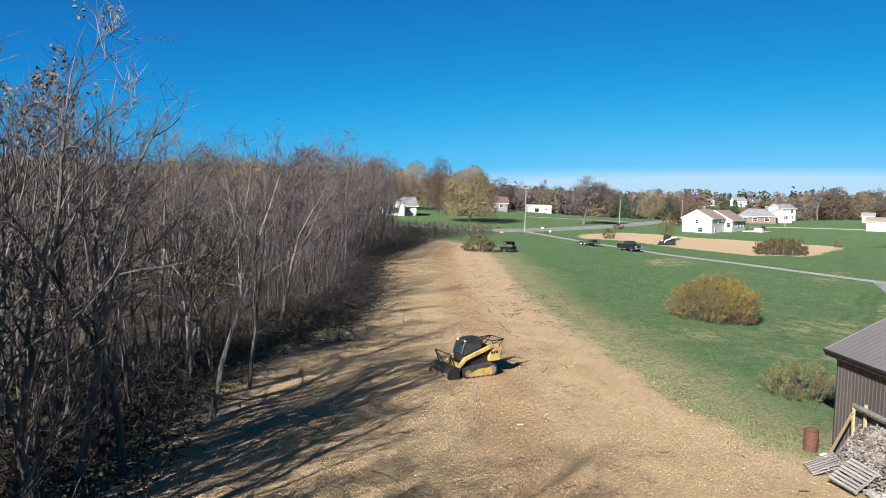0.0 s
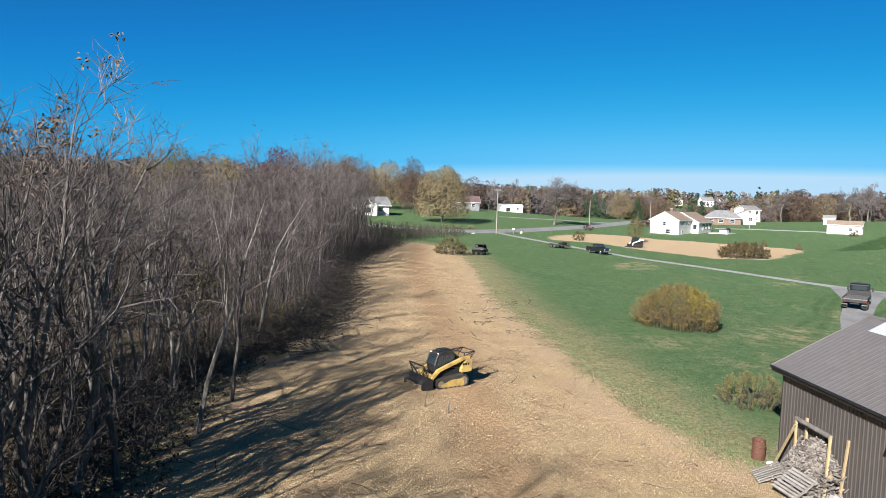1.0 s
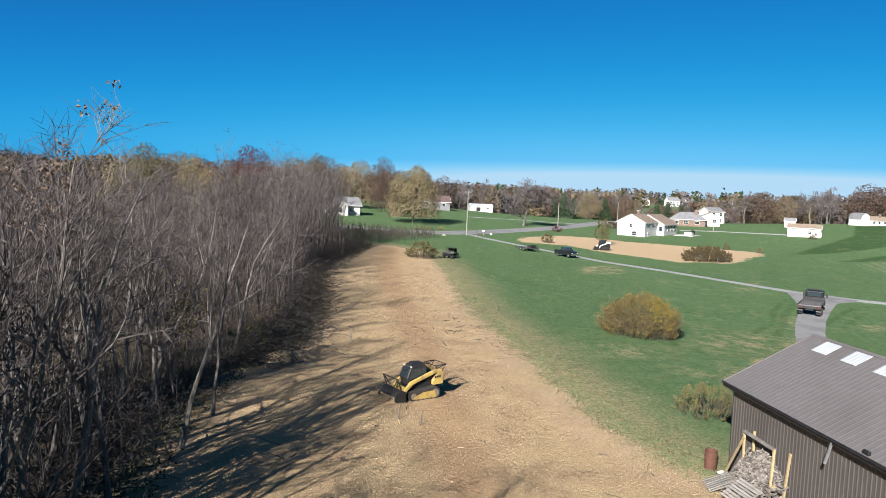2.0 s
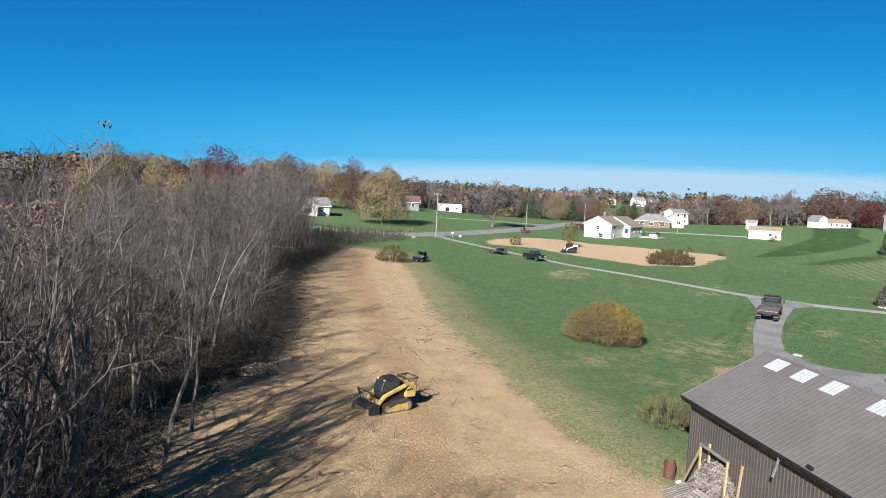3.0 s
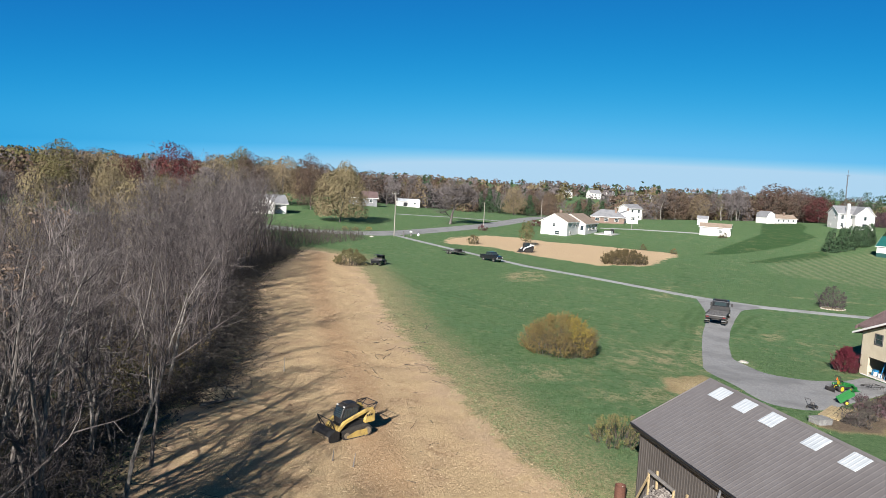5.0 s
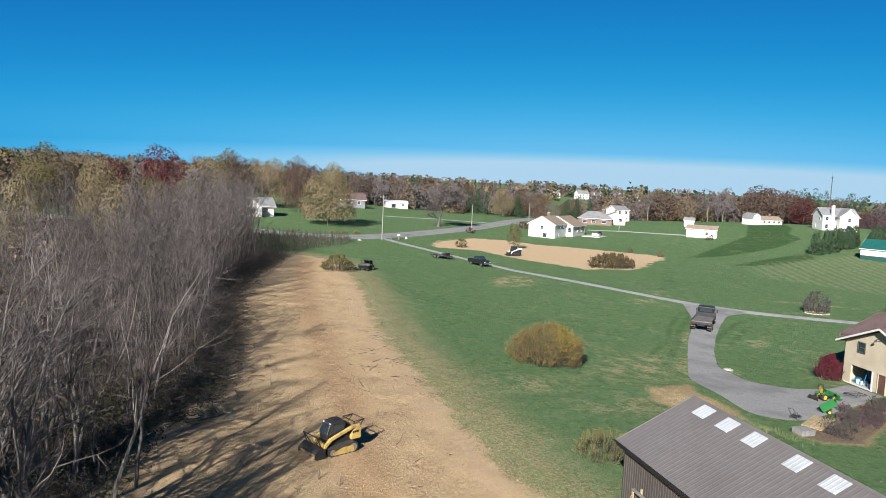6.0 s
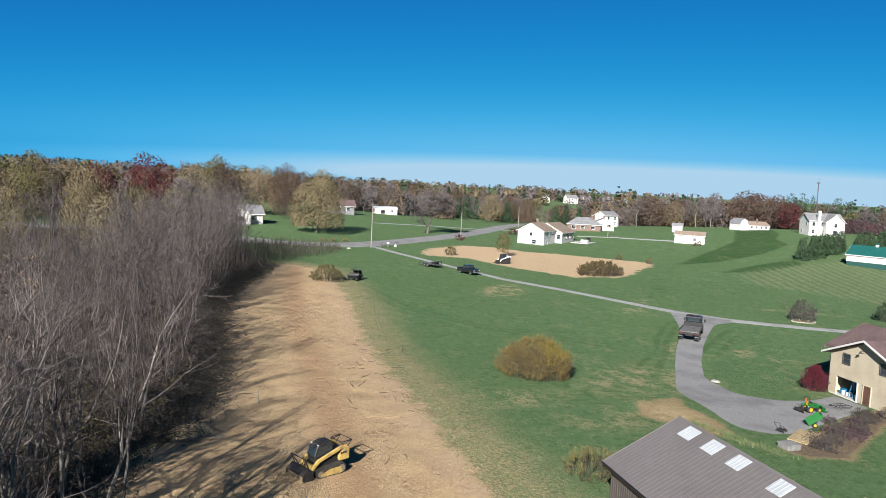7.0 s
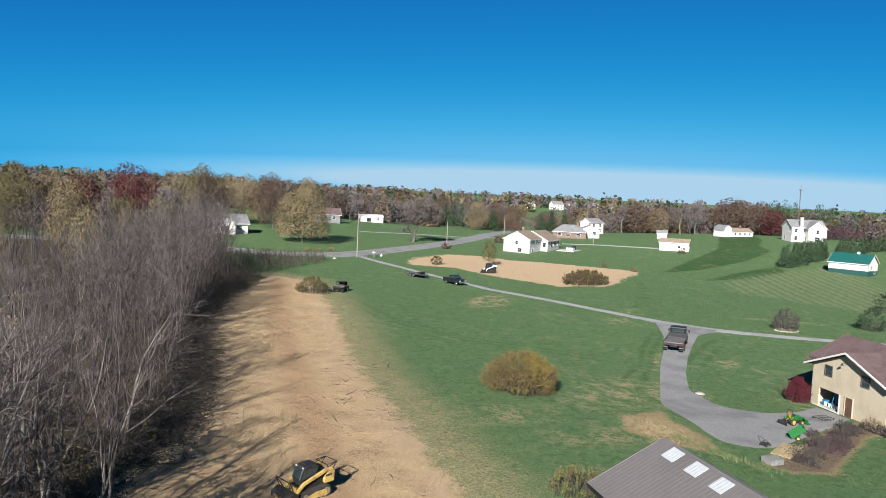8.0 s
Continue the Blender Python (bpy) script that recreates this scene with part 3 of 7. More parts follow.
def leafy(seed, h, w, base, n, size, mat, pointed=False, r=0.2):
    """Meshes of a tree in leaf."""
    rng = random.Random(seed)
    tk = Twigs()
    trunk = bent(rng, (0, 0, -0.4), (0, 0, 1), h * 0.86, 7, 0.03)
    tk.tube(trunk, [r * (1.2 - 1.1 * i / 7) for i in range(8)], 6)
    for i in range(12):
        p, d = along(trunk, 0.25 + 0.7 * i / 12)
        limb = bent(rng, p, aside(rng, d, 0.75), w * rng.uniform(0.6, 1.0) * (1.1 - i / 14), 4, 0.12, 0.08)
        tk.tube(limb, [r * 0.35 * (1 - 0.2 * j) for j in range(5)], 4)
    v, f = lobed_crown(rng, n, h, w, base, size, pointed)
    return twig_mesh("trunk", tk, M_BARK), mesh_of("crown", [tuple(p) for p in v], f, [mat])


class Clumps:
    """Collects the crowns of a far wood into one mesh."""

    def __init__(self):
        self.v, self.f = [], []

    def add(self, v, f, at):
        b = len(self.v)
        self.v += [tuple(at + p) for p in v]
        self.f += [tuple(k + b for k in q) for q in f]

    def link(self, name, mat, label):
        return tagged(new(name, mesh_of(name, self.v, self.f, [mat])), label, "woodland", kind="stuff")


EDGE_Y = [-30, -4, 6, 22, 30, 38, 48, 62, 86, 106, 133, 160]
EDGE_X = [-4, -5.5, -9, -10.4, -11.2, -11, -9.8, -10, -13, -13, -9.6, -15]


def edge_x(y):
    """Where the wood ends, at a distance along the strip."""
    return float(np.interp(y, EDGE_Y, EDGE_X))


def woods():
    rng = random.Random(11)
    kinds = []
    for i in range(20):
        tall = i % 10 < 7
        tk, cr, ends = bare_tree(100 + i, rng.uniform(10.8, 12.8) if tall else rng.uniform(7, 9), (rng.uniform(0.10, 0.16) if i < 10 else rng.uniform(0.07, 0.11)) if tall else 0.06,
                                 rng.randint(14, 18), 3, (0.3 if i < 10 else 0.2) if tall else 0.2, rng.uniform(0.6, 0.95), 0.045, 3 if i < 10 else 2, 0.075,
                                 1.0 if i < 10 else 1.6, light=i >= 10)
        kinds.append((twig_mesh("trunk", tk, M_BARK if i < 10 else M_TWIG), twig_mesh("crown", cr, M_TWIG)))
    coarse = [bare_tree(150 + i, rng.uniform(10.8, 12.6), rng.uniform(0.07, 0.1), 12, 2, 0.22, rng.uniform(0.6, 0.9), 0.045, 1, 0.075, 2.1, True)[:2] for i in range(6)]
    spots = [(-9.2, 30.7), (-9.3, 26.1), (-9.9, 20.3), (-15.5, 25)]
    words = ["slender leafless grey-barked tree in the wood", "crooked leafless tree with fine twigs in the wood", "tall leafless tree with upswept branches in the wood"]

    far_end = Clumps()

    def plant(x, y, k, s, tall=1.0):
        tk, cr = kinds[k]
        m = stand(x, y, rng.uniform(0, 360)) @ Matrix.Diagonal((s, s, s * tall, 1))
        if y > 82:
            for tw in coarse[k % 6]:
                far_end.add([m @ p for p in tw.v], tw.f, Vector())
        else:
            tree_thing("bare_tree", words[k % 10 % 3], "tree", tk, cr, m, "leafless trees of the wood")

    plant(-9.2, 30.7, 2, 0.9)
    plant(-15.5, 25, 0, 1.0)
    for x, y, k, s in ((-12.9, 18.2, 3, 1.02), (-15.5, 20.5, 6, 1.05)):
        plant(x, y, k, s)
        spots.append((x, y))
    for x, y, k, s in ((-9.9, -3.0, 4, 1.15), (-9.6, 4.8, 1, 1.1), (-8.7, 0.8, 2, 1.1), (-10.2, -1.0, 5, 1.1), (-10.8, 2.6, 0, 1.05), (-9.4, -4.8, 7, 1.1)):
        plant(x, y, k, s)
        spots.append((x, y))
    made = 0
    for _ in range(9000):
        if made >= 450:
            break
        y = -24 + 40 * rng.random() if made < 48 else 12 + 150 * rng.random() ** 1.35 if made < 325 else 78 + 76 * rng.random()
        depth = rng.random() ** 1.6 * (7 + 0.30 * max(y, 10) if made < 345 else 9)
        x = edge_x(y) - depth - 0.6 - float(np.interp(y, [108, 120], [0, 1.8]))
        if math.hypot(x + 0.5, y + 4) < (9.0 if y < 6 else 13.0) or any((x - a) ** 2 + (y - b) ** 2 < (0.9 + 0.004 * max(y, 0)) ** 2 for a, b in spots):
            continue
        spots.append((x, y))
        plant(x, y, rng.randrange(10 if depth < 3 else 8) + (10 if y > 46 or y < 10 or depth > 14 else 0), rng.uniform(0.84, 1.08) * (float(np.interp(y, [45, 90], [1.0, 1.12])) if depth < 9 else float(np.interp(y, [30, 120], [0.95, 0.8]))), rng.uniform(0.94, 1.06))
        made += 1
    # tall trees behind the walk, whose crowns shade the near end of the strip
    for x, y, k, s in ((-10.5, -8.0, 2, 1.42), (-7.5, -11.0, 6, 1.45)):
        plant(x, y, k, s)
    far_end.link("far_leafless_wood", M_TWIG, "close-set leafless grey trees at the far end of the wood")


woods()


def autumn_trees():
    rng = random.Random(5)
    sorts = {}
    for n, (mat, h, w, pointed) in {"tan": (M_LEAF_TAN, 14, 6, 0), "yellow": (M_LEAF_YELLOW, 12.5, 6, 0), "rust": (M_LEAF_RUST, 16, 6.2, 0), "red": (M_LEAF_RED, 13, 6.2, 0),
                                    "olive": (M_LEAF_OLIVE, 15, 6, 0), "green": (M_LEAF_GREEN, 15, 4.0, 1)}.items():
        sorts[n] = [leafy(hash_of(n) + i, h, w, h * (0.06 if pointed else 0.1), 1600, 0.36, mat, bool(pointed)) for i in range(2)]
        if not pointed:
            sorts["fine_" + n] = [leafy(hash_of(n) + 40 + i, h, w, h * 0.12, 5000, 0.21, mat) for i in range(2)]
    bare = []
    for i in range(3):
        tk, cr, ends = bare_tree(300 + i, 14, 0.26, 15, 2, 0.16, 0.85, 0.03, 2, 0.06, 3.0, True)
        v, f = sprigs(rng, [(e + Vector((rng.gauss(0, 0.5), rng.gauss(0, 0.5), rng.gauss(0.1, 0.5))), (e - Vector((0, 0, 4.5))).normalized()) for e in ends for _ in range(4)], 0.85, 0.1)
        n0 = len(cr.v)
        cr.v += v
        cr.f += [tuple(k + n0 for k in q) for q in f]
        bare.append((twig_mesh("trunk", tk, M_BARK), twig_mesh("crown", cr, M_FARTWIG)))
    sorts["bare"] = bare
    words = {"tan": "tan-leaved autumn tree", "yellow": "yellow-leaved autumn tree", "rust": "rust-brown oak in autumn leaf", "red": "dark red maple in autumn leaf",
             "olive": "olive-green tree turning brown", "green": "dark evergreen conifer", "bare": "wide leafless tree with a grey crown"}

    def put(sort, x, y, s=1.0, wide=1.0, near="beyond the field", fine=False):
        tk, cr = rng.choice(sorts.get("fine_" + sort, sorts[sort]) if fine else sorts[sort])
        return tree_thing("conifer" if sort == "green" else "autumn_tree" if "bare" not in sort else "shade_tree", words[sort] + " " + near, "tree", tk, cr,
                          stand(x, y, rng.uniform(0, 360)) @ Matrix.Diagonal((s * wide, s * wide, s, 1)), "trees beyond the field")

    sorts["big_yellow"] = [leafy(611, 15, 9.2, 2.6, 9000, 0.27, M_LEAF_YELLOW)]
    tk, cr, ends = bare_tree(612, 17, 0.34, 22, 3, 0.16, 0.9, 0.02, 4, 0.05, 2.6, True)
    v, f = sprigs(rng, [(e + Vector((rng.gauss(0, 0.5), rng.gauss(0, 0.5), rng.gauss(0.1, 0.5))), (e - Vector((0, 0, 5))).normalized()) for e in ends for _ in range(16)], 0.7, 0.075)
    n0 = len(cr.v)
    cr.v += v
    cr.f += [tuple(k + n0 for k in q) for q in f]
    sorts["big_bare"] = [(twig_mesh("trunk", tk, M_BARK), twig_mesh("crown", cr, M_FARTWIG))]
    words["big_yellow"], words["big_bare"] = "broad tan-yellow tree", "broad leafless grey tree"
    put("big_yellow", 1.5, 207.5, 1.0, 0.92, "on the lawn by the road")
    base_h = {"tan": 14, "yellow": 12.5, "rust": 16, "red": 13, "olive": 15, "green": 15, "bare": 14}
    behind_wood = [("olive", -71, 197, 16.75, 1.0), ("tan", -67, 209, 14.75, 1.2), ("yellow", -52, 176, 14.5, 0.75), ("red", -61, 220, 13.3, 1.1), ("red", -46, 214, 17.75, 0.95), ("yellow", -36, 231, 15, 1.0), ("rust", -28, 242, 16.5, 1.0), ("tan", -18, 253, 16.3, 1.1), ("rust", -8, 243, 18.0, 0.75), ("bare", -57, 170, 10.8, 1.2), ("bare", -51, 202, 11.3, 1.2), ("bare", -36, 206, 11, 1.2), ("yellow", -31, 112, 12.2, 0.6), ("yellow", -37, 120, 12.4, 0.55), ("yellow", -44, 108, 12.2, 0.6), ("tan", -28, 124, 12, 0.5)]
    across_road = [("yellow", 4, 293, 16.5, 0.75), ("rust", -13, 278, 12.3, 1.1), ("bare", 23, 323, 12.5, 1.1), ("bare", 34, 332, 12.8, 1.2), ("bare", 89, 383, 15, 1.1), ("green", 50, 390, 15, 1.1), ("rust", 83, 415, 17, 1.0), ("bare", 70, 382, 14.3, 1.3), ("tan", 84, 333, 13.8, 1.1), ("rust", 94, 310, 12, 0.9), ("green", 79, 365, 12.5, 1.2), ("red", 204, 318, 15, 0.8), ("red", 212, 320, 16, 0.8), ("red", 222, 322, 15, 0.8), ("red", 231, 318, 14, 0.8)]
    for sort, x, y, hh, wide in behind_wood + across_road:
        put(sort, x, y, hh / base_h[sort], wide, "beyond the field" if y > 150 else "in the wood", True)
    put("big_bare", 37.5, 231, 0.8, 1.7, "standing alone on the lawn")
    put("rust", -14, 330, 1.0, 1.0)
    put("olive", -40, 320, 1.2, 0.8)
    # belts of trees, by bearing from the walk's start, distance and mix
    belts = [((-46, -8), (190, 330), 54, ["olive", "tan", "yellow", "bare", "rust", "bare", "olive", "tan"], 0.8),
             ((-10, 4), (320, 470), 46, ["rust", "bare", "olive", "bare", "bare", "green", "tan"], 1.05),
             ((2, 17), (390, 520), 56, ["rust", "bare", "bare", "tan", "green", "olive", "bare"], 0.92),
             ((13, 22), (340, 430), 16, ["rust", "green", "olive", "bare"], 0.7),
             ((23, 34), (340, 430), 44, ["bare", "bare", "tan", "bare", "rust"], 0.98),
             ((33, 36.5), (350, 460), 24, ["red", "bare", "rust", "bare", "bare"], 1.0),
             ((40, 52), (390, 500), 44, ["green", "bare", "rust", "bare", "green"], 1.0)]
    for (a0, a1), (d0, d1), n, mixture, tall in belts:
        for _ in range(n):
            a, d = radians(rng.uniform(a0, a1)), rng.uniform(d0, d1)
            x, y = d * math.sin(a), d * math.cos(a)
            if -60 < x < 30 and 170 < y < 255 and x > -30:
                continue
            put(rng.choice(mixture), x, y, rng.uniform(0.8, 1.02) * tall, rng.uniform(1.1, 1.5))


def hash_of(word):
    return sum(ord(c) * (i + 3) for i, c in enumerate(word))


autumn_trees()


def stuff(name, tw, mat, label, category):
    return tagged(new(name, twig_mesh(name, tw, mat)), label, category, kind="stuff")


def leaf_stuff(name, places, size, jitter, mat, label, category, seed, droop=0.0):
    v, f = leaf_faces(random.Random(seed), places, size, jitter, droop)
    return tagged(new(name, mesh_of(name, [tuple(p) for p in v], f, [mat])), label, category, kind="stuff")


def deep_wood():
    """The wood behind its edge, and the far woods up to the skyline."""
    rng = random.Random(21)
    tw = Twigs()
    for k in range(600):
        y = 20 + 190 * rng.random() if k < 420 else -45 + 66 * rng.random()
        x = edge_x(min(y, 160)) - 12 - rng.random() ** 0.8 * (30 + 0.75 * y)
        if k >= 420:
            x = edge_x(y) - 2.5 - 32 * rng.random() ** 1.2
            if math.hypot(x + 0.5, y + 4) < 9:
                continue
        h = rng.uniform(8.8, 11.2) * float(np.interp(y, [50, 170], [1.0, 0.8]))
        tr = bent(rng, (x, y, hz(x, y) - 0.3), (0, 0, 1), h, 4, 0.05)
        tw.tube(tr, [0.13, 0.11, 0.08, 0.05, 0], 3)
        for _ in range(26):
            p, d = along(tr, rng.uniform(0.4, 1))
            br = bent(rng, p, aside(rng, d, rng.uniform(0.3, 0.8)), rng.uniform(1, 2.6), 2, 0.15, 0.15)
            tw.tube(br, [0.028, 0.018, 0], 3)
            for _ in range(2):
                q, e = along(br, rng.uniform(0.2, 0.9))
                tw.tube(bent(rng, q, aside(rng, e, 0.6), rng.uniform(0.5, 1.3), 1, 0.2, 0.2), [0.013, 0], 3)
    stuff("deep_wood", tw, M_TWIG, "dense grey-brown leafless wood behind its edge", "woodland")
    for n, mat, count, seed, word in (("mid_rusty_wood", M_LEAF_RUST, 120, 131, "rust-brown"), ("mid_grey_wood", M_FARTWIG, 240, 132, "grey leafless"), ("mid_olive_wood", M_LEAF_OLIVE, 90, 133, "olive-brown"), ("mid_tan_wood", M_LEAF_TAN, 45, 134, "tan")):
        rng = random.Random(seed)
        wood = Clumps()
        for _ in range(count):
            a = rng.uniform(-50, 50)
            d = rng.uniform(215, 350) if a < -9 else rng.uniform(338, 430) if a < 11 else (rng.uniform(430, 630) if 14 < a < 24 else rng.uniform(420, 520)) if a < 28 else rng.uniform(370, 470)
            x, y = d * math.sin(radians(a)), d * math.cos(radians(a))
            v, f = lobed_crown(rng, 320, rng.uniform(6.5, 9) if 14 < a < 24 else rng.uniform(9, 13) * (1.12 if -9 < a < 13 else 1.0 if a < 25 else 1.1), rng.uniform(4.5, 6.5), 0.3, 0.6, False, 7)
            wood.add(v, f, Vector((x, y, hz(x, y))))
        wood.link(n, mat, word + " woods beyond the lawns")
    for n, mat, sort, seed in (("far_rusty_wood", M_LEAF_RUST, 0, 31), ("far_olive_wood", M_LEAF_OLIVE, 1, 32), ("far_bare_wood", M_FARTWIG, 2, 33), ("far_pine_wood", M_LEAF_GREEN, 3, 34),
                               ("far_tan_wood", M_LEAF_TAN, 4, 35)):
        rng = random.Random(seed)
        wood = Clumps()
        for _ in range((170, 130, 330, 190, 110)[sort]):
            a, d = radians(rng.uniform(-50, 55)), rng.uniform(620, 960)
            if a > 0.38 and rng.random() < 0.45:
                d = rng.uniform(500, 640)
            x, y = d * math.sin(a), d * math.cos(a)
            h, w = rng.uniform(11, 15.5) * (1.1 if sort == 3 else 1) * (1.3 if a > 0.4 else 1), rng.uniform(5, 8) * (0.65 if sort == 3 else 1)
            if 18.5 < math.degrees(a) < 22.5 and 560 < d < 690:
                continue
            v, f = lobed_crown(rng, 80, h, w, 0.5, 1.55, sort == 3, 5)
            wood.add(v, f, Vector((x, y, hz(x, y))))
        wood.link(n, mat, ("rust-brown", "olive-green", "grey leafless", "dark green pine", "tan")[sort] + " woods along the skyline")


deep_wood()


def undergrowth():
    """Saplings, briars and brush on the floor of the wood, and the shoved-up brush along its edge."""
    rng = random.Random(41)
    tw = Twigs()
    for _ in range(5200):
        y = -10 + 150 * rng.random() ** 1.3
        x = edge_x(y) - rng.random() ** 1.7 * 22 + 0.3
        if math.hypot(x, y + 3) < 6:
            continue
        h = rng.uniform(0.8, 5.0) * (1 if x < edge_x(y) - 1 else 0.6)
        st = bent(rng, (x, y, hz(x, y) - 0.1), (rng.gauss(0, 0.14), rng.gauss(0, 0.14), 1), h, 4, 0.24)
        tw.tube(st, [0.02, 0.017, 0.013, 0.009, 0], 3)
        for _ in range(3):
            p, d = along(st, rng.uniform(0.3, 0.95))
            tw.tube(bent(rng, p, aside(rng, d, 0.8), h * rng.uniform(0.2, 0.4), 1, 0.2), [0.009, 0], 3)
    stuff("undergrowth", tw, M_TWIG, "tangle of thin saplings and briars under the trees", "undergrowth")
    tw = Twigs()
    for _ in range(9000):
        y = 14 + 122 * rng.random() ** 1.05
        if y < 40 and rng.random() < 0.6:
            continue
        x = edge_x(y) + rng.gauss(1.1, 1.3) - (2.0 if y < 40 else 0)
        z = hz(x, y) + abs(rng.gauss(0, 0.36))
        a = rng.uniform(0, 6.28)
        ln = rng.uniform(0.5, 2.4)
        st = bent(rng, (x, y, z), (math.cos(a), math.sin(a), rng.gauss(0.12, 0.3)), ln, 2, 0.25)
        r = rng.uniform(0.008, 0.03) * (1.8 if rng.random() < 0.05 else 1)
        tw.tube(st, [r, r * 0.7, 0], 3)
    stuff("brush_heap", tw, M_BRUSH, "dark heaped brush and torn branches along the wood's edge", "brush")
    pts = [Vector((edge_x(y) + rng.gauss(0.8, 1.3) - (2.2 if y < 40 else 0), y, 0)) for y in (14 + 122 * rng.random() ** 1.2 for _ in range(15000))]
    for p in pts:
        p.z = hz(p.x, p.y) + abs(rng.gauss(0, 0.35))
    leaf_stuff("brush_leaves", pts, 0.09, 0.1, M_BRUSH, "withered dark leaves caught in the brush", "brush", 42)
    pts = []
    for _ in range(14000):
        y = 6 + 110 * rng.random() ** 1.5
        x = edge_x(y) - 24 * rng.random() ** 1.5 + 1.5
        pts.append(Vector((x, y, hz(x, y) + 0.05)))
    leaf_stuff("leaf_litter", pts, 0.085, 0.05, M_LITTER, "fallen brown leaves on the floor of the wood", "leaf litter", 43)
    for n, (x, y, w, h, cnt, mat, lab) in enumerate(((-9.6, 47.5, 1.2, 2.6, 380, M_LEAF_YELLOW, "yellow-green young shrub at the edge of the wood"),
                                                 (-9.9, 43.0, 1.0, 2.2, 260, M_LEAF_OLIVE, "thin olive-green shrub at the edge of the wood"),
                                                 (-12.5, 36.0, 1.5, 2.0, 300, M_LEAF_OLIVE, "thin olive-green shrub under the trees"),
                                                 (-10.8, 56.0, 1.0, 2.4, 240, M_LEAF_YELLOW, "thin yellow shrub at the edge of the wood"),
                                                 (-17, 29.0, 1.8, 2.0, 320, M_LEAF_OLIVE, "low olive-green shrub under the trees"))):
        shrub("shrub", lab, x, y, w, w, h, cnt, 0.075, mat, 30, "shrubs of the wood's edge", 60 + n)


def shrub(name, label, x, y, wx, wy, h, leaves, size, mat, stems, group="", seed=1, accent=None, turn=0.0, up=0.9):
    """A bush of upright stems and small leaves; wx, wy: half widths."""
    rng = random.Random(seed)
    t = thing(name, label, "bush", stand(x, y, turn), group)
    tw, tips = Twigs(), []
    for _ in range(stems):
        a, k = rng.uniform(0, 6.28), rng.random() ** 0.5
        bx, by = math.cos(a) * wx * k * 0.75, math.sin(a) * wy * k * 0.75
        ln = h * rng.uniform(0.65, 1.08) * (1 - 0.45 * k * k)
        st = bent(rng, (bx, by, -0.1), (math.cos(a) * k * 0.5, math.sin(a) * k * 0.5, up), ln, 4, 0.10)
        tw.tube(st, [0.022, 0.018, 0.013, 0.008, 0], 3)
        for _ in range(4):
            p, d = along(st, rng.uniform(0.3, 0.95))
            b = bent(rng, p, aside(rng, d, 0.5), ln * rng.uniform(0.15, 0.35), 2, 0.15, 0.1)
            tw.tube(b, [0.009, 0.006, 0], 3)
            tips.append(b)
        tips.append(st)
    stems_ob = new("branchwork", twig_mesh("branchwork", tw, M_TWIG))
    stems_ob.parent = t
    tagged(stems_ob, kind="stuff")
    shoots = []
    for _ in range(max(14, leaves // 45)):
        a, q = rng.uniform(0, 6.2832), rng.random() ** 0.85
        k = math.sqrt(1 - q ** 2.3) * rng.uniform(0.66, 0.9)
        out = Vector((math.cos(a) * k, math.sin(a) * k, 0.45 + 0.5 * q)).normalized()
        shoots.append((Vector((math.cos(a) * wx * k, math.sin(a) * wy * k, q * h * rng.uniform(0.76, 0.92))), out, (0.12 + 0.06 * min(wx, wy)) * h ** 0.5 * rng.uniform(0.7, 1.5)))
    groups = {False: [], True: []}
    for _ in range(leaves):
        pick = rng.random()
        if pick < 0.2:
            p, _d = along(rng.choice(tips), rng.uniform(0.15, 1.0))
        elif pick < 0.85:
            c, d, ln = rng.choice(shoots)
            k = rng.random() ** 0.8
            g = ln * 0.2 * (1.1 - k)
            p = c + d * ln * k + Vector((rng.gauss(0, g), rng.gauss(0, g), rng.gauss(0, g)))
            p.z = max(p.z, 0.05)
        else:
            a, q = rng.uniform(0, 6.2832), rng.random() ** 0.85
            lump = 0.9 + 0.2 * noise.noise(Vector((math.cos(a) * 1.6, math.sin(a) * 1.6, q * 2.2 + seed)))
            k = math.sqrt(1 - q ** 2.3) * (0.6 + 0.4 * rng.random() ** 0.5) * lump * (0.88 + 0.12 * min(1, q * 4))
            p = Vector((math.cos(a) * wx * k, math.sin(a) * wy * k, q * h * lump))
        groups[bool(accent) and accent(p, rng)].append(p)
    for key, m, nm, lab in ((False, mat, "foliage", ""), (True, M_LEAF_BRIGHT, "bright_foliage", "bright yellow leaves")):
        if groups[key]:
            v, f = leaf_faces(rng, groups[key], size, size * 0.9)
            o = new(nm, mesh_of(nm, [tuple(q) for q in v], f, [m]))
            o.parent = t
            tagged(o, lab)
    return t


M_LEAF_BRIGHT = leaf_mat("leaf_bright_yellow", (0.29, 0.215, 0.03), (0.24, 0.185, 0.035), (0.17, 0.13, 0.03))
M_LEAF_HEDGE = leaf_mat("leaf_hedge", (0.078, 0.058, 0.027), (0.095, 0.072, 0.03), (0.05, 0.042, 0.02))
M_LEAF_PLUM = leaf_mat("leaf_plum", (0.05, 0.036, 0.038), (0.062, 0.046, 0.046), (0.036, 0.027, 0.03))
M_LEAF_AMBER = leaf_mat("leaf_amber", (0.125, 0.086, 0.034), (0.135, 0.105, 0.038), (0.075, 0.054, 0.026))
undergrowth()


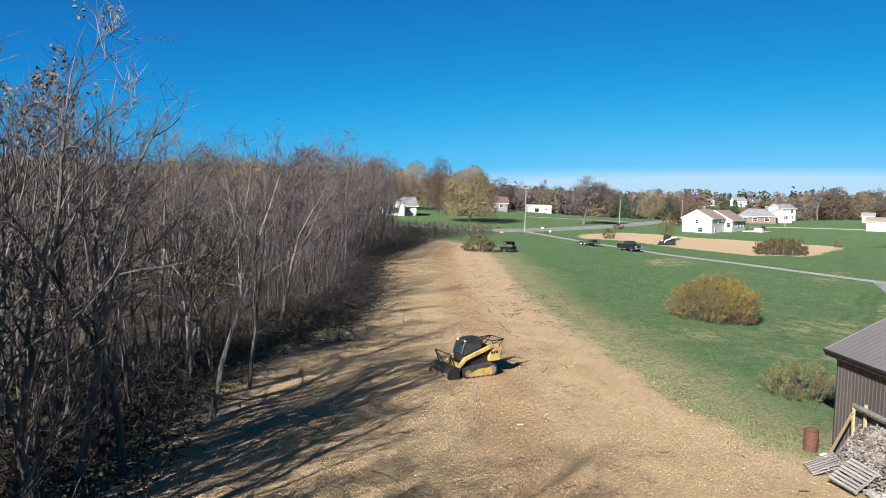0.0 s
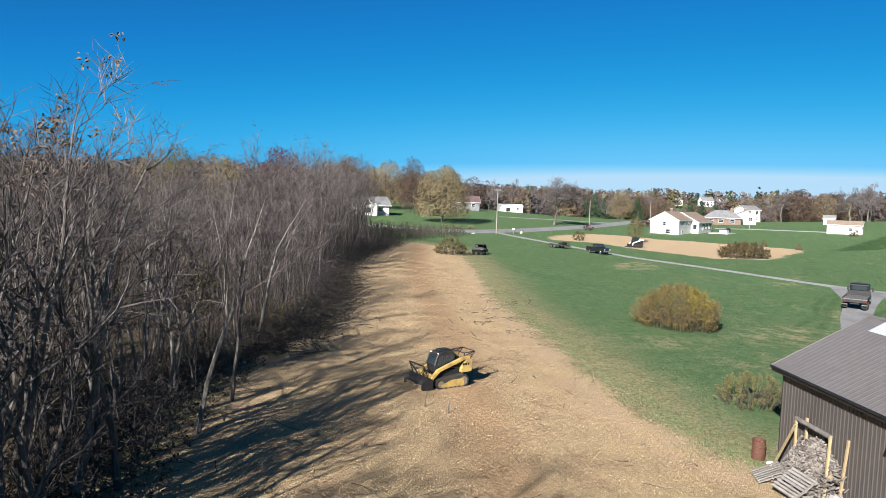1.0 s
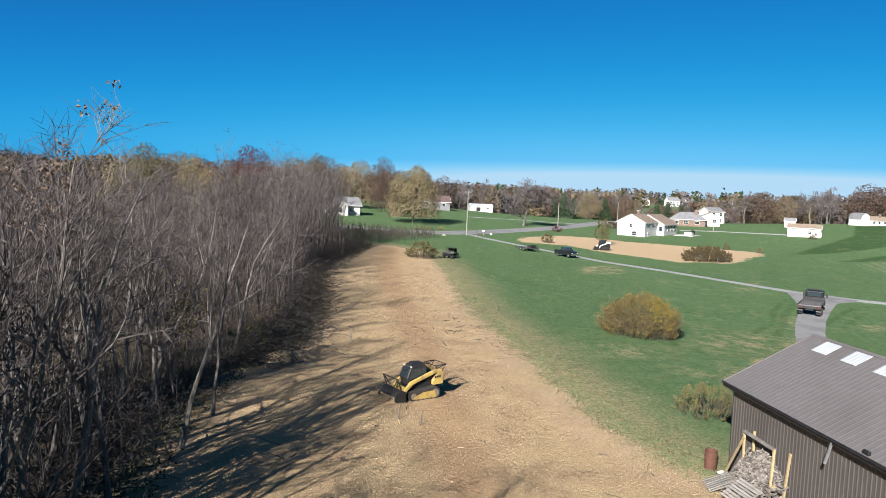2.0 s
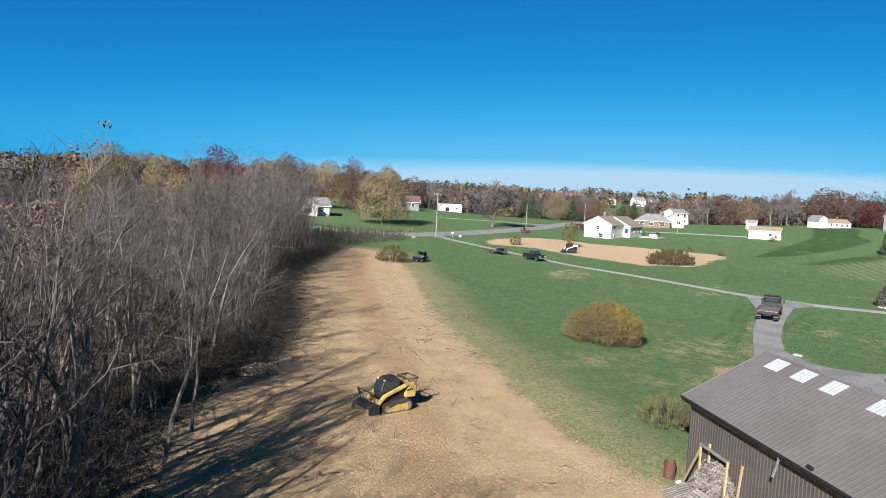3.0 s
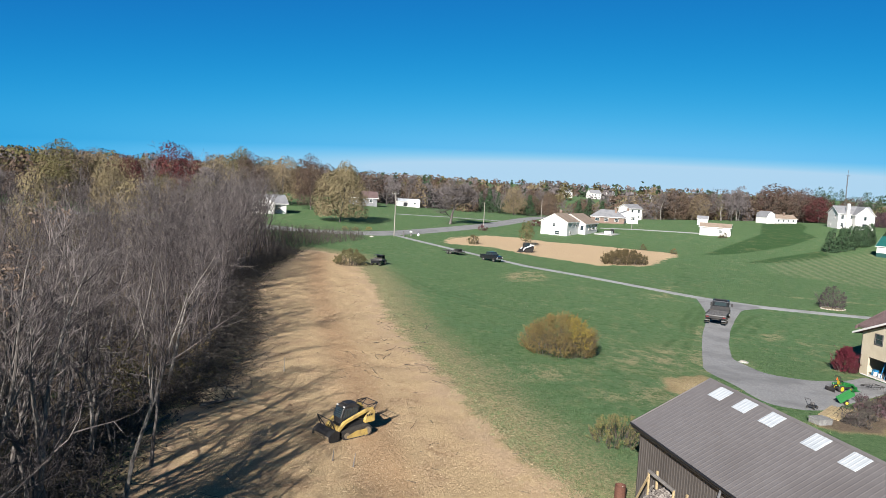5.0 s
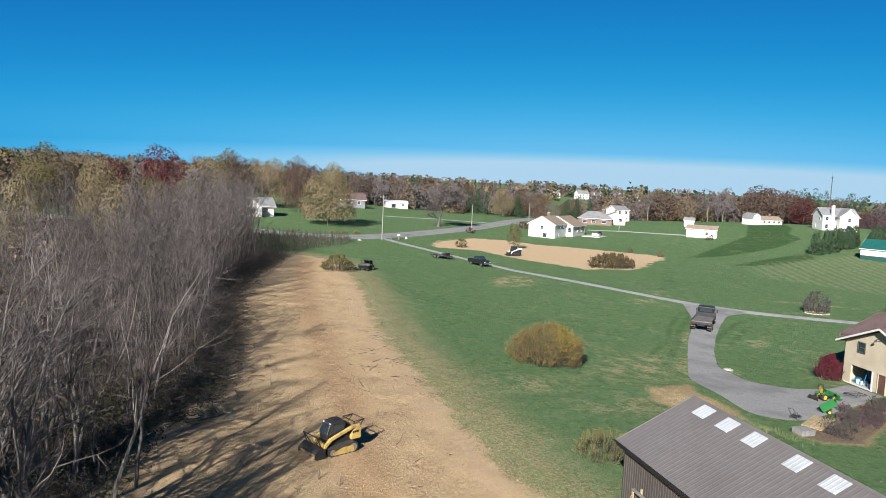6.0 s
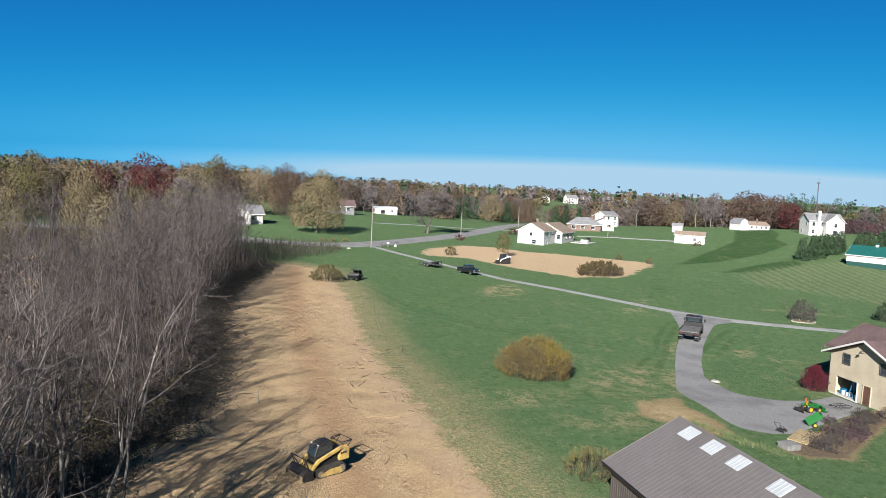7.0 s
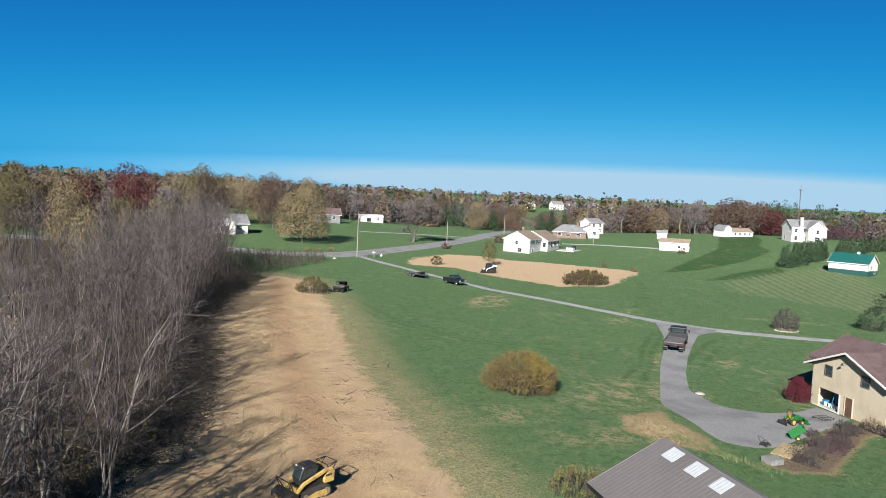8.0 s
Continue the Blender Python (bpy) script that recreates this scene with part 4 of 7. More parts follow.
def dead_leaf_tree():
    """The tall tree that still holds bunches of brown leaves, and the one wrapped in vine."""
    tk, cr, ends = bare_tree(77, 14.8, 0.13, 15, 4, 0.48, 0.75, 0.02, 3, 0.12)
    rng = random.Random(8)
    top = [e for e in ends if e.z > 10.2]
    pts = []
    for e in rng.sample(top, min(60, len(top))):
        pts += [e + Vector((0, 0, -0.25 * rng.random())) for _ in range(12)]
    v, f = leaf_faces(rng, pts, 0.075, 0.11, 0.08)
    lv = mesh_of("leaves", [tuple(p) for p in v], f, [M_LEAF_DEAD])
    tkm, crm = twig_mesh("trunk", tk, M_BARK), twig_mesh("crown", cr, M_TWIG)
    for x, y, turn, s in ((-9.9, 20.3, 165, 0.95), (-13.6, 31.0, 140, 0.86)):
        tree_thing("bare_tree", "tall bare tree with bunches of dead brown leaves at its top", "tree", tkm, crm, stand(x, y, turn) @ Matrix.Diagonal((s, s, s, 1)), "trees with dead leaves", lv)
    tk, cr, ends = bare_tree(78, 10.5, 0.12, 12, 4, 0.5, 0.6, 0.04, 2)
    t = tree_thing("bare_tree", "leafless tree with a clump of green vine on its trunk", "tree", twig_mesh("trunk", tk, M_BARK), twig_mesh("crown", cr, M_TWIG), stand(-9.3, 26.1, 40))
    c = [Vector((rng.gauss(0.1, 0.35), rng.gauss(0, 0.35), rng.gauss(5.9, 0.5))) for _ in range(320)]
    v, f = leaf_faces(rng, c, 0.075, 0.1)
    o = new("vine", mesh_of("vine", [tuple(p) for p in v], f, [M_LEAF_OLIVE]))
    o.parent = t
    tagged(o, "green climbing vine")


dead_leaf_tree()

# bushes on the field
shrub("bush", "large rounded bush with olive-brown leaves and a bright yellow patch", 21.8, 62.0, 4.1, 3.7, 3.7, 21000, 0.064, M_LEAF_AMBER, 300, "", 201,
      lambda p, rng: (p.x - 1.5) ** 2 + (p.z - 2.3) ** 2 < 1.7 and p.y < 1.2 and rng.random() < 0.5)
shrub("bush", "low olive-brown bush at the end of the chip strip", 2.6, 119.0, 3.0, 2.4, 2.6, 2200, 0.12, M_LEAF_OLIVE, 90, "", 202)
shrub("hedge", "broad rounded rust-brown hedge beside the bare soil", 63.4, 147.0, 6.8, 2.8, 3.2, 7500, 0.13, M_LEAF_HEDGE, 200, "", 203, turn=12)
shrub("bush", "small brown bush on the bare soil", 34.2, 172.5, 1.5, 1.4, 2.3, 600, 0.14, M_LEAF_OLIVE, 40, "", 204)
shrub("bush", "sparse yellow-green bush against the barn", 17.8, 36.9, 2.1, 1.7, 1.75, 4400, 0.045, M_LEAF_LIME, 90, "", 205, turn=10)


# ---- barn and what stands against it ----
M_BARN = surf("barn_steel", (0.072, 0.064, 0.059), (0.085, 0.076, 0.07), (0.06, 0.053, 0.049), 0.6, 5, 0.5, relief=0.05, stretch=(1, 1, 0.3))
M_DRAIN = surf("drain_grey", (0.15, 0.15, 0.155), (0.2, 0.2, 0.205), None, 2, 9, 0.5, relief=0.05)
M_ROOF = surf("roof_steel", (0.135, 0.122, 0.118), (0.15, 0.137, 0.133), (0.12, 0.108, 0.104), 0.3, 3, 0.45, relief=0.03)
M_BLACK = surf("black_trim", (0.012, 0.012, 0.013), (0.02, 0.02, 0.022), None, 2, 20, 0.5, relief=0.1)
M_PANEL = surf("skylight_plastic", (0.40, 0.42, 0.44), (0.45, 0.47, 0.48), (0.35, 0.37, 0.39), 1.0, 6, 0.45, relief=0.05)
M_RUST = surf("rusty_steel", (0.085, 0.036, 0.024), (0.12, 0.052, 0.034), (0.055, 0.026, 0.02), 2, 14, 0.8, relief=0.4)
M_OLDWOOD = surf("weathered_wood", (0.20, 0.185, 0.17), (0.29, 0.27, 0.25), (0.15, 0.135, 0.12), 2, 16, 0.85, relief=0.5, stretch=(1, 1, 1), vary=0.2)
M_NEWWOOD = surf("raw_timber", (0.34, 0.26, 0.14), (0.42, 0.33, 0.19), (0.27, 0.20, 0.11), 2, 12, 0.8, relief=0.3, vary=0.15)
M_SPLIT = surf("split_firewood", (0.15, 0.13, 0.115), (0.25, 0.22, 0.195), (0.09, 0.078, 0.07), 3, 10, 0.9, relief=0.5, island=0.45)
M_TARP = surf("grey_tarp", (0.30, 0.31, 0.32), (0.42, 0.43, 0.44), (0.2, 0.2, 0.21), 1.5, 6, 0.6, relief=0.4, grain=6)
M_WHITE = surf("white_paint", (0.70, 0.70, 0.68), (0.75, 0.75, 0.73), (0.63, 0.62, 0.6), 0.6, 8, 0.6, relief=0.1)


def ribbed(length, height, pitch, depth, rib=0.05):
    """The outline of a ribbed sheet: steps along its length with the ribs standing proud."""
    pts, x = [(0, 0)], pitch / 2
    while x + rib < length:
        pts += [(x - rib, 0), (x - rib * 0.4, depth), (x + rib * 0.4, depth), (x + rib, 0)]
        x += pitch
    return pts + [(length, 0)]


def ribbed_sheet(length, pitch, depth, a, b, along_x, out, thick=0.06):
    """A ribbed sheet from line a to line b (points of its start), running along along_x, its ribs standing along out."""
    bm = bmesh.new()
    prof = ribbed(length, 0, pitch, depth)
    ax, o = Vector(along_x), Vector(out)
    rows = []
    for base in (Vector(a), Vector(b)):
        rows.append([bm.verts.new(base + ax * p + o * q) for p, q in prof])
    back = []
    for base in (Vector(a), Vector(b)):
        back.append([bm.verts.new(base + ax * p - o * thick) for p in (0, length)])
    for i in range(len(prof) - 1):
        bm.faces.new((rows[0][i], rows[0][i + 1], rows[1][i + 1], rows[1][i]))
    bm.faces.new((back[0][0], back[1][0], back[1][1], back[0][1]))
    bm.faces.new((rows[0][0], rows[1][0], back[1][0], back[0][0]))
    bm.faces.new((rows[0][-1], back[0][1], back[1][1], rows[1][-1]))
    for k in (0, 1):
        bm.faces.new([*rows[k], back[k][1], back[k][0]])
    bmesh.ops.recalc_face_normals(bm, faces=bm.faces)
    return bm


def barn():
    L, W, ZE, ZR = 16.0, 8.7, 3.1, 5.4
    t = thing("barn", "brown ribbed steel barn with white skylights in its metal roof", "barn", pose(15.1, 29.0, 0, 0, 0, -86.56))
    hw = W / 2
    part("front_wall", ribbed_sheet(L - 0.5, 0.23, 0.02, (0.25, 0.4, -1.8), (0.25, 0.4, ZE + 0.1), (1, 0, 0), (0, -1, 0)), M_BARN, t)
    part("back_wall", ribbed_sheet(L - 0.5, 0.23, 0.02, (0.25, W - 0.4, -2.2), (0.25, W - 0.4, ZE + 0.1), (1, 0, 0), (0, 1, 0)), M_BARN, t)
    gable = [(0.4, -2.0), (W - 0.4, -2.0), (W - 0.4, ZE), (hw, ZR - 0.16), (0.4, ZE)]
    part("gable_wall", prism(gable, 0.25, 0.33, "x"), M_BARN, t)
    part("gable_wall", prism(gable, L - 0.33, L - 0.25, "x"), M_BARN, t)
    nrm = Vector((0, -(ZR - ZE), hw)).normalized()
    for sgn, y0 in ((1, 0.0), (-1, W)):
        n = Vector((0, -sgn * (ZR - ZE), hw)).normalized()
        part("roof_slope", ribbed_sheet(L, 0.30, 0.006, (0, y0, ZE), (0, hw, ZR), (1, 0, 0), n, 0.09), M_ROOF, t)
    part("ridge_cap", prism([(hw - 0.13, ZR - 0.045), (hw, ZR + 0.045), (hw + 0.13, ZR - 0.045), (hw, ZR + 0.025)], -0.02, L + 0.02, "x"), M_ROOF, t, "dark ridge cap")
    part("fascia", blk((L / 2, 0.02, ZE - 0.13), (L, 0.05, 0.2)), M_BLACK, t, "black fascia under the eave")
    part("soffit", blk((L / 2, 0.2, ZE - 0.05), (L - 0.1, 0.36, 0.05)), M_BLACK, t)
    g = bmesh.new()
    rod(g, (0.02, -0.06, ZE - 0.02), (L, -0.06, ZE - 0.06), 0.055, n=8)
    part("gutter", g, M_BLACK, t)
    part("rake_trim", prism([(-0.03, ZE - 0.16), (hw, ZR - 0.14), (hw, ZR + 0.03), (-0.03, ZE + 0.03)], -0.035, 0.0, "x"), M_ROOF, t)
    k = (ZR - ZE) / hw
    tilt = math.degrees(math.atan(k))
    for s0, s1 in ((1.3, 2.35), (3.35, 4.35), (5.4, 6.35), (8.25, 9.2), (10.4, 11.35), (13.2, 14.15)):
        c0, c1 = 3.42, 4.18
        c = (c0 + c1) / 2
        bm = ribbed_sheet(s1 - s0, 0.24, 0.008, (s0, c0, ZE + k * c0 + 0.03), (s0, c1, ZE + k * c1 + 0.03), (1, 0, 0), nrm, 0.02)
        part("skylight", bm, M_PANEL, t, "white translucent roof panel")
    d = bmesh.new()
    box(d, (8.1, -0.06, ZE - 0.48), (0.075, 0.075, 1.0), turn=(-16, 0, 0))
    part("downpipe", d, M_DRAIN, t, "grey stub of a downpipe")
    bx = blk((9.9, 0.05, ZE + 0.12), (0.32, 0.12, 0.14), 0.02)
    part("gutter_box", bx, M_BLACK, t)
    return t


barn()


def barn_at(s, c, turn=0.0, up=0.0):
    """A pose in the barn's plan: s along the front wall from its far end, c outwards is minus."""
    a = radians(-86.56)
    x, y = 15.1 + s * math.cos(a) - c * math.sin(a), 29.0 + s * math.sin(a) + c * math.cos(a)
    return stand(x, y, -86.56 + turn, up)


def barrel():
    t = thing("barrel", "rusty brown steel burn barrel with an open top", "barrel", stand(14.76, 29.0))
    bm = bmesh.new()
    rings = [(0.0, 0.285), (0.02, 0.295), (0.28, 0.29), (0.30, 0.305), (0.32, 0.29), (0.57, 0.29), (0.59, 0.305), (0.61, 0.29), (0.86, 0.29), (0.88, 0.30), (0.88, 0.275), (0.12, 0.27)]
    prev = None
    for z, r in rings:
        row = [bm.verts.new((r * math.cos(6.2832 * i / 20), r * math.sin(6.2832 * i / 20), z)) for i in range(20)]
        if prev:
            for i in range(20):
                bm.faces.new((prev[i], prev[(i + 1) % 20], row[(i + 1) % 20], row[i]))
        prev = row
    bm.faces.new(prev)
    part("drum", bm, M_RUST, t)
    bm = bmesh.new()
    rng = random.Random(4)
    for _ in range(7):
        a = rng.uniform(0, 6.28)
        rod(bm, (0.1 * math.cos(a), 0.1 * math.sin(a), 0.1), (0.2 * math.cos(a + 1), 0.2 * math.sin(a + 1), rng.uniform(0.6, 0.82)), 0.02, n=5)
    part("scrap", bm, M_OLDWOOD, t, "charred wood scraps")


barrel()


def pallet(m, label, slats=8, mat=M_OLDWOOD):
    t = thing("pallet", label, "pallet", m, "weathered pallets by the barn")
    rng = random.Random(slats)
    for k in range(slats):
        part("slat", blk((0, -0.52 + 1.04 * k / (slats - 1) + rng.uniform(-0.01, 0.01), 0.125), (1.2, 0.1, 0.022), turn=(0, 0, rng.uniform(-1, 1))), mat, t)
    for x in (-0.55, 0, 0.55):
        part("stringer", blk((x, 0, 0.065), (0.04, 1.15, 0.09)), mat, t)
    for k in range(3):
        part("slat", blk((0, -0.5 + 0.5 * k, 0.01), (1.2, 0.1, 0.02)), mat, t)


pallet(barn_at(2.45, -1.15, 78) @ pose(0, 0, 0.32, 0, -24, 0), "grey weathered pallet leaning on the firewood heap", 6)
pallet(barn_at(4.45, -1.2, 15) @ pose(0, 0, 0.62, 34, 6, 0), "grey weathered pallet tipped against the heap", 8)


def rack():
    t = thing("firewood_rack", "raw timber frame of a firewood rack against the barn wall", "rack", barn_at(0, 0))
    for x, y, tilt in ((2.45, -0.12, -2), (2.58, 0.25, -1), (4.75, -0.15, 3), (5.15, 0.25, 7)):
        part("post", blk((x, y, 1.32), (0.085, 0.085, 2.7), turn=(0, tilt, 0)), M_NEWWOOD, t)
    part("beam", blk((3.6, -0.12, 2.62), (2.45, 0.15, 0.13), 0.02), M_OLDWOOD, t, "weathered top beam")
    part("brace", blk((1.75, -0.2, 1.2), (0.05, 0.1, 2.75), turn=(0, 33, 0)), M_NEWWOOD, t)
    part("brace", blk((1.8, 0.08, 1.0), (0.05, 0.1, 2.4), turn=(0, 40, 0)), M_OLDWOOD, t)
    part("rail", blk((4.9, 0.05, 1.1), (0.07, 0.5, 0.09)), M_NEWWOOD, t)


rack()


def firewood():
    """Split logs heaped between the posts and spilling forward."""
    rng = random.Random(17)
    verts, faces = [], []
    for _ in range(3600):
        s = rng.gauss(3.55, 0.6)
        c = -abs(rng.gauss(0, 0.45)) + 0.3
        if not 2.4 < s < 5.4:
            continue
        top = max(0.1, 2.15 - 0.5 * abs(s - 3.55) - 1.25 * max(0, -c))
        z = top * rng.random() ** 0.4
        q = Euler((rng.gauss(0, 0.5), rng.gauss(0, 0.5), rng.gauss(1.57, 0.5))).to_matrix()
        r, ln = rng.uniform(0.026, 0.046), rng.uniform(0.17, 0.30)
        b = len(verts)
        for e in (-ln / 2, ln / 2):
            for k in range(3):
                a = 6.2832 * k / 3 + 0.4
                verts.append(tuple(Vector((s, c, z)) + q @ Vector((e, r * math.cos(a), r * math.sin(a)))))
        faces += [(b, b + 1, b + 4, b + 3), (b + 1, b + 2, b + 5, b + 4), (b + 2, b, b + 3, b + 5), (b, b + 2, b + 1), (b + 3, b + 4, b + 5)]
    ob = new("firewood", mesh_of("firewood", verts, faces, [M_SPLIT]))
    ob.matrix_world = barn_at(0, 0)
    tagged(ob, "heap of split grey-brown firewood against the barn", "firewood", kind="stuff")
    # grey rounds and rubble beside it
    rng = random.Random(18)
    bm = bmesh.new()
    for _ in range(60):
        s, c = rng.gauss(5.4, 0.5), rng.gauss(-0.25, 0.3)
        r = rng.uniform(0.08, 0.19)
        m = Matrix.Translation((s, min(c, 0.2), r * 0.7 + 0.5 * rng.random() * max(0, 0.8 - abs(s - 5.4)))) @ Euler((rng.uniform(0, 3), rng.uniform(0, 3), 0)).to_matrix().to_4x4()
        bmesh.ops.create_cone(bm, cap_ends=True, segments=7, radius1=r, radius2=r * 0.85, depth=rng.uniform(0.15, 0.4), matrix=m)
    me = bpy.data.meshes.new("log_rounds")
    bm.to_mesh(me)
    bm.free()
    me.materials.append(M_OLDWOOD)
    ob = new("log_rounds", me)
    ob.matrix_world = barn_at(0, 0)
    tagged(ob, "grey weathered log rounds heaped by the barn", "firewood", kind="stuff")
    t = thing("tarp", "folded pale grey tarp beside the log rounds", "tarp", barn_at(6.4, -0.5))
    bm = bmesh.new()
    bmesh.ops.create_grid(bm, x_segments=10, y_segments=8, size=0.5)
    for v in bm.verts:
        v.co.z = 0.25 + 0.12 * noise.noise(v.co * 4) - 0.5 * (v.co.x ** 2 + v.co.y ** 2)
    r = bmesh.ops.extrude_face_region(bm, geom=bm.faces[:])
    bmesh.ops.translate(bm, verts=[g for g in r["geom"] if isinstance(g, bmesh.types.BMVert)], vec=(0, 0, 0.03))
    part("sheet", bm, M_TARP, t)
    t = thing("paper_sack", "crumpled white sack at the foot of the barn wall", "sack", barn_at(0.75, -0.1, 20))
    part("bag", blk((0, 0, 0.07), (0.45, 0.35, 0.14), 0.06), M_WHITE, t)


firewood()


# ---- tracked loader with a mulching head ----
M_CATYEL = surf("loader_yellow", (0.40, 0.27, 0.065), (0.50, 0.355, 0.12), (0.17, 0.12, 0.065), 2.2, 9, 0.5, relief=0.1)
M_RUBBER = surf("black_rubber", (0.018, 0.017, 0.016), (0.035, 0.032, 0.028), (0.06, 0.05, 0.04), 1.5, 12, 0.85, relief=0.4)
M_STEELBLK = surf("black_steel", (0.02, 0.02, 0.022), (0.035, 0.034, 0.034), (0.055, 0.048, 0.042), 1.4, 11, 0.55, metal=0.3, relief=0.2)
M_GLASS = glass("dark_glass")
M_LENS = surf("lamp_lens", (0.4, 0.4, 0.39), (0.5, 0.5, 0.48), None, 2, 20, 0.2, relief=0)
M_DUSTY = surf("dusty_steel", (0.16, 0.13, 0.095), (0.24, 0.19, 0.13), (0.10, 0.085, 0.07), 1.2, 9, 0.8, relief=0.3)


def track(t, y, length, height, width, mats=(M_RUBBER, M_CATYEL, M_DUSTY), x0=0.0):
    """A rubber track with lugs, its frame and rollers, under a machine."""
    half = length / 2
    r = height / 2
    out = []
    n = 9
    for i in range(n):
        a = -math.pi / 2 + math.pi * i / (n - 1)
        out.append((x0 + half - r * 0.85 + r * 0.85 * math.cos(a), r * 0.9 + r * 0.85 * math.sin(a) * (1 if math.sin(a) < 0 else 0.75)))
    for i in range(n):
        a = math.pi / 2 + math.pi * i / (n - 1)
        out.append((x0 - half + r + r * math.cos(a), r + r * math.sin(a)))
    belt = prism(out, y - width / 2, y + width / 2, "y")
    p = part("track", belt, mats[0], t, "black rubber track")
    lug = bmesh.new()
    for i in range(len(out)):
        a, b = Vector((out[i][0], 0, out[i][1])), Vector((out[(i + 1) % len(out)][0], 0, out[(i + 1) % len(out)][1]))
        m = max(1, round((b - a).length / 0.14))
        for k in range(m):
            c = a.lerp(b, (k + 0.5) / m)
            d = b - a
            box(lug, (c.x, y, c.z), (0.05, width * 0.96, 0.05), turn=(0, -math.degrees(math.atan2(d.z, d.x)), 0))
    part("lugs", lug, mats[0], p)
    sgn = 1 if y > 0 else -1
    ff = prism([(x0 - half + 0.35, 0.12), (x0 + half - 0.35, 0.12), (x0 + half - 0.3, 0.26), (x0 + 0.1, 0.5), (x0 - half + 0.4, 0.52)], y + sgn * (width / 2 - 0.1), y + sgn * (width / 2 + 0.03), "y")
    part("track_frame", ff, mats[1], p, "yellow track frame")
    for k in range(5):
        w = bmesh.new()
        x = x0 - half + 0.5 + k * (length - 1.0) / 4
        rod(w, (x, y - sgn * 0.02, 0.13), (x, y + sgn * (width / 2 + 0.02), 0.13), 0.1, n=10)
        part("roller", w, mats[2], p)
    for x, z, rr in ((x0 - half + r, r, r * 0.72), (x0 + half - r * 0.85, r * 0.85, r * 0.55)):
        w = bmesh.new()
        rod(w, (x, y, z), (x, y + sgn * (width / 2 + 0.02), z), rr, n=14)
        part("sprocket", w, mats[2], p)


def mulching_loader(m):
    t = thing("track_loader", "muddy yellow and black tracked loader with a mulching head", "loader", m)
    for y in (-0.76, 0.76):
        track(t, y, 2.25, 0.72, 0.45, x0=-0.15)
    part("chassis", prism([(-1.2, 0.45), (0.95, 0.40), (1.05, 0.75), (0.4, 1.0), (-1.2, 1.05)], -0.52, 0.52, "y", 0.03), M_STEELBLK, t)
    part("engine_hood", prism([(-1.62, 0.62), (-0.62, 0.62), (-0.55, 1.48), (-1.0, 1.52), (-1.6, 1.36)], -0.5, 0.5, "y", 0.06), M_STEELBLK, t, "black engine hood")
    grille = bmesh.new()
    for k in range(7):
        box(grille, (-1.635, 0, 0.75 + 0.085 * k), (0.03, 0.8, 0.03))
    part("grille", grille, M_BLACK, t)
    # cab
    cab = part("cab", prism([(-0.62, 0.98), (0.72, 0.9), (0.82, 1.3), (0.62, 1.85), (0.45, 2.02), (0.1, 2.08), (-0.4, 2.06), (-0.66, 1.9)], -0.43, 0.43, "y", 0.05), M_STEELBLK, t, "black cab with barred windows")
    part("windscreen", prism([(0.80, 1.32), (0.61, 1.88), (0.63, 1.9), (0.835, 1.33)], -0.38, 0.38, "y"), M_GLASS, cab)
    for y in (-0.44, 0.44):
        part("side_window", prism([(-0.5, 1.25), (0.62, 1.22), (0.45, 1.84), (-0.5, 1.84)], y - 0.012, y + 0.012, "y"), M_GLASS, cab)
        bars = bmesh.new()
        for k in range(9):
            x = -0.48 + 0.12 * k
            rod(bars, (x, y * 1.04, 1.22), (x - 0.02, y * 1.04, 1.86), 0.012, n=5)
        part("window_bars", bars, M_BLACK, cab)
    fb = bmesh.new()
    for k in range(6):
        z = 1.32 + 0.12 * k
        x = 0.86 - (z - 1.3) * 0.33
        rod(fb, (x, -0.42, z), (x, 0.42, z), 0.014, n=5)
    part("window_bars", fb, M_BLACK, cab)
    part("roof_plate", blk((-0.1, 0, 2.09), (0.7, 0.72, 0.06), 0.02), M_STEELBLK, cab)
    for y in (-0.36, 0.36):
        part("work_lamp", blk((0.54, y, 1.97), (0.06, 0.16, 0.1), 0.02), M_LENS, cab, "white work lamp")
    # lift arms
    for y in (-0.66, 0.66):
        arm = part("lift_arm", prism([(-1.55, 1.35), (-1.5, 1.72), (-1.1, 1.74), (0.75, 1.12), (1.13, 0.74), (1.32, 0.38), (1.16, 0.36), (0.96, 0.64), (0.6, 0.97), (-1.15, 1.53)],
                                      y - 0.09, y + 0.09, "y", 0.015), M_CATYEL, t, "yellow lift arm")
        part("tower", prism([(-1.62, 0.8), (-1.66, 1.5), (-1.25, 1.52), (-0.85, 1.0), (-0.9, 0.78)], y - 0.12, y + 0.12, "y", 0.02), M_CATYEL, t, "yellow rear tower")
        sg = 1 if y > 0 else -1
        lg = bmesh.new()
        for k in range(3):
            box(lg, (-1.36 + 0.17 * k, y + sg * 0.125, 1.28), (0.12, 0.01, 0.13))
        part("decal", lg, M_BLACK, arm, "dark lettering patches")
        cy = bmesh.new()
        rod(cy, (-1.0, y * 0.86, 0.95), (-0.2, y * 0.86, 1.2), 0.05, n=8)
        rod(cy, (-0.2, y * 0.86, 1.2), (0.35, y * 0.86, 1.05), 0.028, n=8)
        part("hydraulic_ram", cy, M_STEELBLK, t)
    # rear guard frame
    pts = [(-1.55, -0.62, 1.5), (-1.92, -0.62, 1.95), (-1.92, 0.62, 1.95), (-1.55, 0.62, 1.5)]
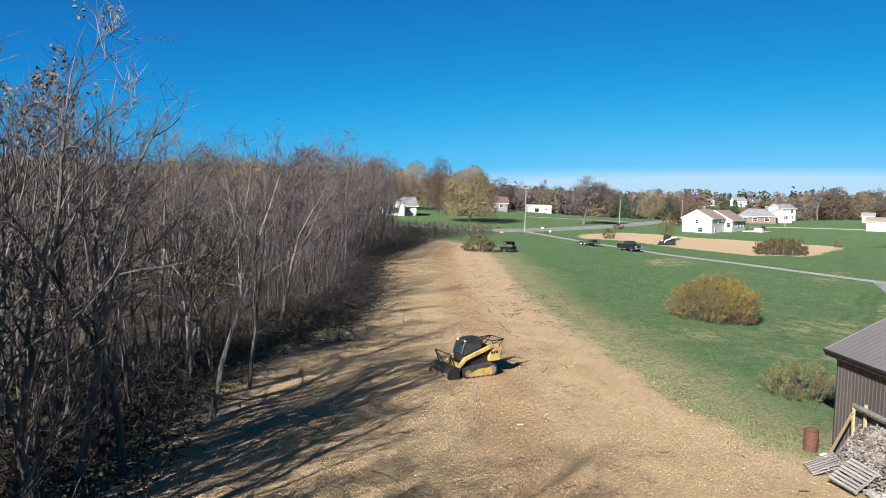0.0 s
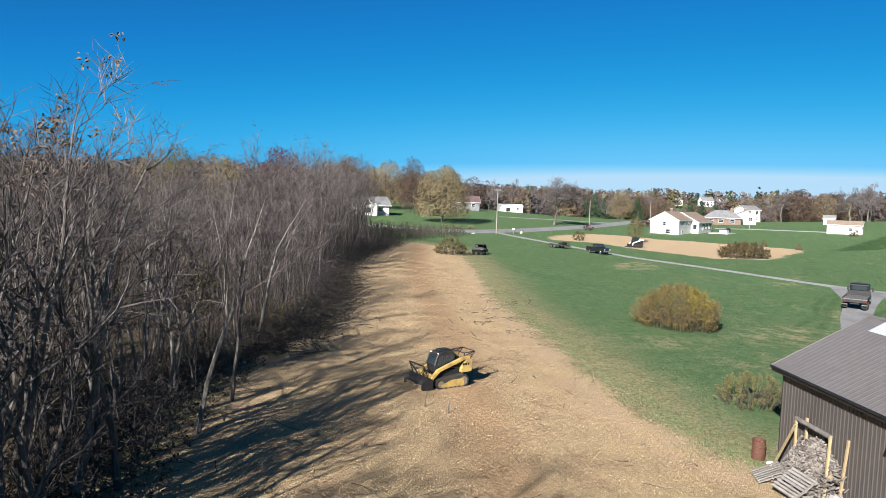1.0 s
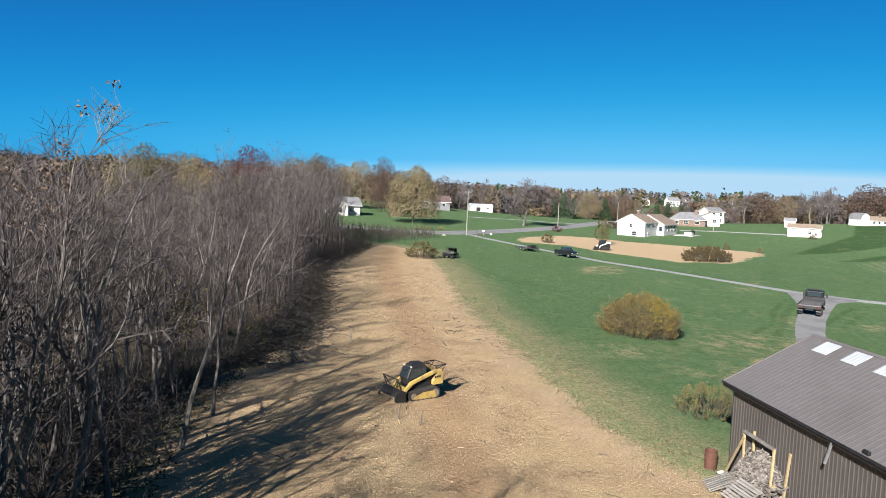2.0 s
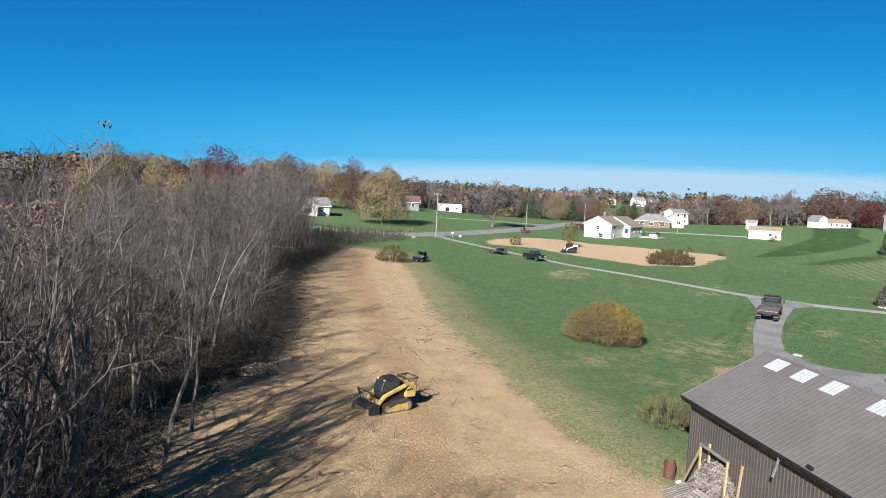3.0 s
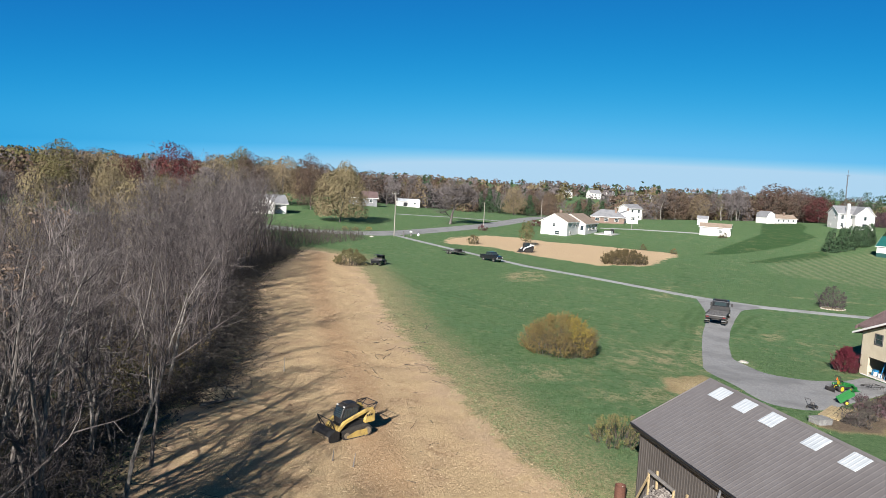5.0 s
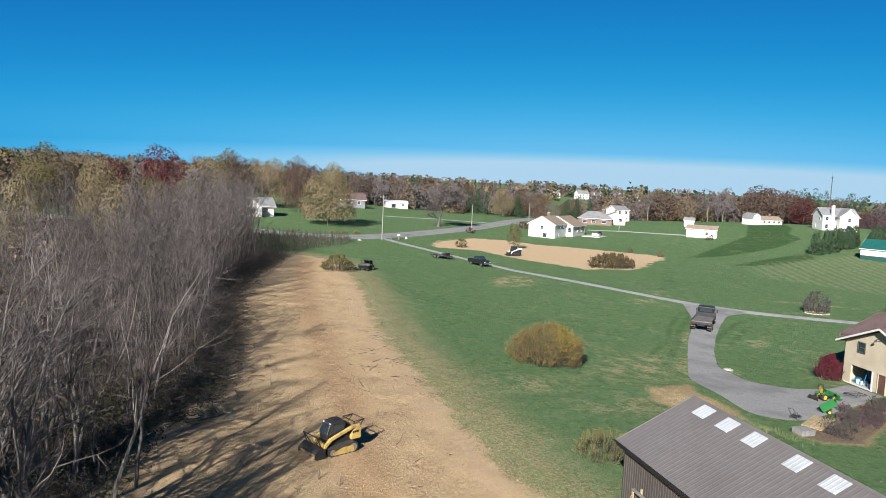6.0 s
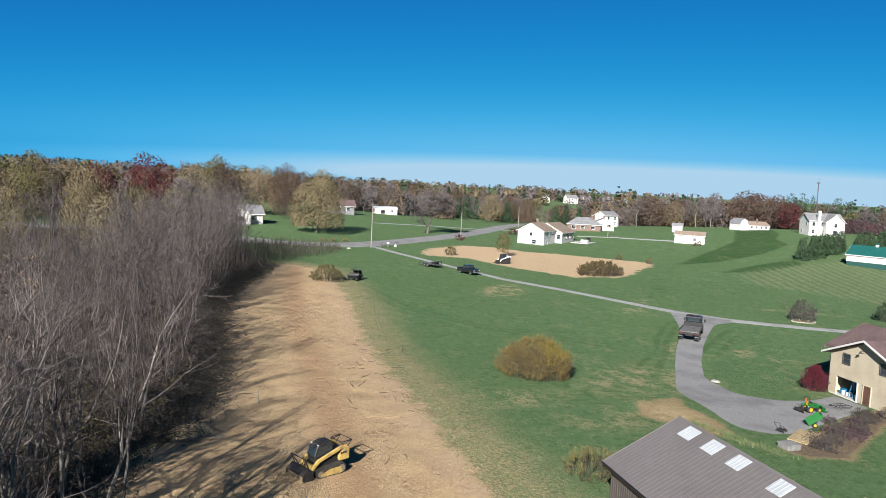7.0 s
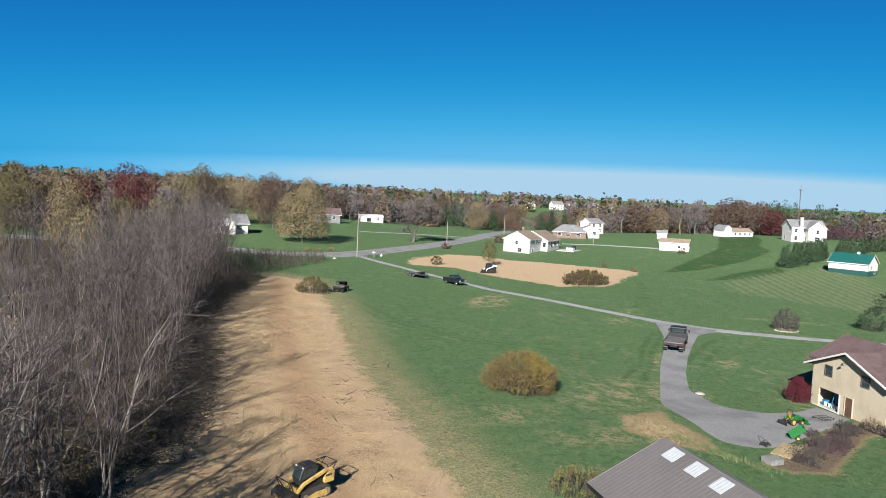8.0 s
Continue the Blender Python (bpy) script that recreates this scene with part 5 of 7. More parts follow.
    g = rods([(pts[0], pts[1]), (pts[1], pts[2]), (pts[2], pts[3]), ((-1.15, -0.62, 1.72), pts[1]), ((-1.15, 0.62, 1.72), pts[2]), ((-1.15, -0.62, 1.9), (-1.15, 0.62, 1.9)),
              ((-1.15, -0.62, 1.5), (-1.15, -0.62, 1.9)), ((-1.15, 0.62, 1.5), (-1.15, 0.62, 1.9)), ((-1.15, -0.62, 1.9), (-1.92, -0.62, 1.95)), ((-1.15, 0.62, 1.9), (-1.92, 0.62, 1.95))], 0.032)
    part("rear_guard", g, M_STEELBLK, t, "black tubular rear guard")
    # mulching head
    hd = part("mulching_head", prism([(1.22, 0.12), (1.2, 0.62), (1.5, 0.78), (1.85, 0.62), (1.98, 0.42), (1.9, 0.36), (1.6, 0.5), (1.42, 0.3), (1.4, 0.12)], -0.92, 0.92, "y", 0.02), M_STEELBLK, t, "black mulching head")
    for y in (-0.94, 0.94):
        part("end_plate", prism([(1.2, 0.05), (1.2, 0.64), (1.55, 0.78), (1.95, 0.5), (2.0, 0.15), (1.8, 0.03)], y - 0.03, y + 0.03, "y"), M_STEELBLK, hd)
    dr = bmesh.new()
    rod(dr, (1.68, -0.88, 0.27), (1.68, 0.88, 0.27), 0.17, n=14)
    for k in range(26):
        a, y = k * 2.2, -0.84 + 1.68 * k / 25
        box(dr, (1.68 + 0.2 * math.cos(a), y, 0.27 + 0.2 * math.sin(a)), (0.09, 0.06, 0.06), turn=(0, -math.degrees(a), 0))
    part("toothed_drum", dr, M_DUSTY, hd)
    pb = rods([((1.45, -0.8, 0.72), (1.75, -0.8, 1.42)), ((1.45, 0.8, 0.72), (1.75, 0.8, 1.42)), ((1.75, -0.8, 1.42), (1.75, 0.8, 1.42)), ((1.45, -0.3, 0.75), (1.75, -0.8, 1.42)), ((1.45, 0.3, 0.75), (1.75, 0.8, 1.42))], 0.036)
    part("push_bar", pb, M_STEELBLK, hd)
    hs = bmesh.new()
    for y in (-0.2, 0.0, 0.2):
        for a, b in (((0.9, y, 0.75), (1.1, y * 1.2, 1.0)), ((1.1, y * 1.2, 1.0), (1.35, y * 0.8, 0.75))):
            rod(hs, a, b, 0.025, n=6)
    part("hose", hs, M_RUBBER, t)
    bx = bmesh.new()
    box(bx, (0.98, 0, 0.62), (0.18, 1.2, 0.4), bevel=0.02)
    part("coupler", bx, M_CATYEL, t, "yellow quick coupler")
    return t


mulching_loader(stand(0.62, 36.7, 213.5) @ Matrix.Diagonal((0.93, 0.93, 0.93, 1)))


# ---- vehicles ----
def paint(name, c, rough=0.3, metal=0.0):
    return surf(name, c, [1.15 * v for v in c], [0.8 * v for v in c], 1.0, 8, rough, metal, relief=0.03, spec=0.5)


M_CARBLACK = paint("black_car_paint", (0.012, 0.013, 0.016), 0.2)
M_CHROME = surf("bright_metal", (0.6, 0.6, 0.6), (0.7, 0.7, 0.7), (0.5, 0.5, 0.5), 2, 10, 0.25, 0.9, relief=0)
M_GREYDECK = surf("worn_deck", (0.075, 0.072, 0.072), (0.15, 0.14, 0.135), (0.05, 0.047, 0.047), 1.4, 7, 0.75, 0.2, relief=0.2)
M_TRUCKDECK = surf("scraped_deck", (0.11, 0.105, 0.10), (0.25, 0.24, 0.23), (0.06, 0.057, 0.055), 1.6, 6, 0.7, 0.2, relief=0.2, stretch=(0.5, 2, 1))
M_WHITEPNT = paint("white_machine_paint", (0.68, 0.68, 0.66), 0.4)
M_JDGREEN = paint("tractor_green", (0.012, 0.115, 0.024), 0.4)
M_JDYEL = paint("tractor_yellow", (0.42, 0.31, 0.02), 0.5)
M_ORANGE = paint("orange_plastic", (0.65, 0.12, 0.02), 0.5)
M_TAIL = paint("red_lens", (0.16, 0.015, 0.015), 0.3)
M_BLUE = paint("blue_plastic", (0.015, 0.14, 0.28), 0.45)


def wheel(t, x, y, r, w, rim=M_CHROME, name="wheel"):
    """A tyre with its rim, axle across."""
    bm = bmesh.new()
    prof = [(-w / 2, r * 0.62), (-w / 2, r * 0.9), (-w * 0.36, r), (w * 0.36, r), (w / 2, r * 0.9), (w / 2, r * 0.62)]
    prev = None
    rows = [[bm.verts.new((x + q * math.cos(6.2832 * i / 18), y + o, r + q * math.sin(6.2832 * i / 18))) for i in range(18)] for o, q in prof]
    for a, b in zip(rows, rows[1:]):
        for i in range(18):
            bm.faces.new((a[i], a[(i + 1) % 18], b[(i + 1) % 18], b[i]))
    bmesh.ops.recalc_face_normals(bm, faces=bm.faces)
    p = part(name, bm, M_RUBBER, t, "black tyre")
    bm = bmesh.new()
    rod(bm, (x, y - w * 0.42, r), (x, y + w * 0.42, r), r * 0.64, n=14)
    rod(bm, (x, y - w * 0.52, r), (x, y + w * 0.52, r), r * 0.2, n=8)
    part("rim", bm, rim, p)
    return p


def pickup_body(t, L=5.6, W=1.95, mat=M_CARBLACK):
    """Body, cab, bed and fittings of a crew-cab pickup; the front is +x."""
    side = [(-L / 2, 0.55), (-L / 2, 1.12), (-L / 2 + 0.05, 1.2), (0.95, 1.2), (1.15, 1.22), (L / 2 - 0.25, 1.12), (L / 2, 0.95), (L / 2, 0.5), (L / 2 - 0.4, 0.42), (-L / 2 + 0.3, 0.42)]
    bm = prism(side, -W / 2, W / 2, "y", 0.05)
    part("body", bm, mat, t)
    part("bed", blk((-L / 2 + 0.95, 0, 1.17), (1.65, W - 0.3, 0.12)), M_RUBBER, t, "dark open cargo bed")
    for y in (-W / 2 + 0.06, W / 2 - 0.06):
        part("bed_rail", blk((-L / 2 + 0.95, y, 1.24), (1.8, 0.1, 0.06), 0.02), mat, t)
    cab = part("cab", prism([(-0.95, 1.18), (-0.8, 1.8), (-0.6, 1.86), (0.55, 1.86), (0.75, 1.8), (1.3, 1.2)], -W / 2 + 0.12, W / 2 - 0.12, "y", 0.05), mat, t)
    for y in (-W / 2 + 0.105, W / 2 - 0.105):
        for a, b in (((-0.78, 1.24), (-0.05, 1.74)), ((0.05, 1.24), (0.72, 1.74))):
            part("side_window", prism([(a[0], a[1]), (b[0] + (0.3 if a[0] > 0 else 0), a[1]), (b[0], b[1]), (a[0] + (0.12 if a[0] < 0 else 0), b[1])], y - 0.01, y + 0.01, "y"), M_GLASS, cab)
    part("windscreen", prism([(1.27, 1.26), (0.78, 1.78), (0.80, 1.80), (1.30, 1.27)], -W / 2 + 0.22, W / 2 - 0.22, "y"), M_GLASS, cab)
    part("rear_window", prism([(-0.93, 1.3), (-0.82, 1.74), (-0.84, 1.76), (-0.96, 1.3)], -W / 2 + 0.25, W / 2 - 0.25, "y"), M_GLASS, cab)
    part("front_bumper", blk((L / 2 + 0.05, 0, 0.58), (0.14, W - 0.05, 0.22), 0.04), M_CHROME, t, "chrome bumper")
    part("rear_bumper", blk((-L / 2 - 0.06, 0, 0.58), (0.14, W - 0.1, 0.2), 0.04), M_CHROME, t, "chrome bumper")
    part("grille", blk((L / 2 + 0.01, 0, 0.86), (0.05, W * 0.5, 0.26), 0.02), M_STEELBLK, t)
    for y in (-W / 2 + 0.25, W / 2 - 0.25):
        part("headlight", blk((L / 2 + 0.01, y, 0.88), (0.05, 0.32, 0.2), 0.02), M_LENS, t, "clear headlight")
        part("tail_light", blk((-L / 2 - 0.01, y * 1.12, 0.98), (0.04, 0.14, 0.3), 0.01), M_TAIL, t, "red tail light")
        part("mirror", blk((0.95, y * 1.5, 1.32), (0.08, 0.22, 0.18), 0.03), mat, t)
        for x in (-1.7, 1.75):
            wheel(t, x, y * 1.16, 0.40, 0.27)


pk = thing("pickup", "black crew-cab pickup with chrome bumpers on the gravel lane", "pickup", stand(31.4, 138.2, -60, 0.04) @ Matrix.Diagonal((0.88, 0.95, 1.0, 1)))
pickup_body(pk)


def car_trailer(m):
    t = thing("car_trailer", "low flat two-axle trailer with a grey deck and fenders", "trailer", m)
    for k in range(9):
        part("deck_plank", blk((0, -0.84 + 0.21 * k, 0.66), (4.9, 0.19, 0.05)), M_GREYDECK, t)
    part("frame", rods([((-2.5, -1, 0.58), (2.5, -1, 0.58)), ((-2.5, 1, 0.58), (2.5, 1, 0.58)), ((-2.5, -1, 0.58), (-2.5, 1, 0.58)), ((2.5, -1, 0.58), (2.5, 1, 0.58)), ((2.5, -0.9, 0.58), (3.9, 0, 0.52)), ((2.5, 0.9, 0.58), (3.9, 0, 0.52))], 0.06), M_STEELBLK, t)
    for y in (-1.12, 1.12):
        part("fender", prism([(-1.1, 0.55), (-0.95, 0.86), (0.75, 0.86), (0.9, 0.55), (0.85, 0.55), (0.72, 0.82), (-0.92, 0.82), (-1.05, 0.55)], y - 0.13, y + 0.13, "y"), M_CHROME, t, "bright fender")
        for x in (-0.55, 0.38):
            wheel(t, x, y, 0.36, 0.22)
    part("jack", rods([((3.5, 0, 0.1), (3.5, 0, 1.0)), ((3.4, 0, 1.0), (3.7, 0, 1.0))], 0.04), M_STEELBLK, t)
    part("ramp_gate", rods([((2.45, -0.9, 0.7), (2.5, -0.9, 1.3)), ((2.45, 0.9, 0.7), (2.5, 0.9, 1.3)), ((2.5, -0.9, 1.3), (2.5, 0.9, 1.3)), ((2.48, -0.9, 1.0), (2.48, 0.9, 1.0))], 0.035), M_STEELBLK, t)
    part("tool_box", blk((1.7, 0, 0.95), (0.7, 1.5, 0.5), 0.04), M_STEELBLK, t, "black tool box")
    part("spare_tyre", rod(bmesh.new(), (0.6, 0.3, 0.69), (0.6, 0.3, 0.9), 0.36, n=16), M_RUBBER, t)


car_trailer(stand(25.0, 147.2, -58, 0.03))


def utv(m):
    t = thing("utility_vehicle", "black side-by-side utility vehicle parked on the grass", "utility vehicle", m)
    part("body", prism([(-1.35, 0.45), (-1.35, 0.95), (-0.2, 0.95), (-0.1, 0.6), (0.6, 0.6), (0.75, 1.05), (1.3, 0.95), (1.45, 0.6), (1.3, 0.4)], -0.68, 0.68, "y", 0.04), M_CARBLACK, t)
    part("cargo_bed", prism([(-1.45, 0.92), (-1.45, 1.2), (-1.4, 1.2), (-1.4, 0.97), (-0.45, 0.97), (-0.45, 1.2), (-0.4, 1.2), (-0.4, 0.92)], -0.7, 0.7, "y"), M_GREYDECK, t, "grey cargo bed")
    part("seat", blk((0.0, 0, 0.85), (0.5, 1.2, 0.2), 0.05), M_RUBBER, t)
    part("seat_back", blk((-0.25, 0, 1.15), (0.14, 1.2, 0.5), 0.05), M_RUBBER, t)
    c = [(-0.38, 0.95), (-0.38, 1.85), (0.55, 1.85), (0.85, 1.05)]
    for y in (-0.62, 0.62):
        part("roll_bar", rods([((c[i][0], y, c[i][1]), (c[i + 1][0], y, c[i + 1][1])) for i in range(3)], 0.035), M_STEELBLK, t)
    part("roof", blk((0.08, 0, 1.88), (1.05, 1.35, 0.06), 0.02), M_STEELBLK, t)
    part("windscreen", prism([(0.83, 1.1), (0.56, 1.8), (0.58, 1.81), (0.86, 1.11)], -0.58, 0.58, "y"), M_GLASS, t)
    part("tailgate", blk((-1.46, 0, 1.06), (0.05, 1.36, 0.28), 0.02), M_STEELBLK, t, "dark tailgate")
    for y in (-0.62, 0.62):
        for x in (-0.95, 0.98):
            wheel(t, x, y, 0.32, 0.26)
        part("headlight", blk((1.36, y * 0.7, 0.8), (0.05, 0.2, 0.12), 0.02), M_LENS, t)


utv(stand(7.6, 121.3, 62) @ Matrix.Diagonal((1.15, 1.2, 0.92, 1)))


def white_skid_loader(m):
    t = thing("skid_loader", "white and black tracked skid loader parked on bare soil", "loader", m)
    for y in (-0.72, 0.72):
        track(t, y, 2.1, 0.66, 0.4, (M_RUBBER, M_STEELBLK, M_STEELBLK), -0.1)
    part("body", prism([(-1.5, 0.5), (0.8, 0.45), (0.9, 0.8), (0.3, 1.1), (-0.9, 1.45), (-1.5, 1.4)], -0.5, 0.5, "y", 0.04), M_STEELBLK, t, "dark body")
    cab = part("cab", prism([(-0.6, 1.0), (0.75, 0.9), (0.6, 1.95), (0.5, 2.02), (-0.5, 2.02)], -0.45, 0.45, "y", 0.04), M_STEELBLK, t, "black cab")
    for y in (-0.46, 0.46):
        part("side_window", prism([(-0.45, 1.25), (0.6, 1.2), (0.48, 1.9), (-0.42, 1.9)], y - 0.01, y + 0.01, "y"), M_GLASS, cab)
        part("lift_arm", prism([(-1.5, 1.3), (-1.45, 1.62), (-1.0, 1.62), (0.9, 0.95), (1.25, 0.4), (1.05, 0.35), (0.7, 0.85), (-1.1, 1.4)], y * 1.35 - 0.08, y * 1.35 + 0.08, "y", 0.01), M_WHITEPNT, t, "white lift arm")
    part("bucket", prism([(1.2, 0.1), (1.25, 0.7), (1.32, 0.7), (1.4, 0.25), (1.95, 0.08), (1.95, 0.03), (1.2, 0.03)], -0.9, 0.9, "y"), M_STEELBLK, t, "black bucket")


white_skid_loader(stand(44.6, 160.5, 195) @ Matrix.Diagonal((1.12, 1.12, 1.12, 1)))


def flatbed_truck(m):
    t = thing("flatbed_truck", "black flatbed dump truck with a worn grey deck on the driveway", "truck", m)
    L = 7.2
    part("chassis", prism([(-3.5, 0.6), (-3.5, 0.85), (3.3, 0.85), (3.5, 0.75), (3.5, 0.55), (-3.3, 0.55)], -0.45, 0.45, "y"), M_STEELBLK, t)
    bed = part("flat_bed", blk((-1.35, 0, 1.08), (4.4, 2.4, 0.16), 0.03), M_TRUCKDECK, t, "worn grey steel deck")
    for k in range(8):
        part("deck_rib", blk((-3.3 + 0.56 * k, 0, 1.165), (0.05, 2.3, 0.012)), M_STEELBLK, bed)
    for y in (-1.2, 1.2):
        part("side_rail", blk((-1.35, y, 1.2), (4.4, 0.07, 0.14), 0.01), M_STEELBLK, bed)
    part("headboard", blk((0.86, 0, 1.42), (0.08, 2.3, 0.55), 0.02), M_STEELBLK, bed, "black headboard")
    part("rear_sill", blk((-3.58, 0, 0.92), (0.12, 2.4, 0.3), 0.02), M_STEELBLK, t)
    for y in (-0.95, 0.95):
        part("tail_light", blk((-3.655, y, 0.95), (0.03, 0.32, 0.12), 0.01), M_TAIL, t, "red tail light")
        part("mud_flap", blk((-3.3, y, 0.42), (0.03, 0.55, 0.45)), M_RUBBER, t)
        part("step_plate", blk((-3.62, y, 0.55), (0.2, 0.5, 0.08)), M_CHROME, t)
    cab = part("cab", prism([(0.98, 0.75), (0.98, 2.3), (1.12, 2.45), (2.05, 2.45), (2.25, 2.32), (2.6, 1.5), (3.6, 1.38), (3.75, 1.2), (3.75, 0.7)], -0.98, 0.98, "y", 0.06), M_CARBLACK, t, "black cab")
    for y in (-0.99, 0.99):
        part("side_window", prism([(1.2, 1.5), (2.5, 1.48), (2.18, 2.08), (1.25, 2.08)], y - 0.01, y + 0.01, "y"), M_GLASS, cab)
        part("mirror", blk((2.35, y * 1.26, 1.75), (0.1, 0.2, 0.42), 0.03), M_STEELBLK, t)
        part("mirror_arm", rods([((2.4, y, 1.85), (2.35, y * 1.25, 1.85))], 0.02), M_STEELBLK, t)
    part("rear_window", blk((0.965, 0, 1.98), (0.02, 1.4, 0.42)), M_GLASS, cab)
    part("windscreen", prism([(2.58, 1.54), (2.24, 2.12), (2.27, 2.13), (2.62, 1.55)], -0.82, 0.82, "y"), M_GLASS, cab)
    part("light_bar", blk((1.3, 0, 2.52), (0.22, 1.5, 0.12), 0.03), M_STEELBLK, cab)
    part("front_bumper", blk((3.85, 0, 0.6), (0.16, 2.0, 0.28), 0.04), M_CHROME, t)
    for y in (-1.02, 1.02):
        wheel(t, 2.9, y * 0.92, 0.42, 0.26)
        wheel(t, -1.9, y, 0.42, 0.46)
        part("fender_plate", prism([(2.35, 0.75), (2.45, 1.0), (3.35, 1.0), (3.45, 0.75)], y * 0.98 - 0.06, y * 0.98 + 0.06, "y"), M_CARBLACK, t)


flatbed_truck(stand(52.3, 86.6, 55, 0.05) @ Matrix.Diagonal((1.1, 1.1, 1.1, 1)))


def small_tractor(m):
    t = thing("tractor", "small green and yellow tractor with a front loader on the driveway", "tractor", m)
    part("hood", prism([(0.0, 0.6), (0.0, 1.12), (0.9, 1.05), (1.15, 0.9), (1.15, 0.55)], -0.3, 0.3, "y", 0.05), M_JDGREEN, t, "green hood")
    part("chassis", blk((0.1, 0, 0.5), (2.0, 0.4, 0.3), 0.03), M_STEELBLK, t)
    part("seat", prism([(-0.55, 0.85), (-0.1, 0.85), (-0.1, 0.95), (-0.45, 0.97), (-0.5, 1.35), (-0.62, 1.35)], -0.24, 0.24, "y", 0.03), M_JDYEL, t, "yellow seat")
    part("roll_bar", rods([((-0.7, -0.42, 0.7), (-0.75, -0.42, 1.95)), ((-0.7, 0.42, 0.7), (-0.75, 0.42, 1.95)), ((-0.75, -0.42, 1.95), (-0.75, 0.42, 1.95))], 0.04), M_STEELBLK, t)
    part("warning_triangle", prism([(-0.2, 1.45), (0.2, 1.45), (0.0, 1.8)], -0.82, -0.80, "x"), M_ORANGE, t, "orange slow-vehicle sign")
    part("steering_wheel", rod(bmesh.new(), (0.02, 0, 1.18), (0.05, 0, 1.2), 0.19, n=14), M_STEELBLK, t)
    for y in (-0.48, 0.48):
        wheel(t, -0.55, y * 1.1, 0.45, 0.3, M_JDYEL)
        wheel(t, 0.95, y * 0.95, 0.28, 0.2, M_JDYEL)
        part("fender", prism([(-1.0, 0.8), (-0.9, 1.0), (-0.2, 1.0), (-0.1, 0.8)], y - 0.14, y + 0.14, "y", 0.02), M_JDGREEN, t, "green fender")
        part("loader_arm", prism([(0.15, 0.95), (0.2, 1.15), (1.3, 0.95), (1.75, 0.45), (1.62, 0.38), (1.2, 0.8)], y * 0.85 - 0.05, y * 0.85 + 0.05, "y"), M_JDGREEN, t, "green loader arm")
    part("bucket", prism([(1.65, 0.15), (1.68, 0.62), (1.75, 0.62), (1.82, 0.25), (2.3, 0.12), (2.3, 0.08), (1.65, 0.08)], -0.65, 0.65, "y"), M_JDGREEN, t, "green bucket")
    hitch = part("rear_blade", prism([(-1.75, 0.1), (-1.85, 0.35), (-1.75, 0.6), (-1.7, 0.6), (-1.78, 0.35), (-1.7, 0.1)], -0.75, 0.75, "y"), M_STEELBLK, t, "black rear blade")
    part("link", rods([((-1.75, 0, 0.45), (-0.9, -0.25, 0.5)), ((-1.75, 0, 0.45), (-0.9, 0.25, 0.5)), ((-1.7, 0, 0.6), (-0.85, 0, 0.95))], 0.035), M_STEELBLK, hitch)


small_tractor(stand(46.0, 53.3, 8, 0.05) @ Matrix.Diagonal((0.74, 0.74, 0.74, 1)))


def dump_cart(m):
    t = thing("dump_cart", "green tipping garden cart with yellow wheels", "cart", m)
    tip = Matrix.Rotation(radians(-38), 4, "Y")
    bm = prism([(-0.85, 0.35), (-0.85, 0.85), (-0.8, 0.85), (-0.8, 0.42), (0.8, 0.42), (0.95, 0.8), (1.0, 0.8), (0.85, 0.35)], -0.58, 0.58, "y")
    bmesh.ops.transform(bm, matrix=Matrix.Translation((0, 0, 0.35)) @ tip, verts=bm.verts)
    part("tub", bm, M_JDGREEN, t, "green tub tipped on end")
    for y in (-0.55, 0.55):
        bm = bmesh.new()
        box(bm, (0, y, 0.62), (1.7, 0.05, 0.5))
        bmesh.ops.transform(bm, matrix=Matrix.Translation((0, 0, 0.35)) @ tip, verts=bm.verts)
        part("tub_side", bm, M_JDGREEN, t)
        wheel(t, -0.3, y * 1.15, 0.24, 0.16, M_JDYEL)
    part("drawbar", rods([((-0.4, 0, 0.3), (-1.5, 0.1, 0.25))], 0.035), M_STEELBLK, t)


dump_cart(stand(43.1, 48.6, -25, 0.05) @ Matrix.Diagonal((0.78, 0.78, 0.78, 1)))


# ---- houses ----
M_SIDING = surf("white_siding", (0.58, 0.56, 0.53), (0.63, 0.61, 0.58), (0.52, 0.50, 0.475), 0.4, 4, 0.6, relief=0.1, stretch=(0.3, 0.3, 3))
M_TANSHINGLE = surf("tan_shingle", (0.22, 0.168, 0.125), (0.28, 0.215, 0.165), (0.18, 0.14, 0.105), 0.6, 6, 0.9, relief=0.3)
M_GREYSHINGLE = surf("grey_shingle", (0.17, 0.17, 0.175), (0.23, 0.23, 0.235), (0.13, 0.13, 0.135), 0.6, 6, 0.9, relief=0.3)
M_BROWNSHINGLE = surf("brown_shingle", (0.10, 0.065, 0.062), (0.145, 0.10, 0.095), (0.075, 0.05, 0.048), 0.7, 7, 0.9, relief=0.3)
M_TANWALL = surf("tan_stucco", (0.45, 0.385, 0.28), (0.50, 0.43, 0.315), (0.40, 0.34, 0.245), 0.5, 6, 0.85, relief=0.3)
M_BRICK = surf("red_brown_brick", (0.17, 0.115, 0.09), (0.22, 0.155, 0.125), (0.13, 0.09, 0.07), 0.5, 9, 0.9, relief=0.3, stretch=(1, 1, 3))
M_GREENROOF = paint("green_metal_roof", (0.010, 0.085, 0.075), 0.5)
M_DARKGREEN = paint("green_wainscot", (0.015, 0.06, 0.052), 0.5)
M_WHITEROOF = surf("white_metal_roof", (0.55, 0.57, 0.58), (0.6, 0.62, 0.63), (0.5, 0.52, 0.53), 0.4, 4, 0.4, relief=0.05)
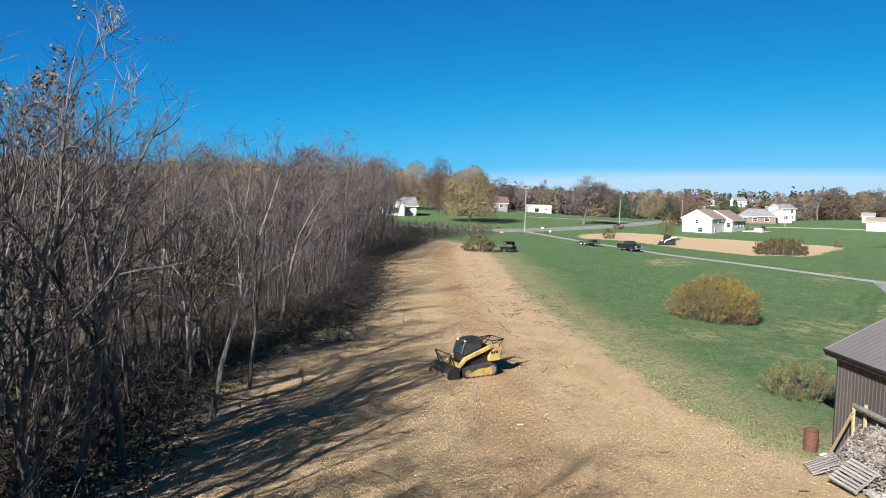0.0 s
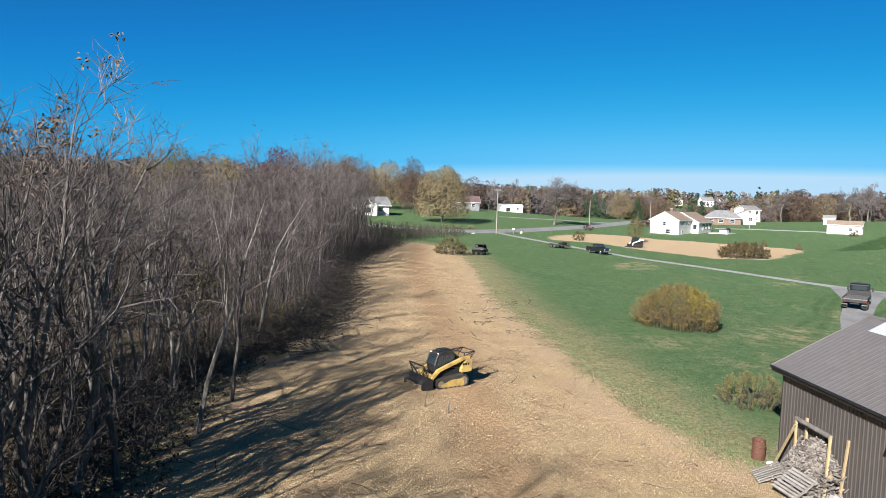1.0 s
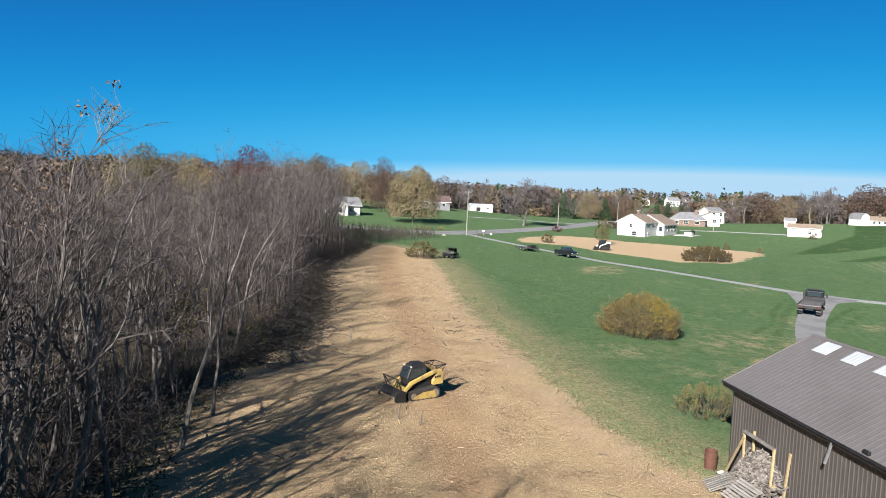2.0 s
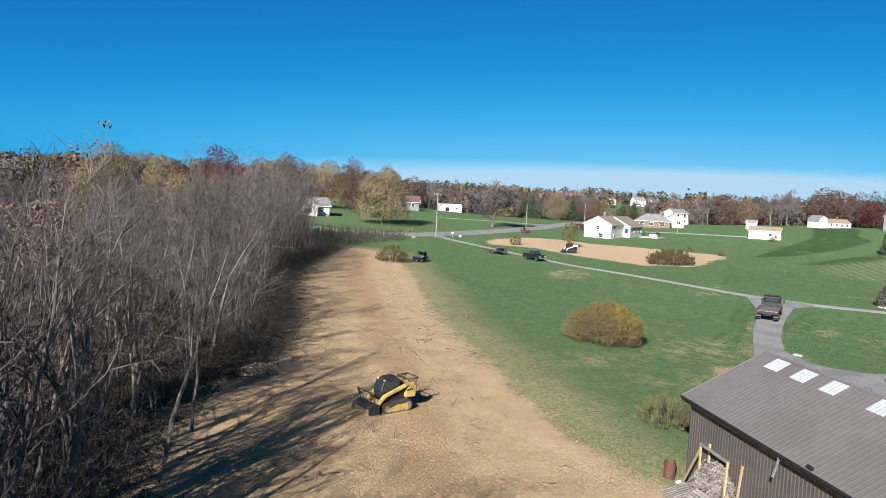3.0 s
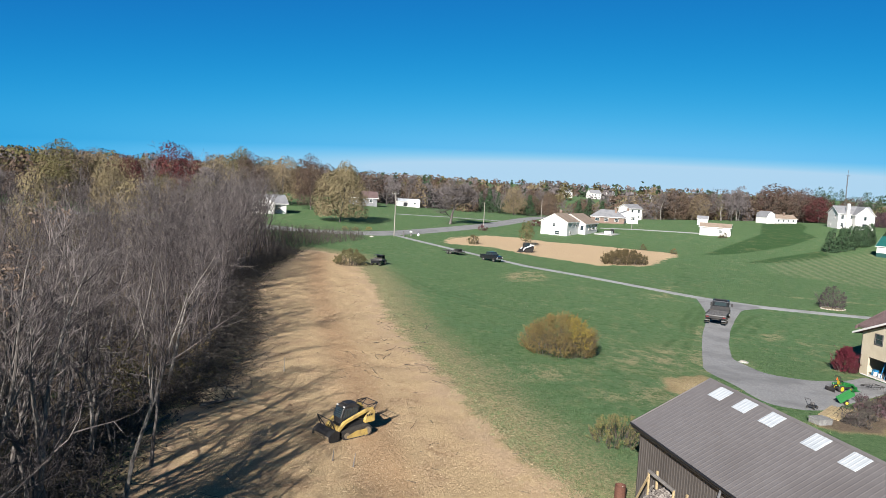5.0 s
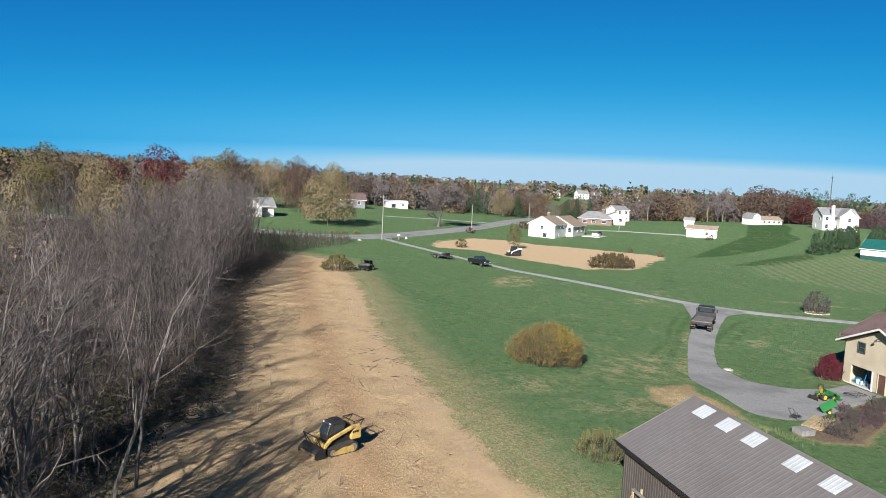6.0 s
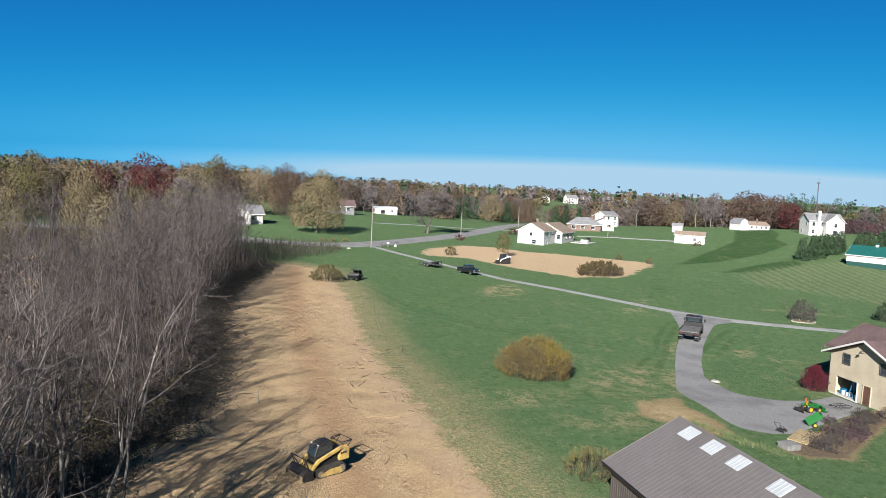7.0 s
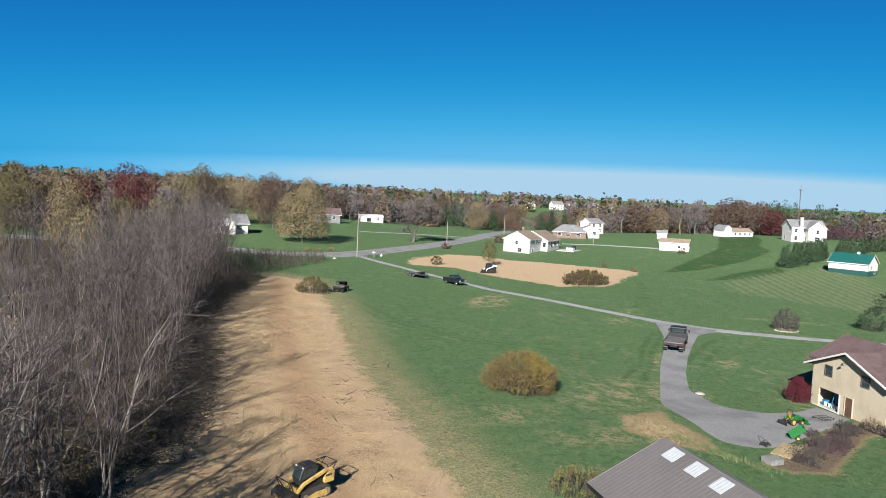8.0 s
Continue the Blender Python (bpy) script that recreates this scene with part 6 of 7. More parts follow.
M_DOORBROWN = surf("brown_door", (0.11, 0.055, 0.038), (0.14, 0.075, 0.052), None, 1, 8, 0.6, relief=0.1)
# near black: puts the shade inside open bays into the colour
M_BAYSHADE = surf("bay_shade", (0.02, 0.02, 0.022), (0.03, 0.03, 0.032), None, 1, 4, 0.9, relief=0)


def place_on(face, L, W, u, z, d=0.0):
    """A spot on a wall: the face of the house, the distance along it, height, and how far out."""
    return {"y0": (u, -d, z), "y1": (u, W + d, z), "x0": (-d, u, z), "x1": (L + d, u, z)}[face]


def opening(t, L, W, face, u, z, w, h, kind="window", trim=M_SIDING, fill=M_GLASS):
    """A window or door with its frame and pane, let into a wall."""
    flat = face[0] == "y"

    def slab(du, dz, sw, sh, deep, d):
        c = place_on(face, L, W, u + du, z + dz, d)
        return blk(c, (sw, deep, sh) if flat else (deep, sw, sh))
    p = part(kind, slab(0, 0, w, h, 0.06, 0.0), fill, t, "" if kind == "window" else "")
    for du, dz, sw, sh in ((0, h / 2 + 0.04, w + 0.2, 0.09), (0, -h / 2 - 0.04, w + 0.2, 0.09), (-w / 2 - 0.05, 0, 0.09, h), (w / 2 + 0.05, 0, 0.09, h)):
        part("frame", slab(du, dz, sw, sh, 0.12, 0.02), trim, p)
    if kind == "window":
        part("glazing_bar", slab(0, 0, w, 0.05, 0.10, 0.02), trim, p)
    else:
        part("handle", slab(w * 0.36, -0.05, 0.06, 0.12, 0.1, 0.05), M_CHROME, p)
    return p


def gable_house(t, L, W, eave, ridge, wall, roof, over=0.4, below=1.0, trim=M_SIDING, hip=0.0):
    """Walls and a gabled or hipped roof: ridge along x from 0 to L, width along y."""
    th = 0.2
    part("wall", blk((L / 2, th / 2, (eave - below) / 2), (L, th, eave + below)), wall, t)
    part("wall", blk((L / 2, W - th / 2, (eave - below) / 2), (L, th, eave + below)), wall, t)
    top = eave + (ridge - eave) * (1 if not hip else 0.02)
    for x in (th / 2, L - th / 2):
        g = [(th, -below), (W - th, -below), (W - th, eave)] + ([(W / 2, top - 0.1)] if not hip else []) + [(th, eave)]
        part("gable_wall", prism(g, x - th / 2, x + th / 2, "x"), wall, t)
    k = (ridge - eave) / (W / 2)
    lo = eave - over * k
    bm = bmesh.new()
    for y_e, y_r in ((-over, W / 2), (W + over, W / 2)):
        hx = hip
        pts = [(-over, y_e, lo), (L + over, y_e, lo), (L + over - hx, y_r, ridge), (-over + hx, y_r, ridge)]
        lower = [bm.verts.new(p) for p in pts]
        upper = [bm.verts.new((p[0], p[1], p[2] + 0.14)) for p in pts]
        bm.faces.new(lower)
        bm.faces.new(upper)
        for i in range(4):
            bm.faces.new((lower[i], lower[(i + 1) % 4], upper[(i + 1) % 4], upper[i]))
    if hip:
        for x, xr in ((-over, -over + hip), (L + over, L + over - hip)):
            a, b, c = bm.verts.new((x, -over, lo + 0.14)), bm.verts.new((x, W + over, lo + 0.14)), bm.verts.new((xr, W / 2, ridge + 0.14))
            bm.faces.new((a, b, c))
    bmesh.ops.recalc_face_normals(bm, faces=bm.faces)
    r = part("roof", bm, roof, t)
    for y in (-over - 0.02, W + over + 0.02):
        part("fascia", blk((L / 2, y, lo + 0.05), (L + 2 * over, 0.05, 0.2)), trim, r)
    if not hip:
        for x in (-over - 0.02, L + over + 0.02):
            part("rake_board", prism([(-over, lo - 0.1), (W / 2, ridge - 0.1), (W + over, lo - 0.1), (W + over, lo + 0.12), (W / 2, ridge + 0.12), (-over, lo + 0.12)], x - 0.03, x + 0.03, "x"), trim, r)
    return r


def chimney(t, x, y, z0, z1, w=0.8, mat=M_BRICK):
    c = part("chimney", blk((x, y, (z0 + z1) / 2), (w, w, z1 - z0), 0.02), mat, t)
    part("cap", blk((x, y, z1 + 0.05), (w + 0.15, w + 0.15, 0.1)), M_CONCRETE, c)


# the white ranch beyond the soil patch
h = thing("house", "white ranch house with a tan shingle roof and sunroom", "house", stand(70.6, 210.4, 53))
gable_house(h, 11, 8.6, 4.3, 6.6, M_SIDING, M_TANSHINGLE)
for f, u, z, w, hh in (("x0", 4.3, 3.2, 0.8, 1.0), ("x0", 3.2, 0.9, 1.3, 1.2), ("y0", 5, 3.3, 1.6, 1.1), ("y0", 8.5, 3.3, 1.6, 1.1), ("y0", 3, 0.9, 1.2, 1.0)):
    opening(h, 11, 8.6, f, u, z, w, hh)
opening(h, 11, 8.6, "x0", 1.4, 0.75, 1.7, 2.0, "door", M_SIDING, M_WHITEPNT)
chimney(h, 9.0, 5.4, 5.5, 7.6)
h2 = thing("house_wing", "one-storey wing of the white ranch with a row of sunroom windows", "house", stand(70.6, 210.4, 53) @ pose(11.2, -2.2, 0.3))
gable_house(h2, 13, 10.5, 3.4, 6.2, M_SIDING, M_TANSHINGLE)
for k in range(6):
    opening(h2, 13, 10.5, "y0", 4.2 + 1.5 * k, 2.1, 1.15, 1.7)
opening(h2, 13, 10.5, "x0", 1.1, 2.0, 1.0, 1.4)
pt = thing("patio", "pale concrete patio behind the ranch house", "patio", stand(88, 222, 53))
part("slab", blk((0, 0, 0.1), (9, 6, 0.3), 0.03), M_CONCRETE, pt)
ht = thing("hot_tub", "white covered hot tub on the patio", "hot tub", stand(88, 222, 53, 0.25))
part("shell", blk((0, -0.5, 0.45), (2.4, 2.2, 0.9), 0.08), M_WHITEPNT, ht)
part("cover", blk((0, -0.5, 0.95), (2.5, 2.3, 0.12), 0.04), M_GREYDECK, ht)
gr = thing("grill_cart", "black barbecue grill on the patio", "grill", stand(90.5, 224, 20, 0.25))
part("lid", prism([(-0.6, 0.8), (0.6, 0.8), (0.55, 1.15), (0.3, 1.3), (-0.3, 1.3), (-0.55, 1.15)], -0.35, 0.35, "y", 0.04), M_STEELBLK, gr)
part("cart", blk((0, 0, 0.4), (1.3, 0.6, 0.8), 0.03), M_STEELBLK, gr)

b = thing("house", "brick house with a pale grey hipped roof", "house", stand(100.8, 273.5, -22))
gable_house(b, 13, 9, 2.9, 5.4, M_BRICK, M_GREYSHINGLE, 0.5, 1, M_SIDING, 4.0)
for u in (2.5, 6, 10):
    opening(b, 13, 9, "y0", u, 1.6, 1.5, 1.1)
chimney(b, 9.5, 3.0, 4, 6.4)
c = thing("house", "white split-level house behind the brick house", "house", stand(119.5, 271, 72))
gable_house(c, 9, 7.5, 3.2, 4.8, M_SIDING, M_GREYSHINGLE)
for u in (2, 6.5):
    opening(c, 9, 7.5, "y0", u, 1.9, 1.4, 1.1)
for u in (2.0, 5.4):
    opening(c, 9, 7.5, "x0", u, 1.9, 1.3, 1.1)
chimney(c, 4, 3.75, 4.4, 5.8)
c2 = thing("house", "tall white house among the trees", "house", stand(129, 303, 20))
gable_house(c2, 7.5, 7, 5.2, 6.9, M_SIDING, M_GREYSHINGLE)
for u in (1.8, 5.6):
    for z in (1.6, 4.0):
        opening(c2, 7.5, 7, "y0", u, z, 1.1, 1.3)

g = thing("shed", "long white shed with a tan roof on the lawn", "shed", stand(121.9, 225.4, -33))
gable_house(g, 9.6, 5.5, 2.9, 4.1, M_SIDING, M_TANSHINGLE, 0.3)
opening(g, 9.6, 5.5, "y0", 6.5, 1.6, 0.9, 0.8)
opening(g, 9.6, 5.5, "x1", 2.7, 1.1, 2.0, 2.1, "door", M_SIDING, M_WHITEPNT)
g = thing("shed", "small white garden shed", "shed", stand(141, 264, -30))
gable_house(g, 3.8, 3.4, 2.4, 3.5, M_SIDING, M_GREYSHINGLE, 0.2)
opening(g, 3.8, 3.4, "y0", 1.9, 1.1, 1.2, 1.9, "door", M_SIDING, M_WHITEPNT)

w = thing("house", "two-storey white farmhouse with a grey roof on the rise", "house", stand(188.8, 247.0, -12))
gable_house(w, 13, 8.5, 5.9, 8.6, M_SIDING, M_GREYSHINGLE)
for u in (1.6, 5.0, 8.4, 11.4):
    opening(w, 13, 8.5, "y0", u, 4.5, 0.95, 1.4)
for u in (1.6, 11.4):
    opening(w, 13, 8.5, "y0", u, 1.6, 0.95, 1.5)
opening(w, 13, 8.5, "x0", 2.4, 4.5, 0.9, 1.4)
opening(w, 13, 8.5, "x0", 6.0, 1.6, 0.9, 1.4)
chimney(w, 3.3, -0.4, 0, 9.6, 1.0, M_SIDING)
wing = thing("house_wing", "front gable wing of the white farmhouse", "house", stand(188.8, 247.0, -12) @ pose(12.0, -3.0, 0, 0, 0, 90))
gable_house(wing, 8, 7, 5.6, 8.4, M_SIDING, M_GREYSHINGLE)
opening(wing, 8, 7, "x0", 3.5, 4.3, 1.0, 1.4)
opening(wing, 8, 7, "x0", 3.5, 1.5, 1.8, 1.6)
opening(wing, 8, 7, "y1", 2.0, 1.5, 1.0, 1.4)
bay = thing("porch", "small shed-roofed bay on the farmhouse front", "porch", stand(188.8, 247.0, -12) @ pose(6.0, -1.7, 0))
part("bay_wall", blk((1.5, 0.8, 1.0), (3.0, 1.7, 3.4)), M_SIDING, bay)
part("bay_roof", prism([(-0.3, 2.6), (1.7, 3.3), (1.7, 3.45), (-0.3, 2.75)], -0.2, 3.2, "x"), M_GREYSHINGLE, bay)
for k in range(3):
    opening(bay, 3, 1.7, "y0", 0.5 + k, 1.6, 0.7, 1.3)
mast = thing("radio_mast", "thin lattice radio mast behind the farmhouse", "mast", stand(199.5, 258))
leg = [(0.25, 0), (-0.12, 0.22), (-0.12, -0.22)]
part("mast_leg", rods([((x, y, 0), (x * 0.5, y * 0.5, 20.5)) for x, y in leg], 0.07, 5), M_GREYDECK, mast)
part("lattice", rods([((leg[k % 3][0], leg[k % 3][1], 0.9 * k), (leg[(k + 1) % 3][0] * 0.8, leg[(k + 1) % 3][1] * 0.8, 0.9 * k + 0.9)) for k in range(20)], 0.02, 4), M_GREYDECK, mast)
part("antenna", rods([((-1.0, 0, 20.3), (1.0, 0, 20.3)), ((0, -0.8, 20.0), (0, 0.8, 20.0)), ((0, 0, 20.4), (0, 0, 22.2))], 0.06, 5), M_GREYDECK, mast)

gb = thing("garage", "white garage with a green metal roof and green skirting", "garage", stand(151.3, 179.6, -60))
gable_house(gb, 10.5, 7.5, 3.1, 5.6, M_SIDING, M_GREENROOF, 0.35)
part("skirting", blk((5.25, -0.03, 0.35), (10.5, 0.06, 1.5)), M_DARKGREEN, gb)
part("skirting", blk((10.53, 3.75, 0.35), (0.06, 7.5, 1.5)), M_DARKGREEN, gb)
opening(gb, 10.5, 7.5, "x1", 5.2, 1.3, 1.0, 2.1, "door", M_SIDING, M_WHITEPNT)
opening(gb, 10.5, 7.5, "x1", 2.2, 2.0, 0.9, 0.9)
cu = part("cupola", blk((6.5, 3.75, 5.9), (0.7, 0.7, 0.7)), M_SIDING, gb)
part("cupola_roof", prism([(-0.5, 6.2), (0.5, 6.2), (0.0, 6.65)], 3.25, 4.25, "y"), M_GREENROOF, gb).location.x = 6.5

wb = thing("house", "white gambrel barn and low house with a tan roof", "house", stand(173.5, 269, 8) @ Matrix.Diagonal((0.7, 0.7, 0.72, 1)))
part("gambrel_wall", prism([(0, -1), (6, -1), (6, 3.6), (5.2, 5.6), (3, 6.7), (0.8, 5.6), (0, 3.6)], 0, 9, "y"), M_SIDING, wb)
part("gambrel_roof", prism([(-0.2, 3.5), (0.7, 5.75), (3, 6.95), (5.3, 5.75), (6.2, 3.5), (6.0, 3.5), (5.2, 5.6), (3, 6.75), (0.8, 5.6), (0, 3.5)], -0.2, 9.2, "y"), M_GREYSHINGLE, wb)
part("loft_door", blk((3, -0.03, 4.2), (1.2, 0.06, 1.4)), M_SIDING, wb)
lw = thing("house", "long low white house with a tan roof", "house", stand(178.2, 270, 8) @ Matrix.Diagonal((0.7, 0.7, 0.72, 1)))
gable_house(lw, 15, 8, 2.9, 5.0, M_SIDING, M_TANSHINGLE)
for u in (2, 5.5, 9, 12.5):
    opening(lw, 15, 8, "y0", u, 1.7, 1.2, 1.1)
chimney(lw, 8, 3, 4, 6.2)

h0 = thing("house", "white ranch house with a grey roof beside the wood", "house", stand(-24.5, 217, 18))
gable_house(h0, 10.5, 9, 2.9, 5.2, M_SIDING, M_GREYSHINGLE, 0.6)
for u in (2, 8):
    opening(h0, 10.5, 9, "y0", u, 1.6, 1.4, 1.1)
opening(h0, 10.5, 9, "x1", 4, 1.6, 1.4, 1.1)
wn = thing("house_wing", "gabled front wing of the white ranch house", "house", stand(-24.5, 217, 18) @ pose(6.0, -3.5, 0, 0, 0, 90))
gable_house(wn, 5, 6, 2.9, 4.7, M_SIDING, M_GREYSHINGLE, 0.5)
opening(wn, 5, 6, "x0", 3, 1.4, 2.4, 1.4)
ga = thing("garage", "long low white garage with a white metal roof", "garage", stand(28.5, 328, 8) @ Matrix.Diagonal((0.8, 0.8, 0.8, 1)))
gable_house(ga, 13, 6.5, 2.8, 4.0, M_SIDING, M_WHITEROOF, 0.3)
# flat panel on the closed wall, coloured as the shade of an open bay
part("bay_shade_panel", blk((4.6, -0.03, 1.0), (2.4, 0.1, 2.1)), M_BAYSHADE, ga, "flat near-black panel painted as the shade in an open bay")
opening(ga, 13, 6.5, "y0", 10, 1.6, 1.2, 0.9)
hx = thing("house", "grey house half hidden behind the yellow tree", "house", stand(6, 290, 6))
gable_house(hx, 11, 8, 3.0, 5.3, M_GREYSHINGLE, M_BROWNSHINGLE, 0.5)
for u in (2, 5, 8.5):
    opening(hx, 11, 8, "y0", u, 1.7, 1.2, 1.2)
for x, y, turn, lab in ((232, 640, 10, "cream two-storey house on the far hill"), (252, 648, 30, "white house on the far hill"), (268, 640, -10, "white gabled house on the far hill"),
                        (205, 640, 15, "white house among the far trees"), (290, 655, 20, "pale house on the far hill")):
    f = thing("house", lab, "house", stand(x, y, turn) @ Matrix.Diagonal((0.85, 0.85, 0.85, 1)), "houses on the far hill")
    gable_house(f, 13, 9, 6, 9.5, M_SIDING, M_GREYSHINGLE)
    for u in (2, 6, 10.5):
        for z in (1.7, 4.4):
            opening(f, 13, 9, "y0", u, z, 1.2, 1.4)

# the tan house by the driveway
th = thing("house", "tan house with a brown shingle roof and an open garage bay", "house", pose(54.4, 51.5, -2.45))
W, E, RZ = 10.2, 4.35, 6.35
for y0, y1, z0, z1 in ((0, 10.2, 1.95, E), (0, 4.2, -0.6, 1.95), (5.25, 6.1, -0.6, 1.95), (9.1, 10.2, -0.6, 1.95), (4.2, 5.25, -0.6, 0.02), (6.1, 9.1, -0.6, 0.03)):
    part("wall", blk((0.1, (y0 + y1) / 2, (z0 + z1) / 2), (0.2, y1 - y0, z1 - z0)), M_TANWALL, th)
part("gable_wall", prism([(0, E), (W, E), (W / 2, RZ - 0.1)], 0.0, 0.2, "x"), M_TANWALL, th)
for y in (0.1, W - 0.1):
    part("wall", blk((4.2, y, 1.9), (8.0, 0.2, 5.0)), M_TANWALL, th)
part("garage_floor", blk((4.0, W / 2, 0.0), (7.6, W - 0.4, 0.1)), M_CONCRETE, th)
# the bay's back, ceiling and partition have its shade painted in
part("garage_back", blk((5.5, W / 2, 1.5), (0.2, W - 0.4, 3.0)), M_BAYSHADE, th)
part("garage_ceiling", blk((3.6, W / 2, 2.5), (6.8, W - 0.4, 0.15)), M_BAYSHADE, th)
part("garage_side", blk((3.6, 5.7, 1.2), (6.8, 0.15, 2.5)), M_BAYSHADE, th)
bm = bmesh.new()
k = (RZ - E) / (W / 2)
for ye in (-0.7, W + 0.7):
    pts = [(-0.6, ye, E - 0.7 * k), (9.5, ye, E - 0.7 * k), (9.5, W / 2, RZ), (-0.6, W / 2, RZ)]
    lo, up = [bm.verts.new(p) for p in pts], [bm.verts.new((p[0], p[1], p[2] + 0.16)) for p in pts]
    bm.faces.new(lo), bm.faces.new(up)
    for i in range(4):
        bm.faces.new((lo[i], lo[(i + 1) % 4], up[(i + 1) % 4], up[i]))
bmesh.ops.recalc_face_normals(bm, faces=bm.faces)
rf = part("roof", bm, M_BROWNSHINGLE, th, "brown shingle roof")
part("rake_board", prism([(-0.75, E - 0.75 * k - 0.02), (W / 2, RZ - 0.02), (W + 0.75, E - 0.75 * k - 0.02), (W + 0.75, E - 0.75 * k + 0.18), (W / 2, RZ + 0.18), (-0.75, E - 0.75 * k + 0.18)], -0.68, -0.6, "x"), M_SIDING, rf, "white rake board")
for y in (-0.73, W + 0.73):
    part("gutter", blk((4.4, y, E - 0.7 * k + 0.05), (10, 0.1, 0.14), 0.02), M_SIDING, rf)
for x, y in ((5.0, 2.6), (7.4, 1.6)):
    part("roof_vent", rod(bmesh.new(), (x, y, E + k * y), (x, y, E + k * y + 0.55), 0.1, n=8), M_WHITEPNT, rf, "white roof vent")
opening(th, 8, W, "x0", 7.85, 4.0, 0.9, 0.95, "window", M_GREYDECK)
opening(th, 8, W, "x0", 2.8, 4.1, 0.9, 0.95, "window", M_GREYDECK)
opening(th, 8, W, "x0", 4.73, 0.98, 0.95, 1.95, "door", M_TANWALL, M_DOORBROWN)
lamp = part("yard_lamp", rods([((-0.02, 5.3, 5.25), (-0.4, 5.45, 5.4)), ((-0.4, 5.45, 5.4), (-0.52, 5.5, 5.28))], 0.035), M_STEELBLK, th, "dark wall lamp on an arm")
part("lamp_head", rod(bmesh.new(), (-0.52, 5.5, 5.3), (-0.52, 5.5, 5.12), 0.08, 0.14, 10), M_STEELBLK, lamp)
for y in (6.05,):
    part("bay_trim", blk((0.05, y, 0.95), (0.24, 0.12, 2.0)), M_SIDING, th)
part("sill_board", blk((-0.3, 7.6, 0.08), (0.12, 4.0, 0.09), 0.02), M_SIDING, th, "white board along the bay's threshold")
main = thing("house_wing", "main wing of the tan house under a brown shingle roof", "house", pose(0, 0, 0))
part("roof", prism([(54.65, 2.2), (59.1, 4.5), (63.9, 2.0), (63.9, 2.2), (59.1, 4.72), (54.65, 2.42)], 38.0, 62.9, "y"), M_BROWNSHINGLE, main, "brown shingle roof")
part("gable_wall", prism([(54.62, -3.2), (63.6, -3.2), (63.6, 2.1), (59.1, 4.4), (54.62, 2.15)], 61.85, 62.05, "y"), M_TANWALL, main)
part("front_wall", blk((54.75, 44.6, -0.3), (0.2, 13.4, 5.2)), M_TANWALL, main)
part("back_wall", blk((63.5, 50, -0.4), (0.2, 24, 5.2)), M_TANWALL, main)
part("rake_board", prism([(54.4, 1.95), (59.1, 4.4), (63.9, 1.9), (63.9, 2.22), (59.1, 4.75), (54.4, 2.3)], 62.9, 62.97, "y"), M_BROWNSHINGLE, main, "brown rake board")
for y in (48.5, 44.0):
    part("window", blk((54.64, y, 0.9), (0.05, 1.4, 1.0)), M_GLASS, main)
porch = thing("porch", "small porch with a brown shingle roof and white posts", "porch", pose(58.6, 62.95, -2.4))
part("porch_roof", prism([(-0.2, 3.3), (4.4, 3.3), (4.4, 3.5), (2.1, 4.4), (-0.2, 3.5)], 0.05, 4.2, "y"), M_BROWNSHINGLE, porch)
for x in (0.2, 4.0):
    part("post", blk((x, 3.9, 1.5), (0.14, 0.14, 3.7)), M_SIDING, porch)
part("porch_floor", blk((2.1, 2.1, -0.15), (4.2, 4.0, 0.5)), M_CONCRETE, porch)
deck = thing("deck", "weathered wooden deck with railings beside the tan house", "deck", pose(53.2, 46.5, -2.4))
for k in range(12):
    part("deck_board", blk((0.0, -1.6 + 0.28 * k, 1.0), (2.6, 0.25, 0.05)), M_OLDWOOD, deck)
for x in (-1.25, 1.25):
    for y in (-1.6, 0, 1.6):
        part("post", blk((x, y, 0.8), (0.11, 0.11, 2.4)), M_OLDWOOD, deck)
for z in (1.5, 1.9):
    part("rail", blk((-1.25, 0, z), (0.06, 3.3, 0.08)), M_OLDWOOD, deck)

# things in the bay
st = thing("step_ladder", "blue fibreglass step ladder standing in the garage bay", "ladder", pose(55.2, 58.9, -2.4, 0, 0, 90))
part("rail", rods([((-0.3, -0.35, 0), (-0.16, 0, 1.8)), ((0.3, -0.35, 0), (0.16, 0, 1.8))], 0.045), M_BLUE, st)
part("rail", rods([((-0.3, 0.4, 0), (-0.16, 0.04, 1.8)), ((0.3, 0.4, 0), (0.16, 0.04, 1.8))], 0.04), M_BLUE, st)
for z in (0.35, 0.7, 1.05, 1.4):
    part("tread", blk((0, -0.35 + z * 0.19, z), (0.6 - z * 0.14, 0.1, 0.03)), M_BLUE, st)
part("top_cap", blk((0, 0, 1.82), (0.4, 0.2, 0.06), 0.01), M_BLUE, st)
rng = random.Random(9)
